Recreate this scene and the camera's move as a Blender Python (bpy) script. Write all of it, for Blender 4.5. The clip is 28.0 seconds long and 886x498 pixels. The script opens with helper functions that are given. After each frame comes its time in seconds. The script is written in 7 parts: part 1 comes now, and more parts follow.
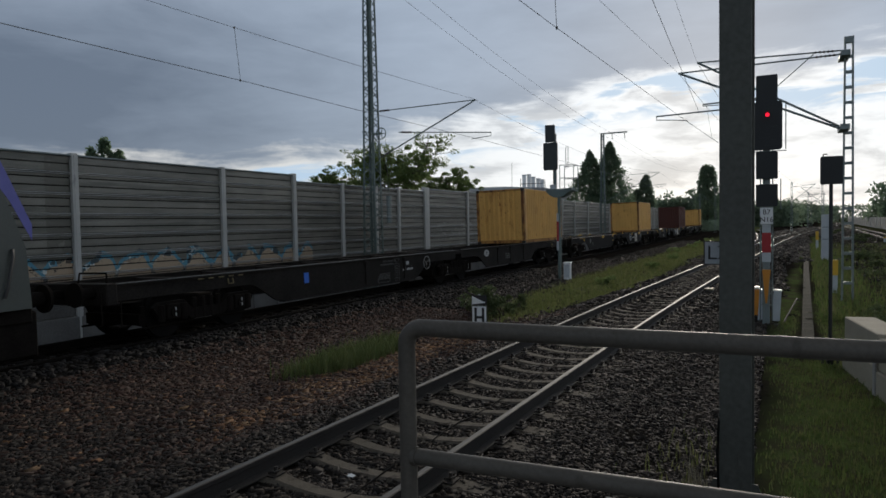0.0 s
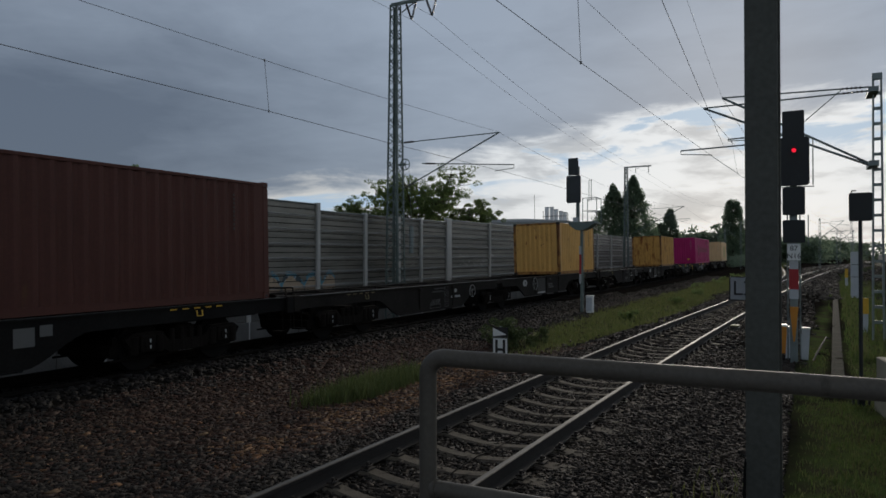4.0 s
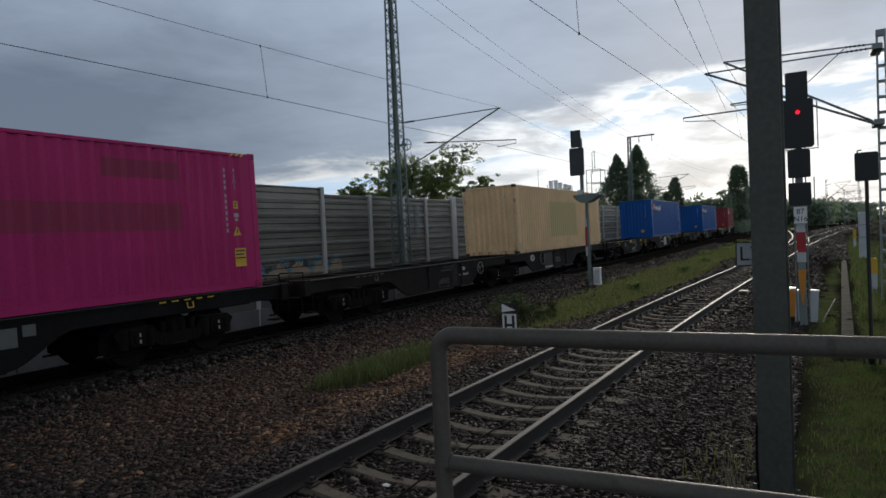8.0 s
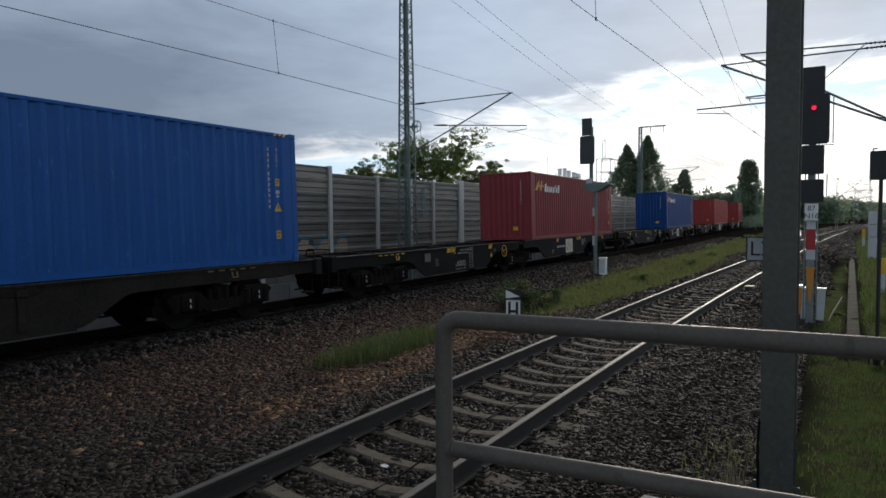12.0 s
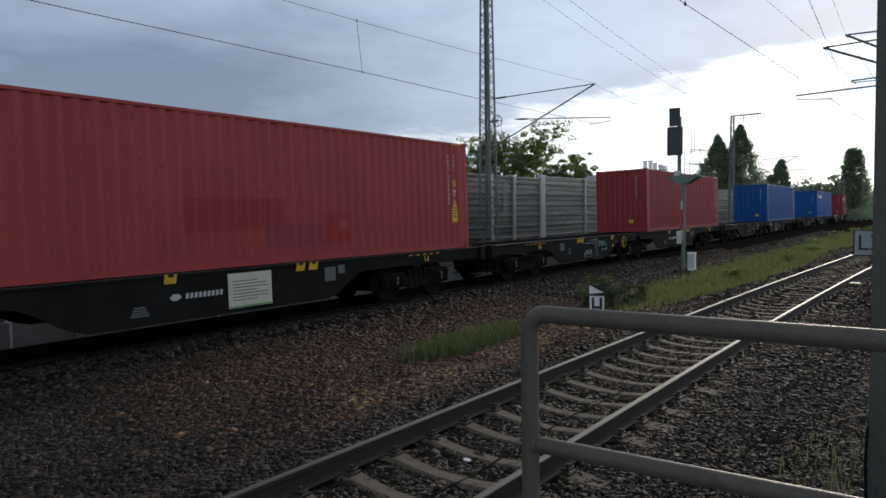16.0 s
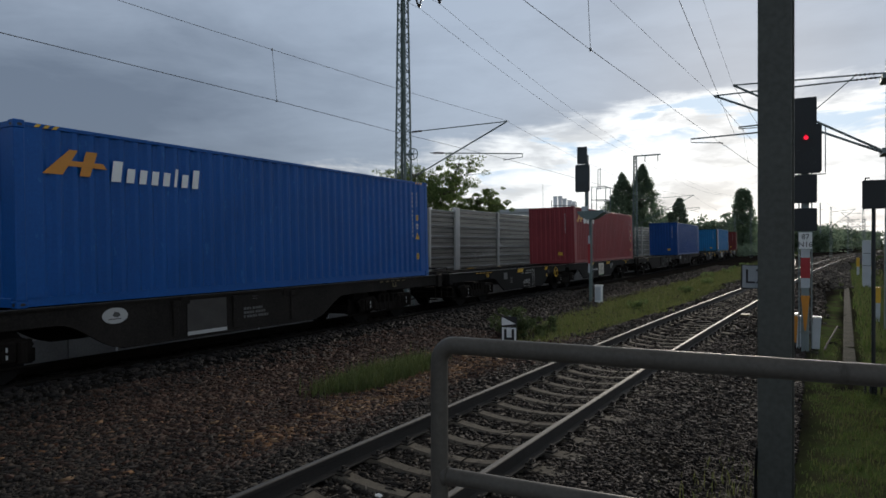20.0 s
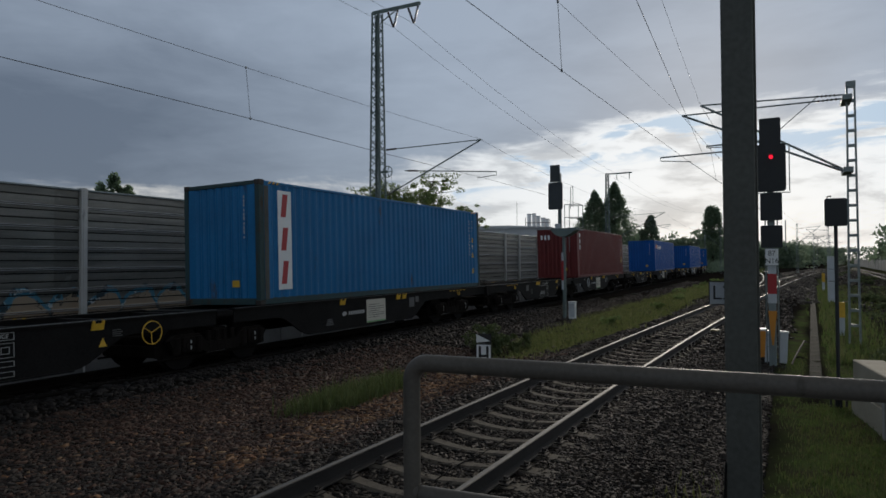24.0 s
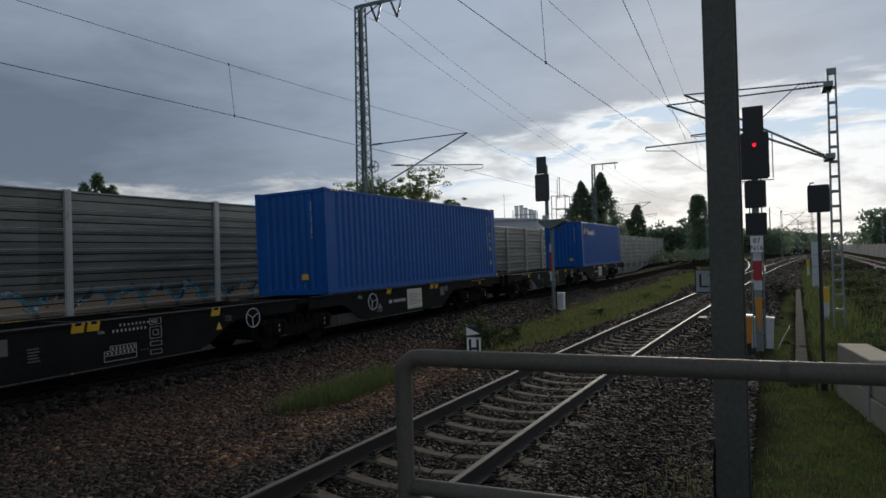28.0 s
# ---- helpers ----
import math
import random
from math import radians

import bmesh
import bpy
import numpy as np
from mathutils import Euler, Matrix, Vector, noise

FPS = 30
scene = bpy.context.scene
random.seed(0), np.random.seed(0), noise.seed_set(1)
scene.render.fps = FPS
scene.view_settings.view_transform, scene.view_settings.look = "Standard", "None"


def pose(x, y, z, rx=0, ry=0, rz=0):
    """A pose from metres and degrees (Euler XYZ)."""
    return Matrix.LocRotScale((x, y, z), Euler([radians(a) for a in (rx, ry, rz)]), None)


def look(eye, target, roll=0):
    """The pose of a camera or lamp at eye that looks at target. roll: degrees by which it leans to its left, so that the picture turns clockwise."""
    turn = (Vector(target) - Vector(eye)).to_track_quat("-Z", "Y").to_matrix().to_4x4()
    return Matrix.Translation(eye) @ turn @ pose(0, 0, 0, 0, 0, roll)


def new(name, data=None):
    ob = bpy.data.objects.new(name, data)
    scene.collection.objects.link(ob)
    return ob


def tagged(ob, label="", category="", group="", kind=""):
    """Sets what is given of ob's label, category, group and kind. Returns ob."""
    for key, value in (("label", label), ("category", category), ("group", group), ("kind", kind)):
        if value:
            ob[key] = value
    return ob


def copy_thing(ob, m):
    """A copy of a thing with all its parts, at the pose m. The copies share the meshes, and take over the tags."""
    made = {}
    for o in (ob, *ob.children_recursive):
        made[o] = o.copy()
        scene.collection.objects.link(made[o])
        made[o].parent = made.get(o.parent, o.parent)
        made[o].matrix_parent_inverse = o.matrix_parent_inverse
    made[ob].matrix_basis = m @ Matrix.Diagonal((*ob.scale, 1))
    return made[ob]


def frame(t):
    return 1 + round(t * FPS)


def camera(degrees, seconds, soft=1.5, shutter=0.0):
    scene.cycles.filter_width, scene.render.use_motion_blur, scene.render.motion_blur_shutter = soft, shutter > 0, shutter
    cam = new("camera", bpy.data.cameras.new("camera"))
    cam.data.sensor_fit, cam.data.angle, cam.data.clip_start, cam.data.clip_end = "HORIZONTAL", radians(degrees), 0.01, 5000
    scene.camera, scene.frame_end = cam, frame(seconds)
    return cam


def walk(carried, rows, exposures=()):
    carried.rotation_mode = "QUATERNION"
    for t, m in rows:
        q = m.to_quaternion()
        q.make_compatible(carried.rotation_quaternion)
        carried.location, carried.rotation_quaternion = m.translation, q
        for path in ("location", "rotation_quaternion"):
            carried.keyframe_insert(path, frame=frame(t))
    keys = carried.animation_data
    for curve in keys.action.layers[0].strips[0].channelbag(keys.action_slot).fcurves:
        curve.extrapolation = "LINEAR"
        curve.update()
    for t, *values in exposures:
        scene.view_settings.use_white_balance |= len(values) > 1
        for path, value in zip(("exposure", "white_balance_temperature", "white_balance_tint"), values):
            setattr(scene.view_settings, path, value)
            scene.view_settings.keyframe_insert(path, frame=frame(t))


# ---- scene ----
cam = camera(68.32, 28.0, soft=1.6)
PATH = [
    (0.0, look((0.007, 0.016, 2.185), (-4.538, 8.915, 1.800), -0.98)),
    (0.5, look((0.002, 0.014, 2.181), (-4.626, 8.873, 1.868), -0.64)),
    (1.0, look((-0.001, 0.005, 2.182), (-4.620, 8.870, 1.894), -0.54)),
    (1.5, look((-0.020, 0.031, 2.180), (-4.588, 8.923, 1.938), -0.05)),
    (2.0, look((-0.009, 0.018, 2.179), (-4.527, 8.939, 2.103), -0.19)),
    (2.5, look((0.013, -0.006, 2.184), (-4.726, 8.800, 2.109), -0.35)),
    (4.5, look((0.007, 0.005, 2.181), (-4.855, 8.740, 2.399), -0.05)),
    (5.0, look((-0.006, 0.022, 2.177), (-4.884, 8.741, 2.613), -1.51)),
    (5.5, look((-0.062, 0.062, 2.192), (-5.488, 8.435, 2.857), -2.30)),
    (6.0, look((-0.029, 0.006, 2.185), (-5.957, 8.026, 2.917), -3.23)),
    (6.5, look((-0.008, -0.016, 2.187), (-5.757, 8.158, 2.547), -0.76)),
    (7.0, look((0.027, -0.036, 2.191), (-5.297, 8.428, 2.334), -0.26)),
    (7.5, look((0.036, -0.051, 2.191), (-4.889, 8.651, 2.054), -1.67)),
    (8.0, look((0.020, -0.015, 2.183), (-4.901, 8.687, 1.951), -2.60)),
    (8.5, look((0.024, -0.027, 2.184), (-5.092, 8.564, 2.043), -2.48)),
    (9.0, look((0.016, -0.007, 2.189), (-5.411, 8.392, 2.066), -2.11)),
    (9.5, look((0.016, -0.018, 2.188), (-5.399, 8.387, 2.018), -1.99)),
    (10.0, look((-0.000, -0.007, 2.187), (-5.788, 8.146, 2.040), -1.94)),
    (10.5, look((0.002, -0.028, 2.191), (-5.684, 8.191, 1.864), -1.07)),
    (11.0, look((0.005, -0.011, 2.183), (-5.182, 8.535, 1.911), -1.05)),
    (11.5, look((-0.012, 0.024, 2.181), (-5.180, 8.573, 1.726), -0.55)),
    (12.0, look((-0.017, 0.025, 2.176), (-5.013, 8.674, 1.698), -0.43)),
    (12.5, look((-0.013, 0.031, 2.177), (-4.896, 8.745, 1.687), -0.41)),
    (14.5, look((-0.024, 0.029, 2.168), (-4.595, 8.911, 1.708), -0.61)),
    (15.0, look((-0.012, 0.027, 2.165), (-4.665, 8.872, 1.820), -1.41)),
    (15.5, look((-0.010, 0.013, 2.171), (-5.117, 8.597, 1.693), -0.78)),
    (16.0, look((-0.036, 0.022, 2.172), (-6.057, 7.988, 1.633), -0.86)),
    (16.5, look((-0.043, 0.035, 2.172), (-6.173, 7.914, 1.581), -1.33)),
    (17.0, look((-0.034, 0.022, 2.175), (-5.823, 8.162, 1.696), -1.36)),
    (17.5, look((-0.030, 0.016, 2.177), (-5.430, 8.418, 1.675), -1.04)),
    (18.0, look((-0.025, 0.024, 2.177), (-5.163, 8.585, 1.628), -0.67)),
    (18.5, look((-0.018, 0.027, 2.171), (-5.032, 8.667, 1.707), -0.06)),
    (19.0, look((-0.023, 0.032, 2.167), (-5.091, 8.644, 1.795), 0.04)),
    (19.5, look((-0.010, 0.012, 2.171), (-5.090, 8.624, 1.979), -0.03)),
    (20.0, look((-0.013, 0.017, 2.171), (-4.959, 8.708, 2.107), -0.18)),
    (20.5, look((0.002, 0.003, 2.176), (-4.819, 8.765, 2.193), -0.05)),
    (22.5, look((0.013, -0.007, 2.179), (-4.754, 8.783, 2.295), -0.14)),
    (23.0, look((0.014, -0.020, 2.181), (-4.677, 8.809, 2.397), -0.37)),
    (23.5, look((0.013, -0.011, 2.178), (-4.464, 8.928, 2.375), -0.14)),
    (24.0, look((0.017, -0.015, 2.178), (-4.589, 8.859, 2.376), -0.37)),
    (24.5, look((0.028, -0.035, 2.182), (-4.657, 8.799, 2.341), -0.50)),
    (25.0, look((0.026, -0.026, 2.181), (-4.690, 8.790, 2.377), -0.45)),
    (25.5, look((0.022, -0.018, 2.177), (-4.718, 8.785, 2.382), -0.58)),
    (26.0, look((0.027, -0.028, 2.184), (-4.667, 8.799, 2.424), -0.38)),
    (26.5, look((0.029, -0.044, 2.185), (-4.524, 8.856, 2.391), -0.09)),
    (27.0, look((0.024, -0.037, 2.184), (-4.489, 8.885, 2.305), -0.61)),
    (27.5, look((0.022, -0.025, 2.182), (-4.397, 8.945, 2.296), -1.18)),
    (28.0, look((0.026, -0.036, 2.183), (-4.421, 8.920, 2.281), -1.60)),
]
# Brightness of the film's own exposure as it swings up and down.
EXPOSURES = [(0.0, 0.01), (1.0, 0.06), (2.0, -0.14), (5.0, -0.29), (6.0, -0.21), (7.0, 0.09), (8.0, 0.11), (10.0, 0.29), (11.0, 0.26), (12.0, 0.43), (15.0, 0.29), (16.0, 0.71), (17.0, 0.56), (18.0, 0.46), (19.0, 0.31), (20.0, 0.16), (23.0, -0.14), (24.0, -0.14), (28.0, -0.04)]
walk(cam, PATH, EXPOSURES)

# ---------------------------------------------------------------- plan, in metres
# z = 0 is the rail top of the freight track; the viewer stands at x = 0, y = 0.
XC = -11.73            # centre of the freight track, which runs along +y
BEND, RADIUS, BEND_END = 100.0, 250.0, math.radians(42)
CANT = 1.28            # degrees by which the freight track leans away
BARRIER_X = -18.6


def track(s):
    """Centre of the freight track and its heading at the distance s."""
    if s < BEND:
        return XC, s, 0.0
    a = min((s - BEND) / RADIUS, BEND_END)
    x, y = XC - RADIUS * (1 - math.cos(a)), BEND + RADIUS * math.sin(a)
    rest = s - BEND - a * RADIUS
    return x - rest * math.sin(a), y + rest * math.cos(a), a


def near_x(y):
    """Centre line of the platform track."""
    if y < 25:
        return -3.48 + 0.012 * y + 0.000825 * y * y
    far = min(max(y - 40, 0.0), 110.0)
    return -2.664 + 0.0533 * (y - 25) + 0.00030 * far * far + 0.066 * max(y - 150, 0.0)


def near_heading(y):
    return -math.atan(0.012 + 0.00165 * min(y, 25))


NEAR_Z = 0.10          # rail top of the platform track


def smooth(a, b, v):
    t = min(max((v - a) / (b - a), 0.0), 1.0)
    return t * t * (3 - 2 * t)


def ground_z(x, y):
    d1 = abs(x - near_x(max(y, 0)))
    d2 = abs(x - track(max(y, -50))[0]) if y < 250 else 99
    z = -0.32
    z = max(z, -0.100 - 0.060 * smooth(0.80, 0.22, d1) - 0.235 * smooth(1.45, 2.6, d1))
    z = max(z, (-0.05 if x > XC else -0.15) - 0.09 * smooth(1.0, 0.6, d2) - 0.27 * smooth(1.5, 2.5, d2))
    if y < 120:
        z -= 1.45 * smooth(XC - 1.25, XC - 2.3, x) * smooth(-20.6, -19.4, x) * smooth(120, 90, y)
    return z


# ---------------------------------------------------------------- light
def make_world():
    w = bpy.data.worlds.new("overcast_evening")
    scene.world = w
    w.use_nodes = True
    n, l = w.node_tree.nodes, w.node_tree.links
    n.clear()

    def math2(op, a, b=None, clamp=False):
        o = n.new("ShaderNodeMath")
        o.operation, o.use_clamp = op, clamp
        for i, q in enumerate((a, b)):
            if q is None:
                continue
            if isinstance(q, (int, float)):
                o.inputs[i].default_value = q
            else:
                l.new(q, o.inputs[i])
        return o.outputs[0]

    def blend(fac, a, c):
        o = n.new("ShaderNodeMix")
        o.data_type = "RGBA"
        for i, q in ((0, fac), (6, a), (7, c)):
            if isinstance(q, tuple):
                o.inputs[i].default_value = (*q, 1)
            else:
                l.new(q, o.inputs[i])
        return o.outputs[2]

    def step(v, lo, hi):
        o = n.new("ShaderNodeMapRange")
        o.interpolation_type = "SMOOTHSTEP"
        o.inputs[1].default_value, o.inputs[2].default_value = lo, hi
        l.new(v, o.inputs[0])
        return o.outputs[0]

    def clouds(vector, scale, detail, rough, warp):
        o = n.new("ShaderNodeTexNoise")
        o.inputs["Scale"].default_value, o.inputs["Detail"].default_value = scale, detail
        o.inputs["Roughness"].default_value, o.inputs["Distortion"].default_value = rough, warp
        l.new(vector, o.inputs["Vector"])
        return math2("SUBTRACT", o.outputs["Fac"], 0.5)

    co = n.new("ShaderNodeTexCoord")
    sep = n.new("ShaderNodeSeparateXYZ")
    l.new(co.outputs["Generated"], sep.inputs[0])
    vx, vy, vz = sep.outputs
    # heading in degrees to the left of straight ahead, and height in degrees
    head = math2("MULTIPLY", math2("ARCTAN2", math2("MULTIPLY", vx, -1.0), vy), 57.2958)
    high = math2("MULTIPLY", math2("ARCSINE", vz), 57.2958)
    comb = n.new("ShaderNodeCombineXYZ")
    l.new(math2("MULTIPLY", head, 0.055), comb.inputs[0])
    l.new(math2("MULTIPLY", high, 0.17), comb.inputs[1])
    wide = clouds(comb.outputs[0], 0.9, 7, 0.55, 0.5)
    fine = clouds(comb.outputs[0], 2.2, 9, 0.6, 0.3)
    streak = n.new("ShaderNodeCombineXYZ")
    l.new(math2("MULTIPLY", head, 0.07), streak.inputs[0])
    l.new(math2("MULTIPLY", high, 0.40), streak.inputs[1])
    broken = clouds(streak.outputs[0], 1.25, 9, 0.58, 0.6)
    # the deck: slate in a heavy bank to the side, paler overhead
    bank = math2("MULTIPLY", step(head, 22, 58), step(math2("ABSOLUTE", math2("SUBTRACT", high, 9.5)), 16.0, 0.5))
    deck = math2("ADD", SKY["deck"], math2("ADD", math2("MULTIPLY", wide, SKY["wide"]), math2("MULTIPLY", fine, SKY["fine"])))
    deck = math2("SUBTRACT", deck, math2("MULTIPLY", bank, SKY["bank"]), True)
    above = blend(step(high, 32, 56), blend(deck, SKY["slate"], SKY["grey"]), SKY["overhead"])
    # the bright broken gap under the deck, higher towards the hidden sun
    rim = math2("SUBTRACT", math2("SUBTRACT", SKY["rim"], math2("MULTIPLY", step(head, 6, 50), SKY["lean"])), high)
    rim = math2("ADD", rim, math2("ADD", math2("MULTIPLY", broken, 4.5), math2("MULTIPLY", fine, 4.0)))
    opening = step(rim, -1.0, 0.9)
    lit = blend(step(math2("ABSOLUTE", math2("SUBTRACT", head, 4.0)), 14, 42), SKY["white"], SKY["cream"])
    lit = blend(step(math2("ADD", fine, math2("MULTIPLY", broken, 0.6)), 0.04, -0.18), lit, SKY["under"])
    slot = math2("MULTIPLY", math2("MULTIPLY", step(rim, 0.3, 1.0), step(rim, 4.4, 3.0)), step(math2("ADD", math2("MULTIPLY", wide, 0.6), broken), -0.06, 0.04))
    below = blend(slot, lit, SKY["blue"])
    colour = blend(opening, above, below)
    sky = n.new("ShaderNodeTexSky")
    sky.sky_type, sky.sun_disc = "NISHITA", False
    sky.sun_elevation, sky.sun_rotation = math.radians(SUN_EL), math.radians(SUN_AZ)
    bg1, bg2, add, out = (n.new(k) for k in ("ShaderNodeBackground", "ShaderNodeBackground", "ShaderNodeAddShader", "ShaderNodeOutputWorld"))
    l.new(colour, bg1.inputs[0])
    bg1.inputs[1].default_value = SKY["strength"]
    l.new(sky.outputs[0], bg2.inputs[0])
    bg2.inputs[1].default_value = 0.005
    l.new(bg1.outputs[0], add.inputs[0])
    l.new(bg2.outputs[0], add.inputs[1])
    l.new(add.outputs[0], out.inputs[0])


SUN_EL, SUN_AZ = 16.0, -4.0    # degrees up; clockwise from straight ahead
SKY = {"deck": 0.92, "wide": 0.9, "fine": 0.5, "bank": 0.95, "rim": 11.9, "lean": 6.7, "strength": 1.0,
       "slate": (0.125, 0.160, 0.220), "grey": (0.345, 0.415, 0.520), "overhead": (0.160, 0.162, 0.160), "cream": (0.66, 0.66, 0.65), "white": (0.84, 0.885, 0.93),
       "under": (0.52, 0.56, 0.61), "blue": (0.44, 0.59, 0.76)}
make_world()
sun = new("sun", bpy.data.lights.new("sun", "SUN"))
sun.data.energy, sun.data.angle, sun.data.color = 1.5, math.radians(11), (1.0, 0.90, 0.77)
az, el = math.radians(SUN_AZ), math.radians(SUN_EL)
sun.matrix_basis = look((60 * math.sin(az), 60 * math.cos(az), 60 * math.tan(el)), (0, 0, 0))


# ---------------------------------------------------------------- materials
def material(name, colour, rough=0.6, metal=0.0, vary=0.25, scale=3.0, fine=40.0, bump=0.15, tint=None, random_=0.0, stain=None, spec=0.5):
    """A surface with variation at two scales; stain: (colour, amount, scale) for rust or dirt."""
    m = bpy.data.materials.new(name)
    m.use_nodes = True
    n, l = m.node_tree.nodes, m.node_tree.links
    bsdf = n["Principled BSDF"]
    bsdf.inputs["Roughness"].default_value, bsdf.inputs["Metallic"].default_value = rough, metal
    bsdf.inputs["Specular IOR Level"].default_value = spec
    co = n.new("ShaderNodeTexCoord")
    a, b = n.new("ShaderNodeTexNoise"), n.new("ShaderNodeTexNoise")
    a.inputs["Scale"].default_value, a.inputs["Detail"].default_value = scale, 5
    b.inputs["Scale"].default_value, b.inputs["Detail"].default_value = fine, 3
    l.new(co.outputs["Object"], a.inputs["Vector"])
    l.new(co.outputs["Object"], b.inputs["Vector"])
    add = n.new("ShaderNodeMath")
    add.operation = "ADD"
    l.new(a.outputs["Fac"], add.inputs[0])
    l.new(b.outputs["Fac"], add.inputs[1])
    span = n.new("ShaderNodeMapRange")
    span.inputs[1].default_value, span.inputs[2].default_value = 0.65, 1.35
    l.new(add.outputs[0], span.inputs[0])
    mix = n.new("ShaderNodeMix")
    mix.data_type = "RGBA"
    dark = tuple(c * (1 - vary) for c in colour)
    light = tint or tuple(min(1, c * (1 + vary)) for c in colour)
    mix.inputs[6].default_value, mix.inputs[7].default_value = (*dark, 1), (*light, 1)
    l.new(span.outputs[0], mix.inputs[0])
    col = mix.outputs[2]
    if random_:
        oi, hsv = n.new("ShaderNodeObjectInfo"), n.new("ShaderNodeHueSaturation")
        mr = n.new("ShaderNodeMapRange")
        mr.inputs[3].default_value, mr.inputs[4].default_value = 1 - random_, 1 + random_
        l.new(oi.outputs["Random"], mr.inputs[0])
        l.new(mr.outputs[0], hsv.inputs["Value"])
        l.new(col, hsv.inputs["Color"])
        col = hsv.outputs[0]
    if stain:
        c = n.new("ShaderNodeTexNoise")
        c.inputs["Scale"].default_value, c.inputs["Detail"].default_value = stain[2], 8
        c.inputs["Roughness"].default_value = 0.7
        stretch = n.new("ShaderNodeMapping")
        stretch.inputs["Scale"].default_value = (1, 1, 0.3)
        l.new(co.outputs["Object"], stretch.inputs[0])
        l.new(stretch.outputs[0], c.inputs["Vector"])
        r = n.new("ShaderNodeMapRange")
        r.inputs[1].default_value, r.inputs[2].default_value = 0.72 - 0.3 * stain[1], 0.80 - 0.25 * stain[1]
        r.clamp = True
        l.new(c.outputs["Fac"], r.inputs[0])
        mm = n.new("ShaderNodeMix")
        mm.data_type = "RGBA"
        mm.inputs[7].default_value = (*stain[0], 1)
        l.new(r.outputs[0], mm.inputs[0])
        l.new(col, mm.inputs[6])
        col = mm.outputs[2]
    l.new(col, bsdf.inputs["Base Color"])
    if bump:
        bp = n.new("ShaderNodeBump")
        bp.inputs["Strength"].default_value, bp.inputs["Distance"].default_value = bump, 0.01
        l.new(b.outputs["Fac"], bp.inputs["Height"])
        l.new(bp.outputs[0], bsdf.inputs["Normal"])
    return m


def island_material(name, colours, rough=0.8, patch=None, see=0.0):
    """Loose pieces, each with its own shade; patch: (colour, scale) tints wider areas."""
    m = bpy.data.materials.new(name)
    m.use_nodes = True
    n, l = m.node_tree.nodes, m.node_tree.links
    bsdf = n["Principled BSDF"]
    bsdf.inputs["Roughness"].default_value = rough
    bsdf.inputs["Specular IOR Level"].default_value = 0.3
    geo, ramp = n.new("ShaderNodeNewGeometry"), n.new("ShaderNodeValToRGB")
    r = ramp.color_ramp
    r.interpolation = "LINEAR"
    r.elements[0].color, r.elements[1].color = (*colours[0], 1), (*colours[-1], 1)
    for i, c in enumerate(colours[1:-1], 1):
        r.elements.new(i / (len(colours) - 1)).color = (*c, 1)
    l.new(geo.outputs["Random Per Island"], ramp.inputs[0])
    col = ramp.outputs[0]
    if patch:
        co, t, mr, mix = (n.new(k) for k in ("ShaderNodeTexCoord", "ShaderNodeTexNoise", "ShaderNodeMapRange", "ShaderNodeMix"))
        t.inputs["Scale"].default_value, t.inputs["Detail"].default_value = patch[1], 4
        mix.data_type = "RGBA"
        mix.blend_type = "MULTIPLY"
        mix.inputs[7].default_value = (*patch[0], 1)
        mr.inputs[1].default_value, mr.inputs[2].default_value = 0.42, 0.68
        l.new(co.outputs["Object"], t.inputs["Vector"])
        l.new(t.outputs["Fac"], mr.inputs[0])
        l.new(mr.outputs[0], mix.inputs[0])
        l.new(col, mix.inputs[6])
        col = mix.outputs[2]
    l.new(col, bsdf.inputs["Base Color"])
    if see:
        glow, blend = n.new("ShaderNodeBsdfTranslucent"), n.new("ShaderNodeMixShader")
        blend.inputs[0].default_value = see
        l.new(col, glow.inputs[0])
        l.new(bsdf.outputs[0], blend.inputs[1])
        l.new(glow.outputs[0], blend.inputs[2])
        l.new(blend.outputs[0], n["Material Output"].inputs[0])
    return m


def plain(name, colour, rough=0.5, glow=0.0, spec=0.5):
    m = material(name, colour, rough, vary=0.08, scale=6, fine=60, bump=0.03, spec=spec)
    if glow:
        b = m.node_tree.nodes["Principled BSDF"]
        b.inputs["Emission Color"].default_value, b.inputs["Emission Strength"].default_value = (*colour, 1), glow
    return m


RUST = (0.10, 0.045, 0.022)
M = {}
M["galvanised"] = material("galvanised_steel", (0.20, 0.235, 0.235), 0.55, 0.55, 0.22, 2.0, 30, 0.1)
M["mast"] = material("mast_paint", (0.13, 0.17, 0.16), 0.6, 0.1, 0.25, 1.5, 25, 0.1, stain=((0.07, 0.06, 0.05), 0.3, 2.0))
M["column"] = material("column_paint", (0.078, 0.082, 0.073), 0.55, 0.0, 0.25, 1.2, 20, 0.1, stain=((0.036, 0.034, 0.030), 0.4, 1.5), spec=0.2)
M["handrail"] = material("handrail_paint", (0.090, 0.081, 0.069), 0.5, 0.0, 0.2, 5, 70, 0.12, stain=((0.050, 0.043, 0.035), 0.45, 6.0), spec=0.22)
M["rail_side"] = material("rusty_rail_web", (0.022, 0.018, 0.015), 0.8, 0.1, 0.35, 4, 60, 0.3)
M["rail_top"] = material("polished_rail_head", (0.125, 0.122, 0.116), 0.62, 1.0, 0.1, 3, 40, 0.03)
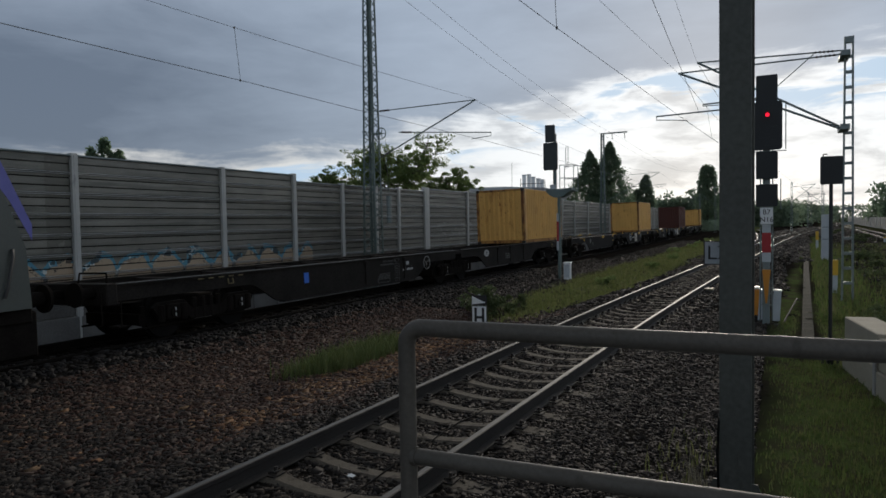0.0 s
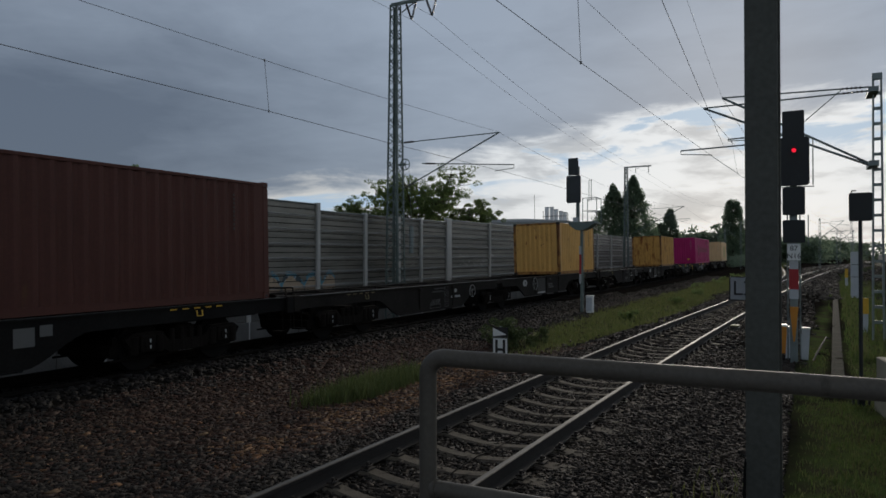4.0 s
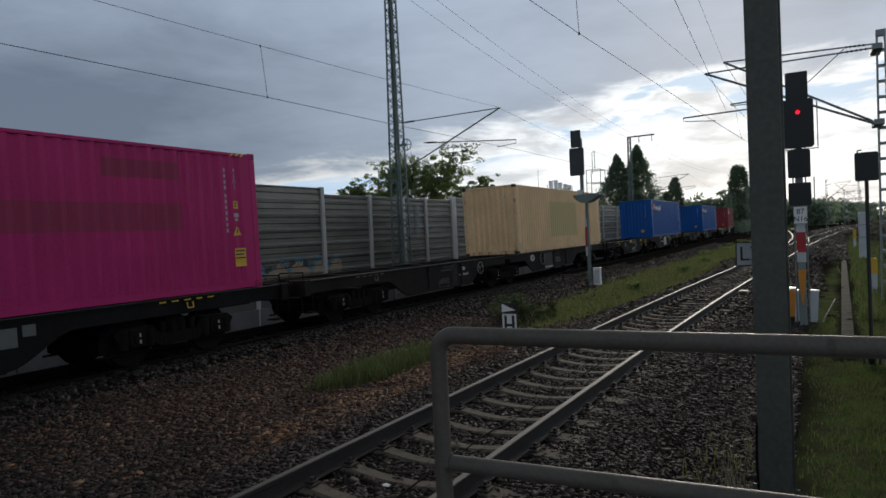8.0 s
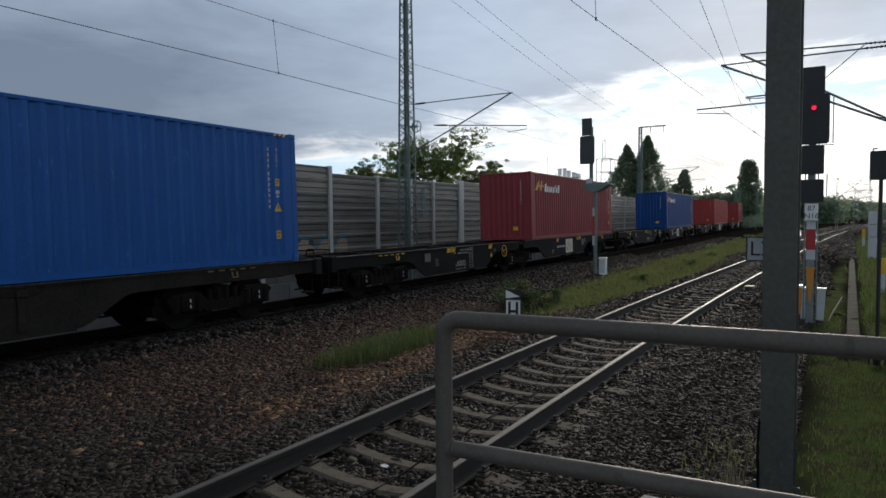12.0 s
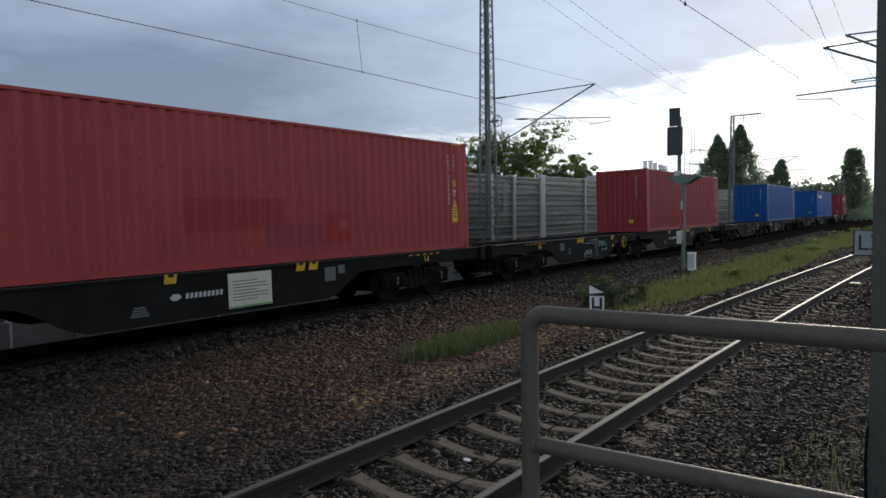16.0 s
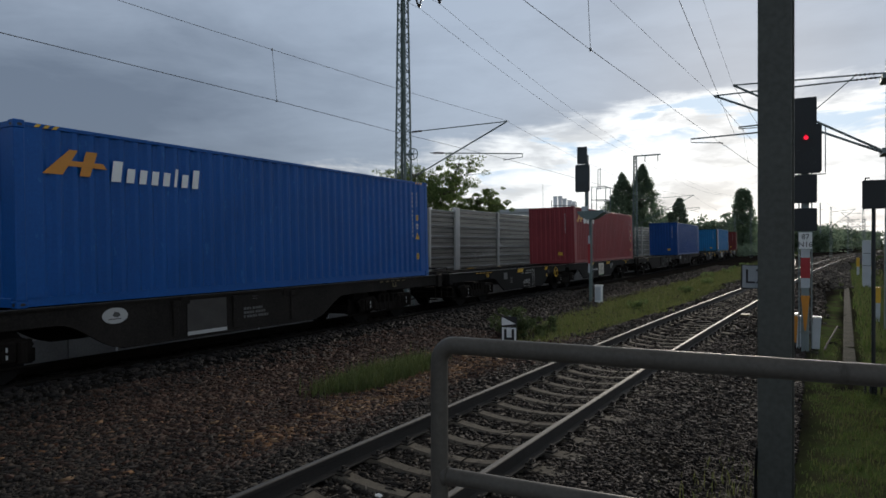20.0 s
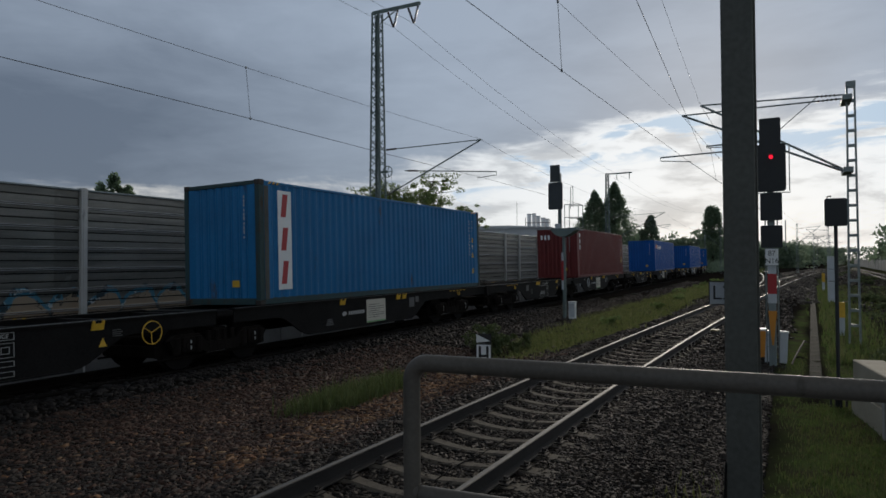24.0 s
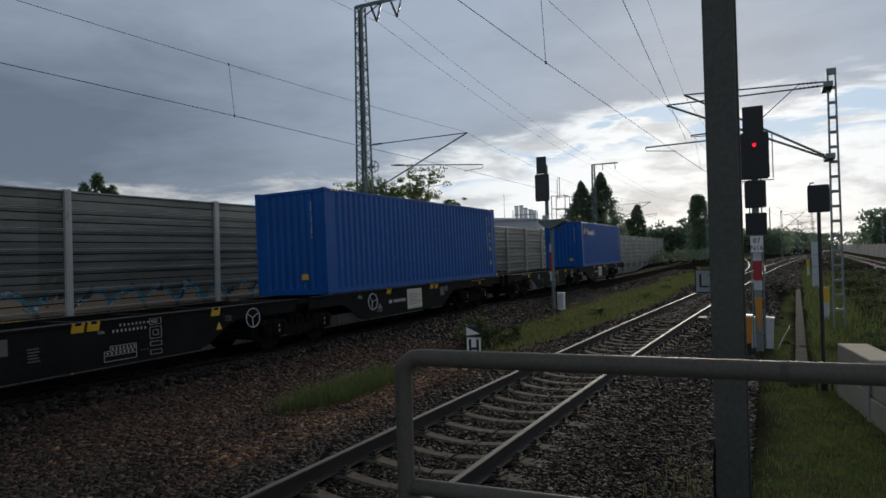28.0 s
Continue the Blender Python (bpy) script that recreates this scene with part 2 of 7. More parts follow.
M["sleeper"] = material("concrete_sleeper", (0.108, 0.093, 0.073), 0.9, 0, 0.3, 5, 60, 0.4, random_=0.15, stain=((0.055, 0.046, 0.038), 0.6, 5.0), spec=0.15)
M["concrete"] = material("pale_concrete", (0.42, 0.40, 0.36), 0.85, 0, 0.16, 2, 50, 0.3, stain=((0.22, 0.21, 0.18), 0.35, 1.5))
M["plinth"] = material("plinth_concrete", (0.135, 0.132, 0.124), 0.88, 0, 0.25, 0.8, 20, 0.2, stain=((0.07, 0.09, 0.10), 0.55, 1.2))
M["plinth_dark"] = material("weathered_board_concrete", (0.105, 0.10, 0.092), 0.9, 0, 0.3, 1.2, 20, 0.3, stain=((0.05, 0.048, 0.044), 0.5, 1.5))
M["slab"] = material("platform_slab", (0.30, 0.29, 0.27), 0.9, 0, 0.2, 3, 60, 0.3)
M["paving"] = material("worn_platform_paving", (0.075, 0.073, 0.069), 0.9, 0, 0.25, 3, 60, 0.3)
M["block"] = material("block_concrete", (0.34, 0.30, 0.225), 0.88, 0, 0.18, 2, 50, 0.3, stain=((0.17, 0.16, 0.13), 0.35, 1.5))
M["trough"] = material("trough_lid_concrete", (0.022, 0.024, 0.016), 0.95, 0, 0.4, 1.6, 50, 0.3, random_=0.1, spec=0.08)
M["post"] = material("barrier_post", (0.45, 0.45, 0.43), 0.55, 0.15, 0.15, 1.5, 30, 0.1, stain=((0.25, 0.25, 0.24), 0.3, 2.0))
M["black"] = material("signal_black", (0.013, 0.016, 0.018), 0.6, 0, 0.2, 3, 40, 0.05)
# Signal black lightened: the haze of distance put into the colour.
M["hazed"] = material("hazy_signal_grey", (0.040, 0.048, 0.052), 0.7, 0, 0.2, 3, 40, 0.05)
# Near black, painted as the shade inside the barrier grooves.
M["seam"] = plain("groove_shade_paint", (0.014, 0.014, 0.013), 0.8, spec=0.05)
# Pale colour that paints the sky's highlight along the barrier ribs.
M["rib"] = material("rib_highlight_paint", (0.42, 0.43, 0.43), 0.40, 0.3, 0.15, 0.8, 12, 0.05, stain=((0.16, 0.16, 0.15), 0.3, 0.8))
M["cable"] = plain("cable_black", (0.010, 0.010, 0.010), 0.8, spec=0.05)
M["wire"] = plain("weathered_copper_wire", (0.15, 0.155, 0.155), 0.7, spec=0.2)
M["insulator"] = plain("brown_insulator", (0.035, 0.022, 0.018), 0.3)
M["white"] = material("white_enamel", (0.72, 0.73, 0.72), 0.4, 0, 0.06, 3, 40, 0.02)
M["grey_white"] = material("pale_grey_paint", (0.45, 0.48, 0.50), 0.5, 0, 0.1, 3, 40, 0.05)
M["ink"] = plain("black_paint", (0.012, 0.012, 0.013), 0.5)
M["red"] = plain("red_enamel", (0.36, 0.02, 0.025), 0.5)
M["orange"] = plain("orange_enamel", (0.55, 0.22, 0.02), 0.5)
M["yellow"] = material("yellow_paint", (0.62, 0.37, 0.03), 0.5, 0, 0.15, 6, 60, 0.05)
M["lamp_red"] = plain("red_signal_lamp", (1.0, 0.015, 0.05), 0.3, 1.2)
M["lens"] = plain("dark_lens", (0.006, 0.007, 0.008), 0.12)
M["wagon"] = material("wagon_black_paint", (0.0105, 0.0098, 0.0092), 0.75, 0, 0.4, 1.5, 25, 0.1, stain=((0.018, 0.015, 0.013), 0.25, 1.2), spec=0.1)
M["wagon_old"] = material("wagon_weathered_paint", (0.019, 0.0165, 0.0145), 0.8, 0, 0.45, 1.3, 25, 0.2, stain=((0.030, 0.025, 0.021), 0.35, 1.2), spec=0.11)
# Paler than the wagon paint: the lit deck edge put into colour.
M["deck_edge"] = material("deck_edge_highlight", (0.045, 0.044, 0.043), 0.42, 0.2, 0.4, 2.5, 30, 0.1, stain=((0.010, 0.009, 0.009), 0.55, 2.0))
# Also colours the freight rails and sleepers, as shade under the train.
M["bogie"] = material("bogie_grime_and_track_shade", (0.012, 0.010, 0.0085), 0.9, 0, 0.4, 3, 30, 0.2, spec=0.06)
M["tread"] = material("wheel_steel", (0.009, 0.008, 0.0075), 0.8, 0.0, 0.3, 4, 40, 0.1, spec=0.08)
M["loco"] = material("loco_grey_paint", (0.085, 0.093, 0.085), 0.35, 0, 0.1, 1, 30, 0.02)
M["lilac"] = plain("loco_violet_stripe", (0.13, 0.13, 0.42), 0.35)
M["bar"] = plain("white_lettering_bar", (0.40, 0.40, 0.39), 0.6)
M["faint_bar"] = plain("scuffed_lettering_bar", (0.34, 0.34, 0.33), 0.7)
M["dim_bar"] = plain("faded_lettering_bar", (0.105, 0.105, 0.10), 0.7)
M["grime_ink"] = plain("faded_dark_print", (0.055, 0.055, 0.053), 0.7)
M["placard"] = material("white_placard", (0.50, 0.47, 0.39), 0.5, 0, 0.1, 4, 60, 0.02)
M["old_yellow"] = material("faded_yellow_paint", (0.16, 0.13, 0.06), 0.7, 0, 0.3, 6, 60, 0.05)
M["scribble"] = plain("pale_green_spray", (0.22, 0.42, 0.34), 0.7)
M["grey_iron"] = material("grey_iron_paint", (0.26, 0.26, 0.25), 0.6, 0, 0.2, 4, 40, 0.05)
M["old_bar"] = plain("worn_white_bar", (0.38, 0.38, 0.37), 0.7)
M["old_placard"] = material("grimy_placard", (0.040, 0.037, 0.033), 0.8, 0, 0.3, 4, 60, 0.05)
M["roof"] = material("pale_roof_sheet", (0.45, 0.47, 0.50), 0.6, 0, 0.1, 0.5, 8, 0.05)
M["render"] = material("grey_render", (0.20, 0.20, 0.195), 0.85, 0, 0.1, 0.4, 8, 0.05)
M["silo"] = material("pale_silo_steel", (0.80, 0.80, 0.80), 0.5, 0.0, 0.1, 0.8, 10, 0.05)
M["glass"] = plain("window_glass", (0.03, 0.035, 0.04), 0.08)
M["bark"] = material("bark", (0.055, 0.043, 0.033), 0.9, 0, 0.35, 3, 20, 0.4)
M["gravel"] = island_material("ballast_stone", [(0.008, 0.007, 0.006), (0.021, 0.017, 0.014), (0.034, 0.027, 0.021), (0.011, 0.009, 0.008), (0.048, 0.038, 0.030), (0.024, 0.018, 0.015)], 0.85, ((0.66, 0.63, 0.60), 0.5))
M["brown_gravel"] = island_material("brown_ballast_stone", [(0.0106, 0.0070, 0.0062), (0.0440, 0.0246, 0.0176), (0.0739, 0.0370, 0.0246), (0.0185, 0.0123, 0.0097), (0.0810, 0.0528, 0.0378), (0.0563, 0.0255, 0.0158)], 0.85, ((0.68, 0.66, 0.68), 0.4))
M["rust_gravel"] = island_material("rust_stained_stone", [(0.040, 0.022, 0.013), (0.150, 0.070, 0.032), (0.200, 0.108, 0.050), (0.075, 0.038, 0.020), (0.240, 0.155, 0.085), (0.130, 0.055, 0.026)], 0.85)
# Stone colours darkened to stand for the shade under the freight train.
M["dark_gravel"] = island_material("shaded_track_stone", [(0.006, 0.0055, 0.005), (0.015, 0.0125, 0.011), (0.024, 0.019, 0.016), (0.010, 0.009, 0.008)], 0.8)
M["far_wall"] = material("weathered_wall_panel", (0.17, 0.18, 0.17), 0.8, 0, 0.3, 0.6, 10, 0.1)
# Paler than the near stones: veiling haze is mixed into these colours.
M["dusty_gravel"] = island_material("haze_pale_ballast_stone", [(0.030, 0.026, 0.022), (0.060, 0.052, 0.044), (0.085, 0.074, 0.062), (0.045, 0.039, 0.033)], 0.9)
M["leaf"] = island_material("leaves_green", [(0.095, 0.145, 0.055), (0.150, 0.210, 0.075), (0.195, 0.250, 0.095), (0.115, 0.170, 0.065)], 0.6, see=0.72)
# These two leaf colours are lightened to include the haze of distance.
M["leaf_dark"] = island_material("leaves_dark", [(0.130, 0.190, 0.125), (0.175, 0.245, 0.160), (0.220, 0.290, 0.185)], 0.7, see=0.75)
M["leaf_far"] = island_material("leaves_far", [(0.145, 0.200, 0.140), (0.190, 0.255, 0.175), (0.240, 0.300, 0.205)], 0.7, see=0.7)
M["grass"] = island_material("grass_blades", [(0.108, 0.130, 0.042), (0.140, 0.164, 0.052), (0.195, 0.194, 0.086), (0.115, 0.150, 0.043)], 0.7, see=0.45)
M["lush"] = island_material("lush_grass_blades", [(0.066, 0.094, 0.032), (0.092, 0.126, 0.040), (0.128, 0.148, 0.058), (0.076, 0.108, 0.035)], 0.7, see=0.45)
M["grass_dark"] = island_material("grass_blades_dark", [(0.080, 0.122, 0.034), (0.105, 0.150, 0.040), (0.145, 0.165, 0.062), (0.135, 0.132, 0.058)], 0.7, see=0.45)
M["weed"] = island_material("weed_leaves", [(0.055, 0.078, 0.032), (0.080, 0.108, 0.044), (0.110, 0.135, 0.060)], 0.65, see=0.45)
M["straw"] = island_material("dry_stalks", [(0.22, 0.19, 0.12), (0.32, 0.28, 0.19)], 0.8)


def ground_material():
    # Soil is near black so that gaps between stones read as shaded.
    m = material("track_ground", (0.015, 0.013, 0.011), 1.0, 0, 0.45, 6, 45, 0.6, spec=0.0)
    n, l = m.node_tree.nodes, m.node_tree.links
    bsdf = n["Principled BSDF"]
    soil = bsdf.inputs["Base Color"].links[0].from_socket
    at, mix = n.new("ShaderNodeAttribute"), n.new("ShaderNodeMix")
    at.attribute_name = "green"
    mix.data_type = "RGBA"
    co, t, ramp = n.new("ShaderNodeTexCoord"), n.new("ShaderNodeTexNoise"), n.new("ShaderNodeValToRGB")
    t.inputs["Scale"].default_value, t.inputs["Detail"].default_value = 2.2, 9
    l.new(co.outputs["Object"], t.inputs["Vector"])
    ramp.color_ramp.elements[0].position, ramp.color_ramp.elements[0].color = 0.38, (0.066, 0.060, 0.036, 1)
    ramp.color_ramp.elements[1].position, ramp.color_ramp.elements[1].color = 0.62, (0.080, 0.108, 0.036, 1)
    l.new(t.outputs["Fac"], ramp.inputs[0])
    l.new(at.outputs["Fac"], mix.inputs[0])
    l.new(soil, mix.inputs[6])
    l.new(ramp.outputs[0], mix.inputs[7])
    l.new(mix.outputs[2], bsdf.inputs["Base Color"])
    return m


M["ground"] = ground_material()


def panel_material():
    """Ribbed aluminium of the noise barrier, streaked, with sprayed paint along its foot."""
    m = material("barrier_panel", (0.172, 0.168, 0.147), 0.42, 0.42, 0.22, 1.0, 18, 0.08, stain=((0.085, 0.088, 0.080), 0.45, 0.7), random_=0.14, spec=0.8)
    n, l = m.node_tree.nodes, m.node_tree.links
    bsdf = n["Principled BSDF"]
    base = bsdf.inputs["Base Color"].links[0].from_socket
    geo, sep = n.new("ShaderNodeNewGeometry"), n.new("ShaderNodeSeparateXYZ")
    l.new(geo.outputs["Position"], sep.inputs[0])

    def op(kind, a, b, clamp=False):
        o = n.new("ShaderNodeMath")
        o.operation, o.use_clamp = kind, clamp
        for i, q in enumerate((a, b)):
            if isinstance(q, (int, float)):
                o.inputs[i].default_value = q
            else:
                l.new(q, o.inputs[i])
        return o.outputs[0]

    y, z = sep.outputs[1], sep.outputs[2]
    # grime washed along the ribs
    run, grime = n.new("ShaderNodeMapping"), n.new("ShaderNodeTexNoise")
    run.inputs["Scale"].default_value = (1.0, 0.22, 2.6)
    grime.inputs["Scale"].default_value, grime.inputs["Detail"].default_value, grime.inputs["Roughness"].default_value = 1.1, 8, 0.65
    l.new(geo.outputs["Position"], run.inputs[0])
    l.new(run.outputs[0], grime.inputs["Vector"])
    wash, dirt = n.new("ShaderNodeMapRange"), n.new("ShaderNodeMix")
    wash.inputs[1].default_value, wash.inputs[2].default_value, wash.inputs[4].default_value = 0.44, 0.60, 0.8
    l.new(grime.outputs["Fac"], wash.inputs[0])
    dirt.data_type = "RGBA"
    dirt.inputs[7].default_value = (0.075, 0.077, 0.068, 1)
    l.new(wash.outputs[0], dirt.inputs[0])
    l.new(base, dirt.inputs[6])
    base = dirt.outputs[2]
    # bulging letters: a row of arches about 1.1 m wide
    warp = n.new("ShaderNodeTexNoise")
    warp.inputs["Scale"].default_value, warp.inputs["Detail"].default_value = 0.9, 2
    l.new(geo.outputs["Position"], warp.inputs["Vector"])
    wob = op("MULTIPLY", op("SUBTRACT", warp.outputs["Fac"], 0.5), 1.3)
    arch = op("ABSOLUTE", op("SINE", op("MULTIPLY", op("ADD", y, wob), 2.5), 0), 0)
    top = op("ADD", op("ADD", 0.90, op("MULTIPLY", arch, 0.50)), op("MULTIPLY", wob, 0.14))
    inside = op("SUBTRACT", top, z)                      # > 0 under the arches
    span = op("MULTIPLY", op("GREATER_THAN", y, 3.0), op("LESS_THAN", y, 23.5))
    spot = n.new("ShaderNodeTexNoise")
    spot.inputs["Scale"].default_value, spot.inputs["Detail"].default_value = 2.2, 3
    l.new(geo.outputs["Position"], spot.inputs["Vector"])
    blue = op("MULTIPLY", op("MULTIPLY", op("LESS_THAN", op("ABSOLUTE", inside, 0), op("MULTIPLY", spot.outputs["Fac"], 0.24)), op("GREATER_THAN", warp.outputs["Fac"], 0.40)), span)
    peach = op("MULTIPLY", op("MULTIPLY", op("GREATER_THAN", inside, 0.05), op("GREATER_THAN", arch, 0.25)), span)
    black = op("MULTIPLY", op("MULTIPLY", op("LESS_THAN", op("ABSOLUTE", op("SUBTRACT", spot.outputs["Fac"], 0.5), 0), 0.007), op("LESS_THAN", op("ABSOLUTE", op("SUBTRACT", inside, 0.18), 0), 0.14)), span)
    smudge = op("MULTIPLY", op("MULTIPLY", op("GREATER_THAN", spot.outputs["Fac"], 0.585), op("LESS_THAN", op("ABSOLUTE", inside, 0), 0.17)), span)
    line = op("MULTIPLY", op("MULTIPLY", op("LESS_THAN", op("ABSOLUTE", op("SUBTRACT", spot.outputs["Fac"], 0.56), 0), 0.011), op("LESS_THAN", op("ABSOLUTE", op("SUBTRACT", inside, 0.05), 0), 0.16)), op("MULTIPLY", op("GREATER_THAN", warp.outputs["Fac"], 0.5), span))
    # dark run-off streak beside one post
    streak = op("MULTIPLY", op("MULTIPLY", op("GREATER_THAN", op("ADD", y, op("MULTIPLY", wob, 0.12)), 11.5), op("LESS_THAN", y, 12.30)), op("GREATER_THAN", op("ADD", spot.outputs["Fac"], op("MULTIPLY", z, 0.03)), 0.44))
    chalk = op("MULTIPLY", op("MULTIPLY", op("LESS_THAN", op("ABSOLUTE", op("SUBTRACT", spot.outputs["Fac"], 0.52), 0), 0.022), op("LESS_THAN", op("ABSOLUTE", op("SUBTRACT", y, 38.3), 0), 2.6)), op("LESS_THAN", op("ABSOLUTE", op("SUBTRACT", z, 1.75), 0), 0.55))
    for fac, colour, amount in ((chalk, (0.36, 0.36, 0.35), 0.7), (streak, (0.075, 0.072, 0.058), 0.55), (peach, (0.42, 0.32, 0.22), 0.85), (blue, (0.05, 0.26, 0.38), 0.8), (smudge, (0.025, 0.024, 0.022), 0.85), (line, (0.60, 0.64, 0.63), 0.85), (black, (0.02, 0.02, 0.02), 0.8)):
        mix = n.new("ShaderNodeMix")
        mix.data_type = "RGBA"
        mix.inputs[7].default_value = (*colour, 1)
        l.new(op("MULTIPLY", fac, amount), mix.inputs[0])
        l.new(base, mix.inputs[6])
        base = mix.outputs[2]
    l.new(base, bsdf.inputs["Base Color"])
    return m


M["panel"] = panel_material()


def container_paint(name, colour, rust=0.25, rough=0.5, patches=(), tone=RUST, size=1.8, runs=0.0, run_colour=None):
    """Sun-bleached enamel with rust; patches: (y0, y1, z0, z1, colour) where old letters were painted over."""
    m = material(name, colour, rough, 0, 0.16, 0.8, 20, 0.06, stain=(tone, rust, size), spec=0.24)
    n, l = m.node_tree.nodes, m.node_tree.links
    bsdf = n["Principled BSDF"]
    base = bsdf.inputs["Base Color"].links[0].from_socket
    if runs:
        # thin upright runs and scuffs
        at, thin, fleck, cut, over = n.new("ShaderNodeTexCoord"), n.new("ShaderNodeMapping"), n.new("ShaderNodeTexNoise"), n.new("ShaderNodeMapRange"), n.new("ShaderNodeMix")
        thin.inputs["Scale"].default_value = (6.0, 6.0, 1.7)
        fleck.inputs["Scale"].default_value, fleck.inputs["Detail"].default_value, fleck.inputs["Roughness"].default_value = 1.6, 4, 0.6
        l.new(at.outputs["Object"], thin.inputs[0])
        l.new(thin.outputs[0], fleck.inputs["Vector"])
        cut.inputs[1].default_value, cut.inputs[2].default_value, cut.inputs[4].default_value = 0.66 - 0.1 * runs, 0.72 - 0.08 * runs, 0.8
        l.new(fleck.outputs["Fac"], cut.inputs[0])
        over.data_type = "RGBA"
        over.inputs[7].default_value = (*(run_colour or tone), 1)
        l.new(cut.outputs[0], over.inputs[0])
        l.new(base, over.inputs[6])
        base = over.outputs[2]
        l.new(base, bsdf.inputs["Base Color"])
    if patches:
        co, sep = n.new("ShaderNodeTexCoord"), n.new("ShaderNodeSeparateXYZ")
        l.new(co.outputs["Object"], sep.inputs[0])
        for y0, y1, z0, z1, c in patches:
            fac = None
            for socket, lo, hi in ((sep.outputs[1], y0, y1), (sep.outputs[2], z0, z1), (sep.outputs[0], 0.5, 3.0)):
                for kind, v in (("GREATER_THAN", lo), ("LESS_THAN", hi)):
                    o = n.new("ShaderNodeMath")
                    o.operation = kind
                    o.inputs[1].default_value = v
                    l.new(socket, o.inputs[0])
                    if fac is None:
                        fac = o.outputs[0]
                    else:
                        p = n.new("ShaderNodeMath")
                        p.operation = "MULTIPLY"
                        l.new(fac, p.inputs[0])
                        l.new(o.outputs[0], p.inputs[1])
                        fac = p.outputs[0]
            mix = n.new("ShaderNodeMix")
            mix.data_type = "RGBA"
            mix.inputs[7].default_value = (*c, 1)
            half = n.new("ShaderNodeMath")
            half.operation = "MULTIPLY"
            half.inputs[1].default_value = 0.75
            l.new(fac, half.inputs[0])
            l.new(half.outputs[0], mix.inputs[0])
            l.new(base, mix.inputs[6])
            base = mix.outputs[2]
        l.new(base, bsdf.inputs["Base Color"])
    return m


# ---------------------------------------------------------------- mesh tools
class Build:
    """Collects vertices and faces of one part."""

    def __init__(self):
        self.v, self.f = [], []

    def add(self, verts, faces, m=None):
        k = len(self.v)
        self.v += [tuple(m @ Vector(p)) if m else tuple(p) for p in verts]
        self.f += [tuple(i + k for i in q) for q in faces]
        return self

    def box(self, x0, x1, y0, y1, z0, z1, c=0.0, m=None):
        """A box; c: width of its chamfered edges."""
        if c <= 0:
            v = [(x, y, z) for x in (x0, x1) for y in (y0, y1) for z in (z0, z1)]
            return self.add(v, [(0, 1, 3, 2), (4, 6, 7, 5), (0, 4, 5, 1), (2, 3, 7, 6), (0, 2, 6, 4), (1, 5, 7, 3)], m)
        lo, hi = (x0, y0, z0), (x1, y1, z1)
        v, index = [], {}
        for sx in (0, 1):
            for sy in (0, 1):
                for sz in (0, 1):
                    s = (sx, sy, sz)
                    for axis in range(3):
                        p = [(hi if s[i] else lo)[i] + (0 if i == axis else (-c if s[i] else c)) for i in range(3)]
                        index[s, axis] = len(v)
                        v.append(p)
        f = []
        for axis in range(3):
            a, b = [i for i in range(3) if i != axis]
            for side in (0, 1):
                q = []
                for ca, cb in ((0, 0), (1, 0), (1, 1), (0, 1)):
                    s = [0, 0, 0]
                    s[axis], s[a], s[b] = side, ca, cb
                    q.append(index[tuple(s), axis])
                f.append(tuple(q))
            for ca in (0, 1):
                for cb in (0, 1):
                    s0, s1 = [0, 0, 0], [0, 0, 0]
                    s0[a], s0[b], s1[a], s1[b], s1[axis] = ca, cb, ca, cb, 1
                    s0, s1 = tuple(s0), tuple(s1)
                    f.append((index[s0, a], index[s1, a], index[s1, b], index[s0, b]))
        for sx in (0, 1):
            for sy in (0, 1):
                for sz in (0, 1):
                    f.append(tuple(index[(sx, sy, sz), i] for i in range(3)))
        return self.add(v, f, m)

    def tube(self, points, r, n=8, r2=None, caps=True):
        """A round bar through points, of radius r (r2 at its end)."""
        pts = [Vector(p) for p in points]
        rings, verts, faces = [], [], []
        side = None
        for i, p in enumerate(pts):
            d = (pts[min(i + 1, len(pts) - 1)] - pts[max(i - 1, 0)]).normalized()
            if side is None:
                side = d.orthogonal().normalized()
            side = (side - d * side.dot(d)).normalized()
            up = d.cross(side)
            rr = r if r2 is None else r + (r2 - r) * i / (len(pts) - 1)
            rings.append(len(verts))
            verts += [p + (side * math.cos(2 * math.pi * k / n) + up * math.sin(2 * math.pi * k / n)) * rr for k in range(n)]
        for a, b in zip(rings, rings[1:]):
            faces += [(a + k, a + (k + 1) % n, b + (k + 1) % n, b + k) for k in range(n)]
        if caps:
            faces += [tuple(reversed(range(rings[0], rings[0] + n))), tuple(range(rings[-1], rings[-1] + n))]
        return self.add(verts, faces)

    def prism(self, outline, a0, a1, axis="x"):
        """A flat outline pushed along an axis; outline in (y, z), (x, z) or (x, y)."""
        n = len(outline)

        def put(p, a):
            return {"x": (a, p[0], p[1]), "y": (p[0], a, p[1]), "z": (p[0], p[1], a)}[axis]

        v = [put(p, a0) for p in outline] + [put(p, a1) for p in outline]
        f = [tuple(range(n)), tuple(reversed(range(n, 2 * n)))]
        f += [(i, n + i, n + (i + 1) % n, (i + 1) % n) for i in range(n)]
        return self.add(v, f)

    def sweep(self, outline, path):
        """An outline (across, up) swept along path points given as (x, y, z, heading)."""
        n, rings, v, f = len(outline), [], [], []
        for x, y, z, a in path:
            rings.append(len(v))
            v += [(x + o * math.cos(a), y + o * math.sin(a), z + u) for o, u in outline]
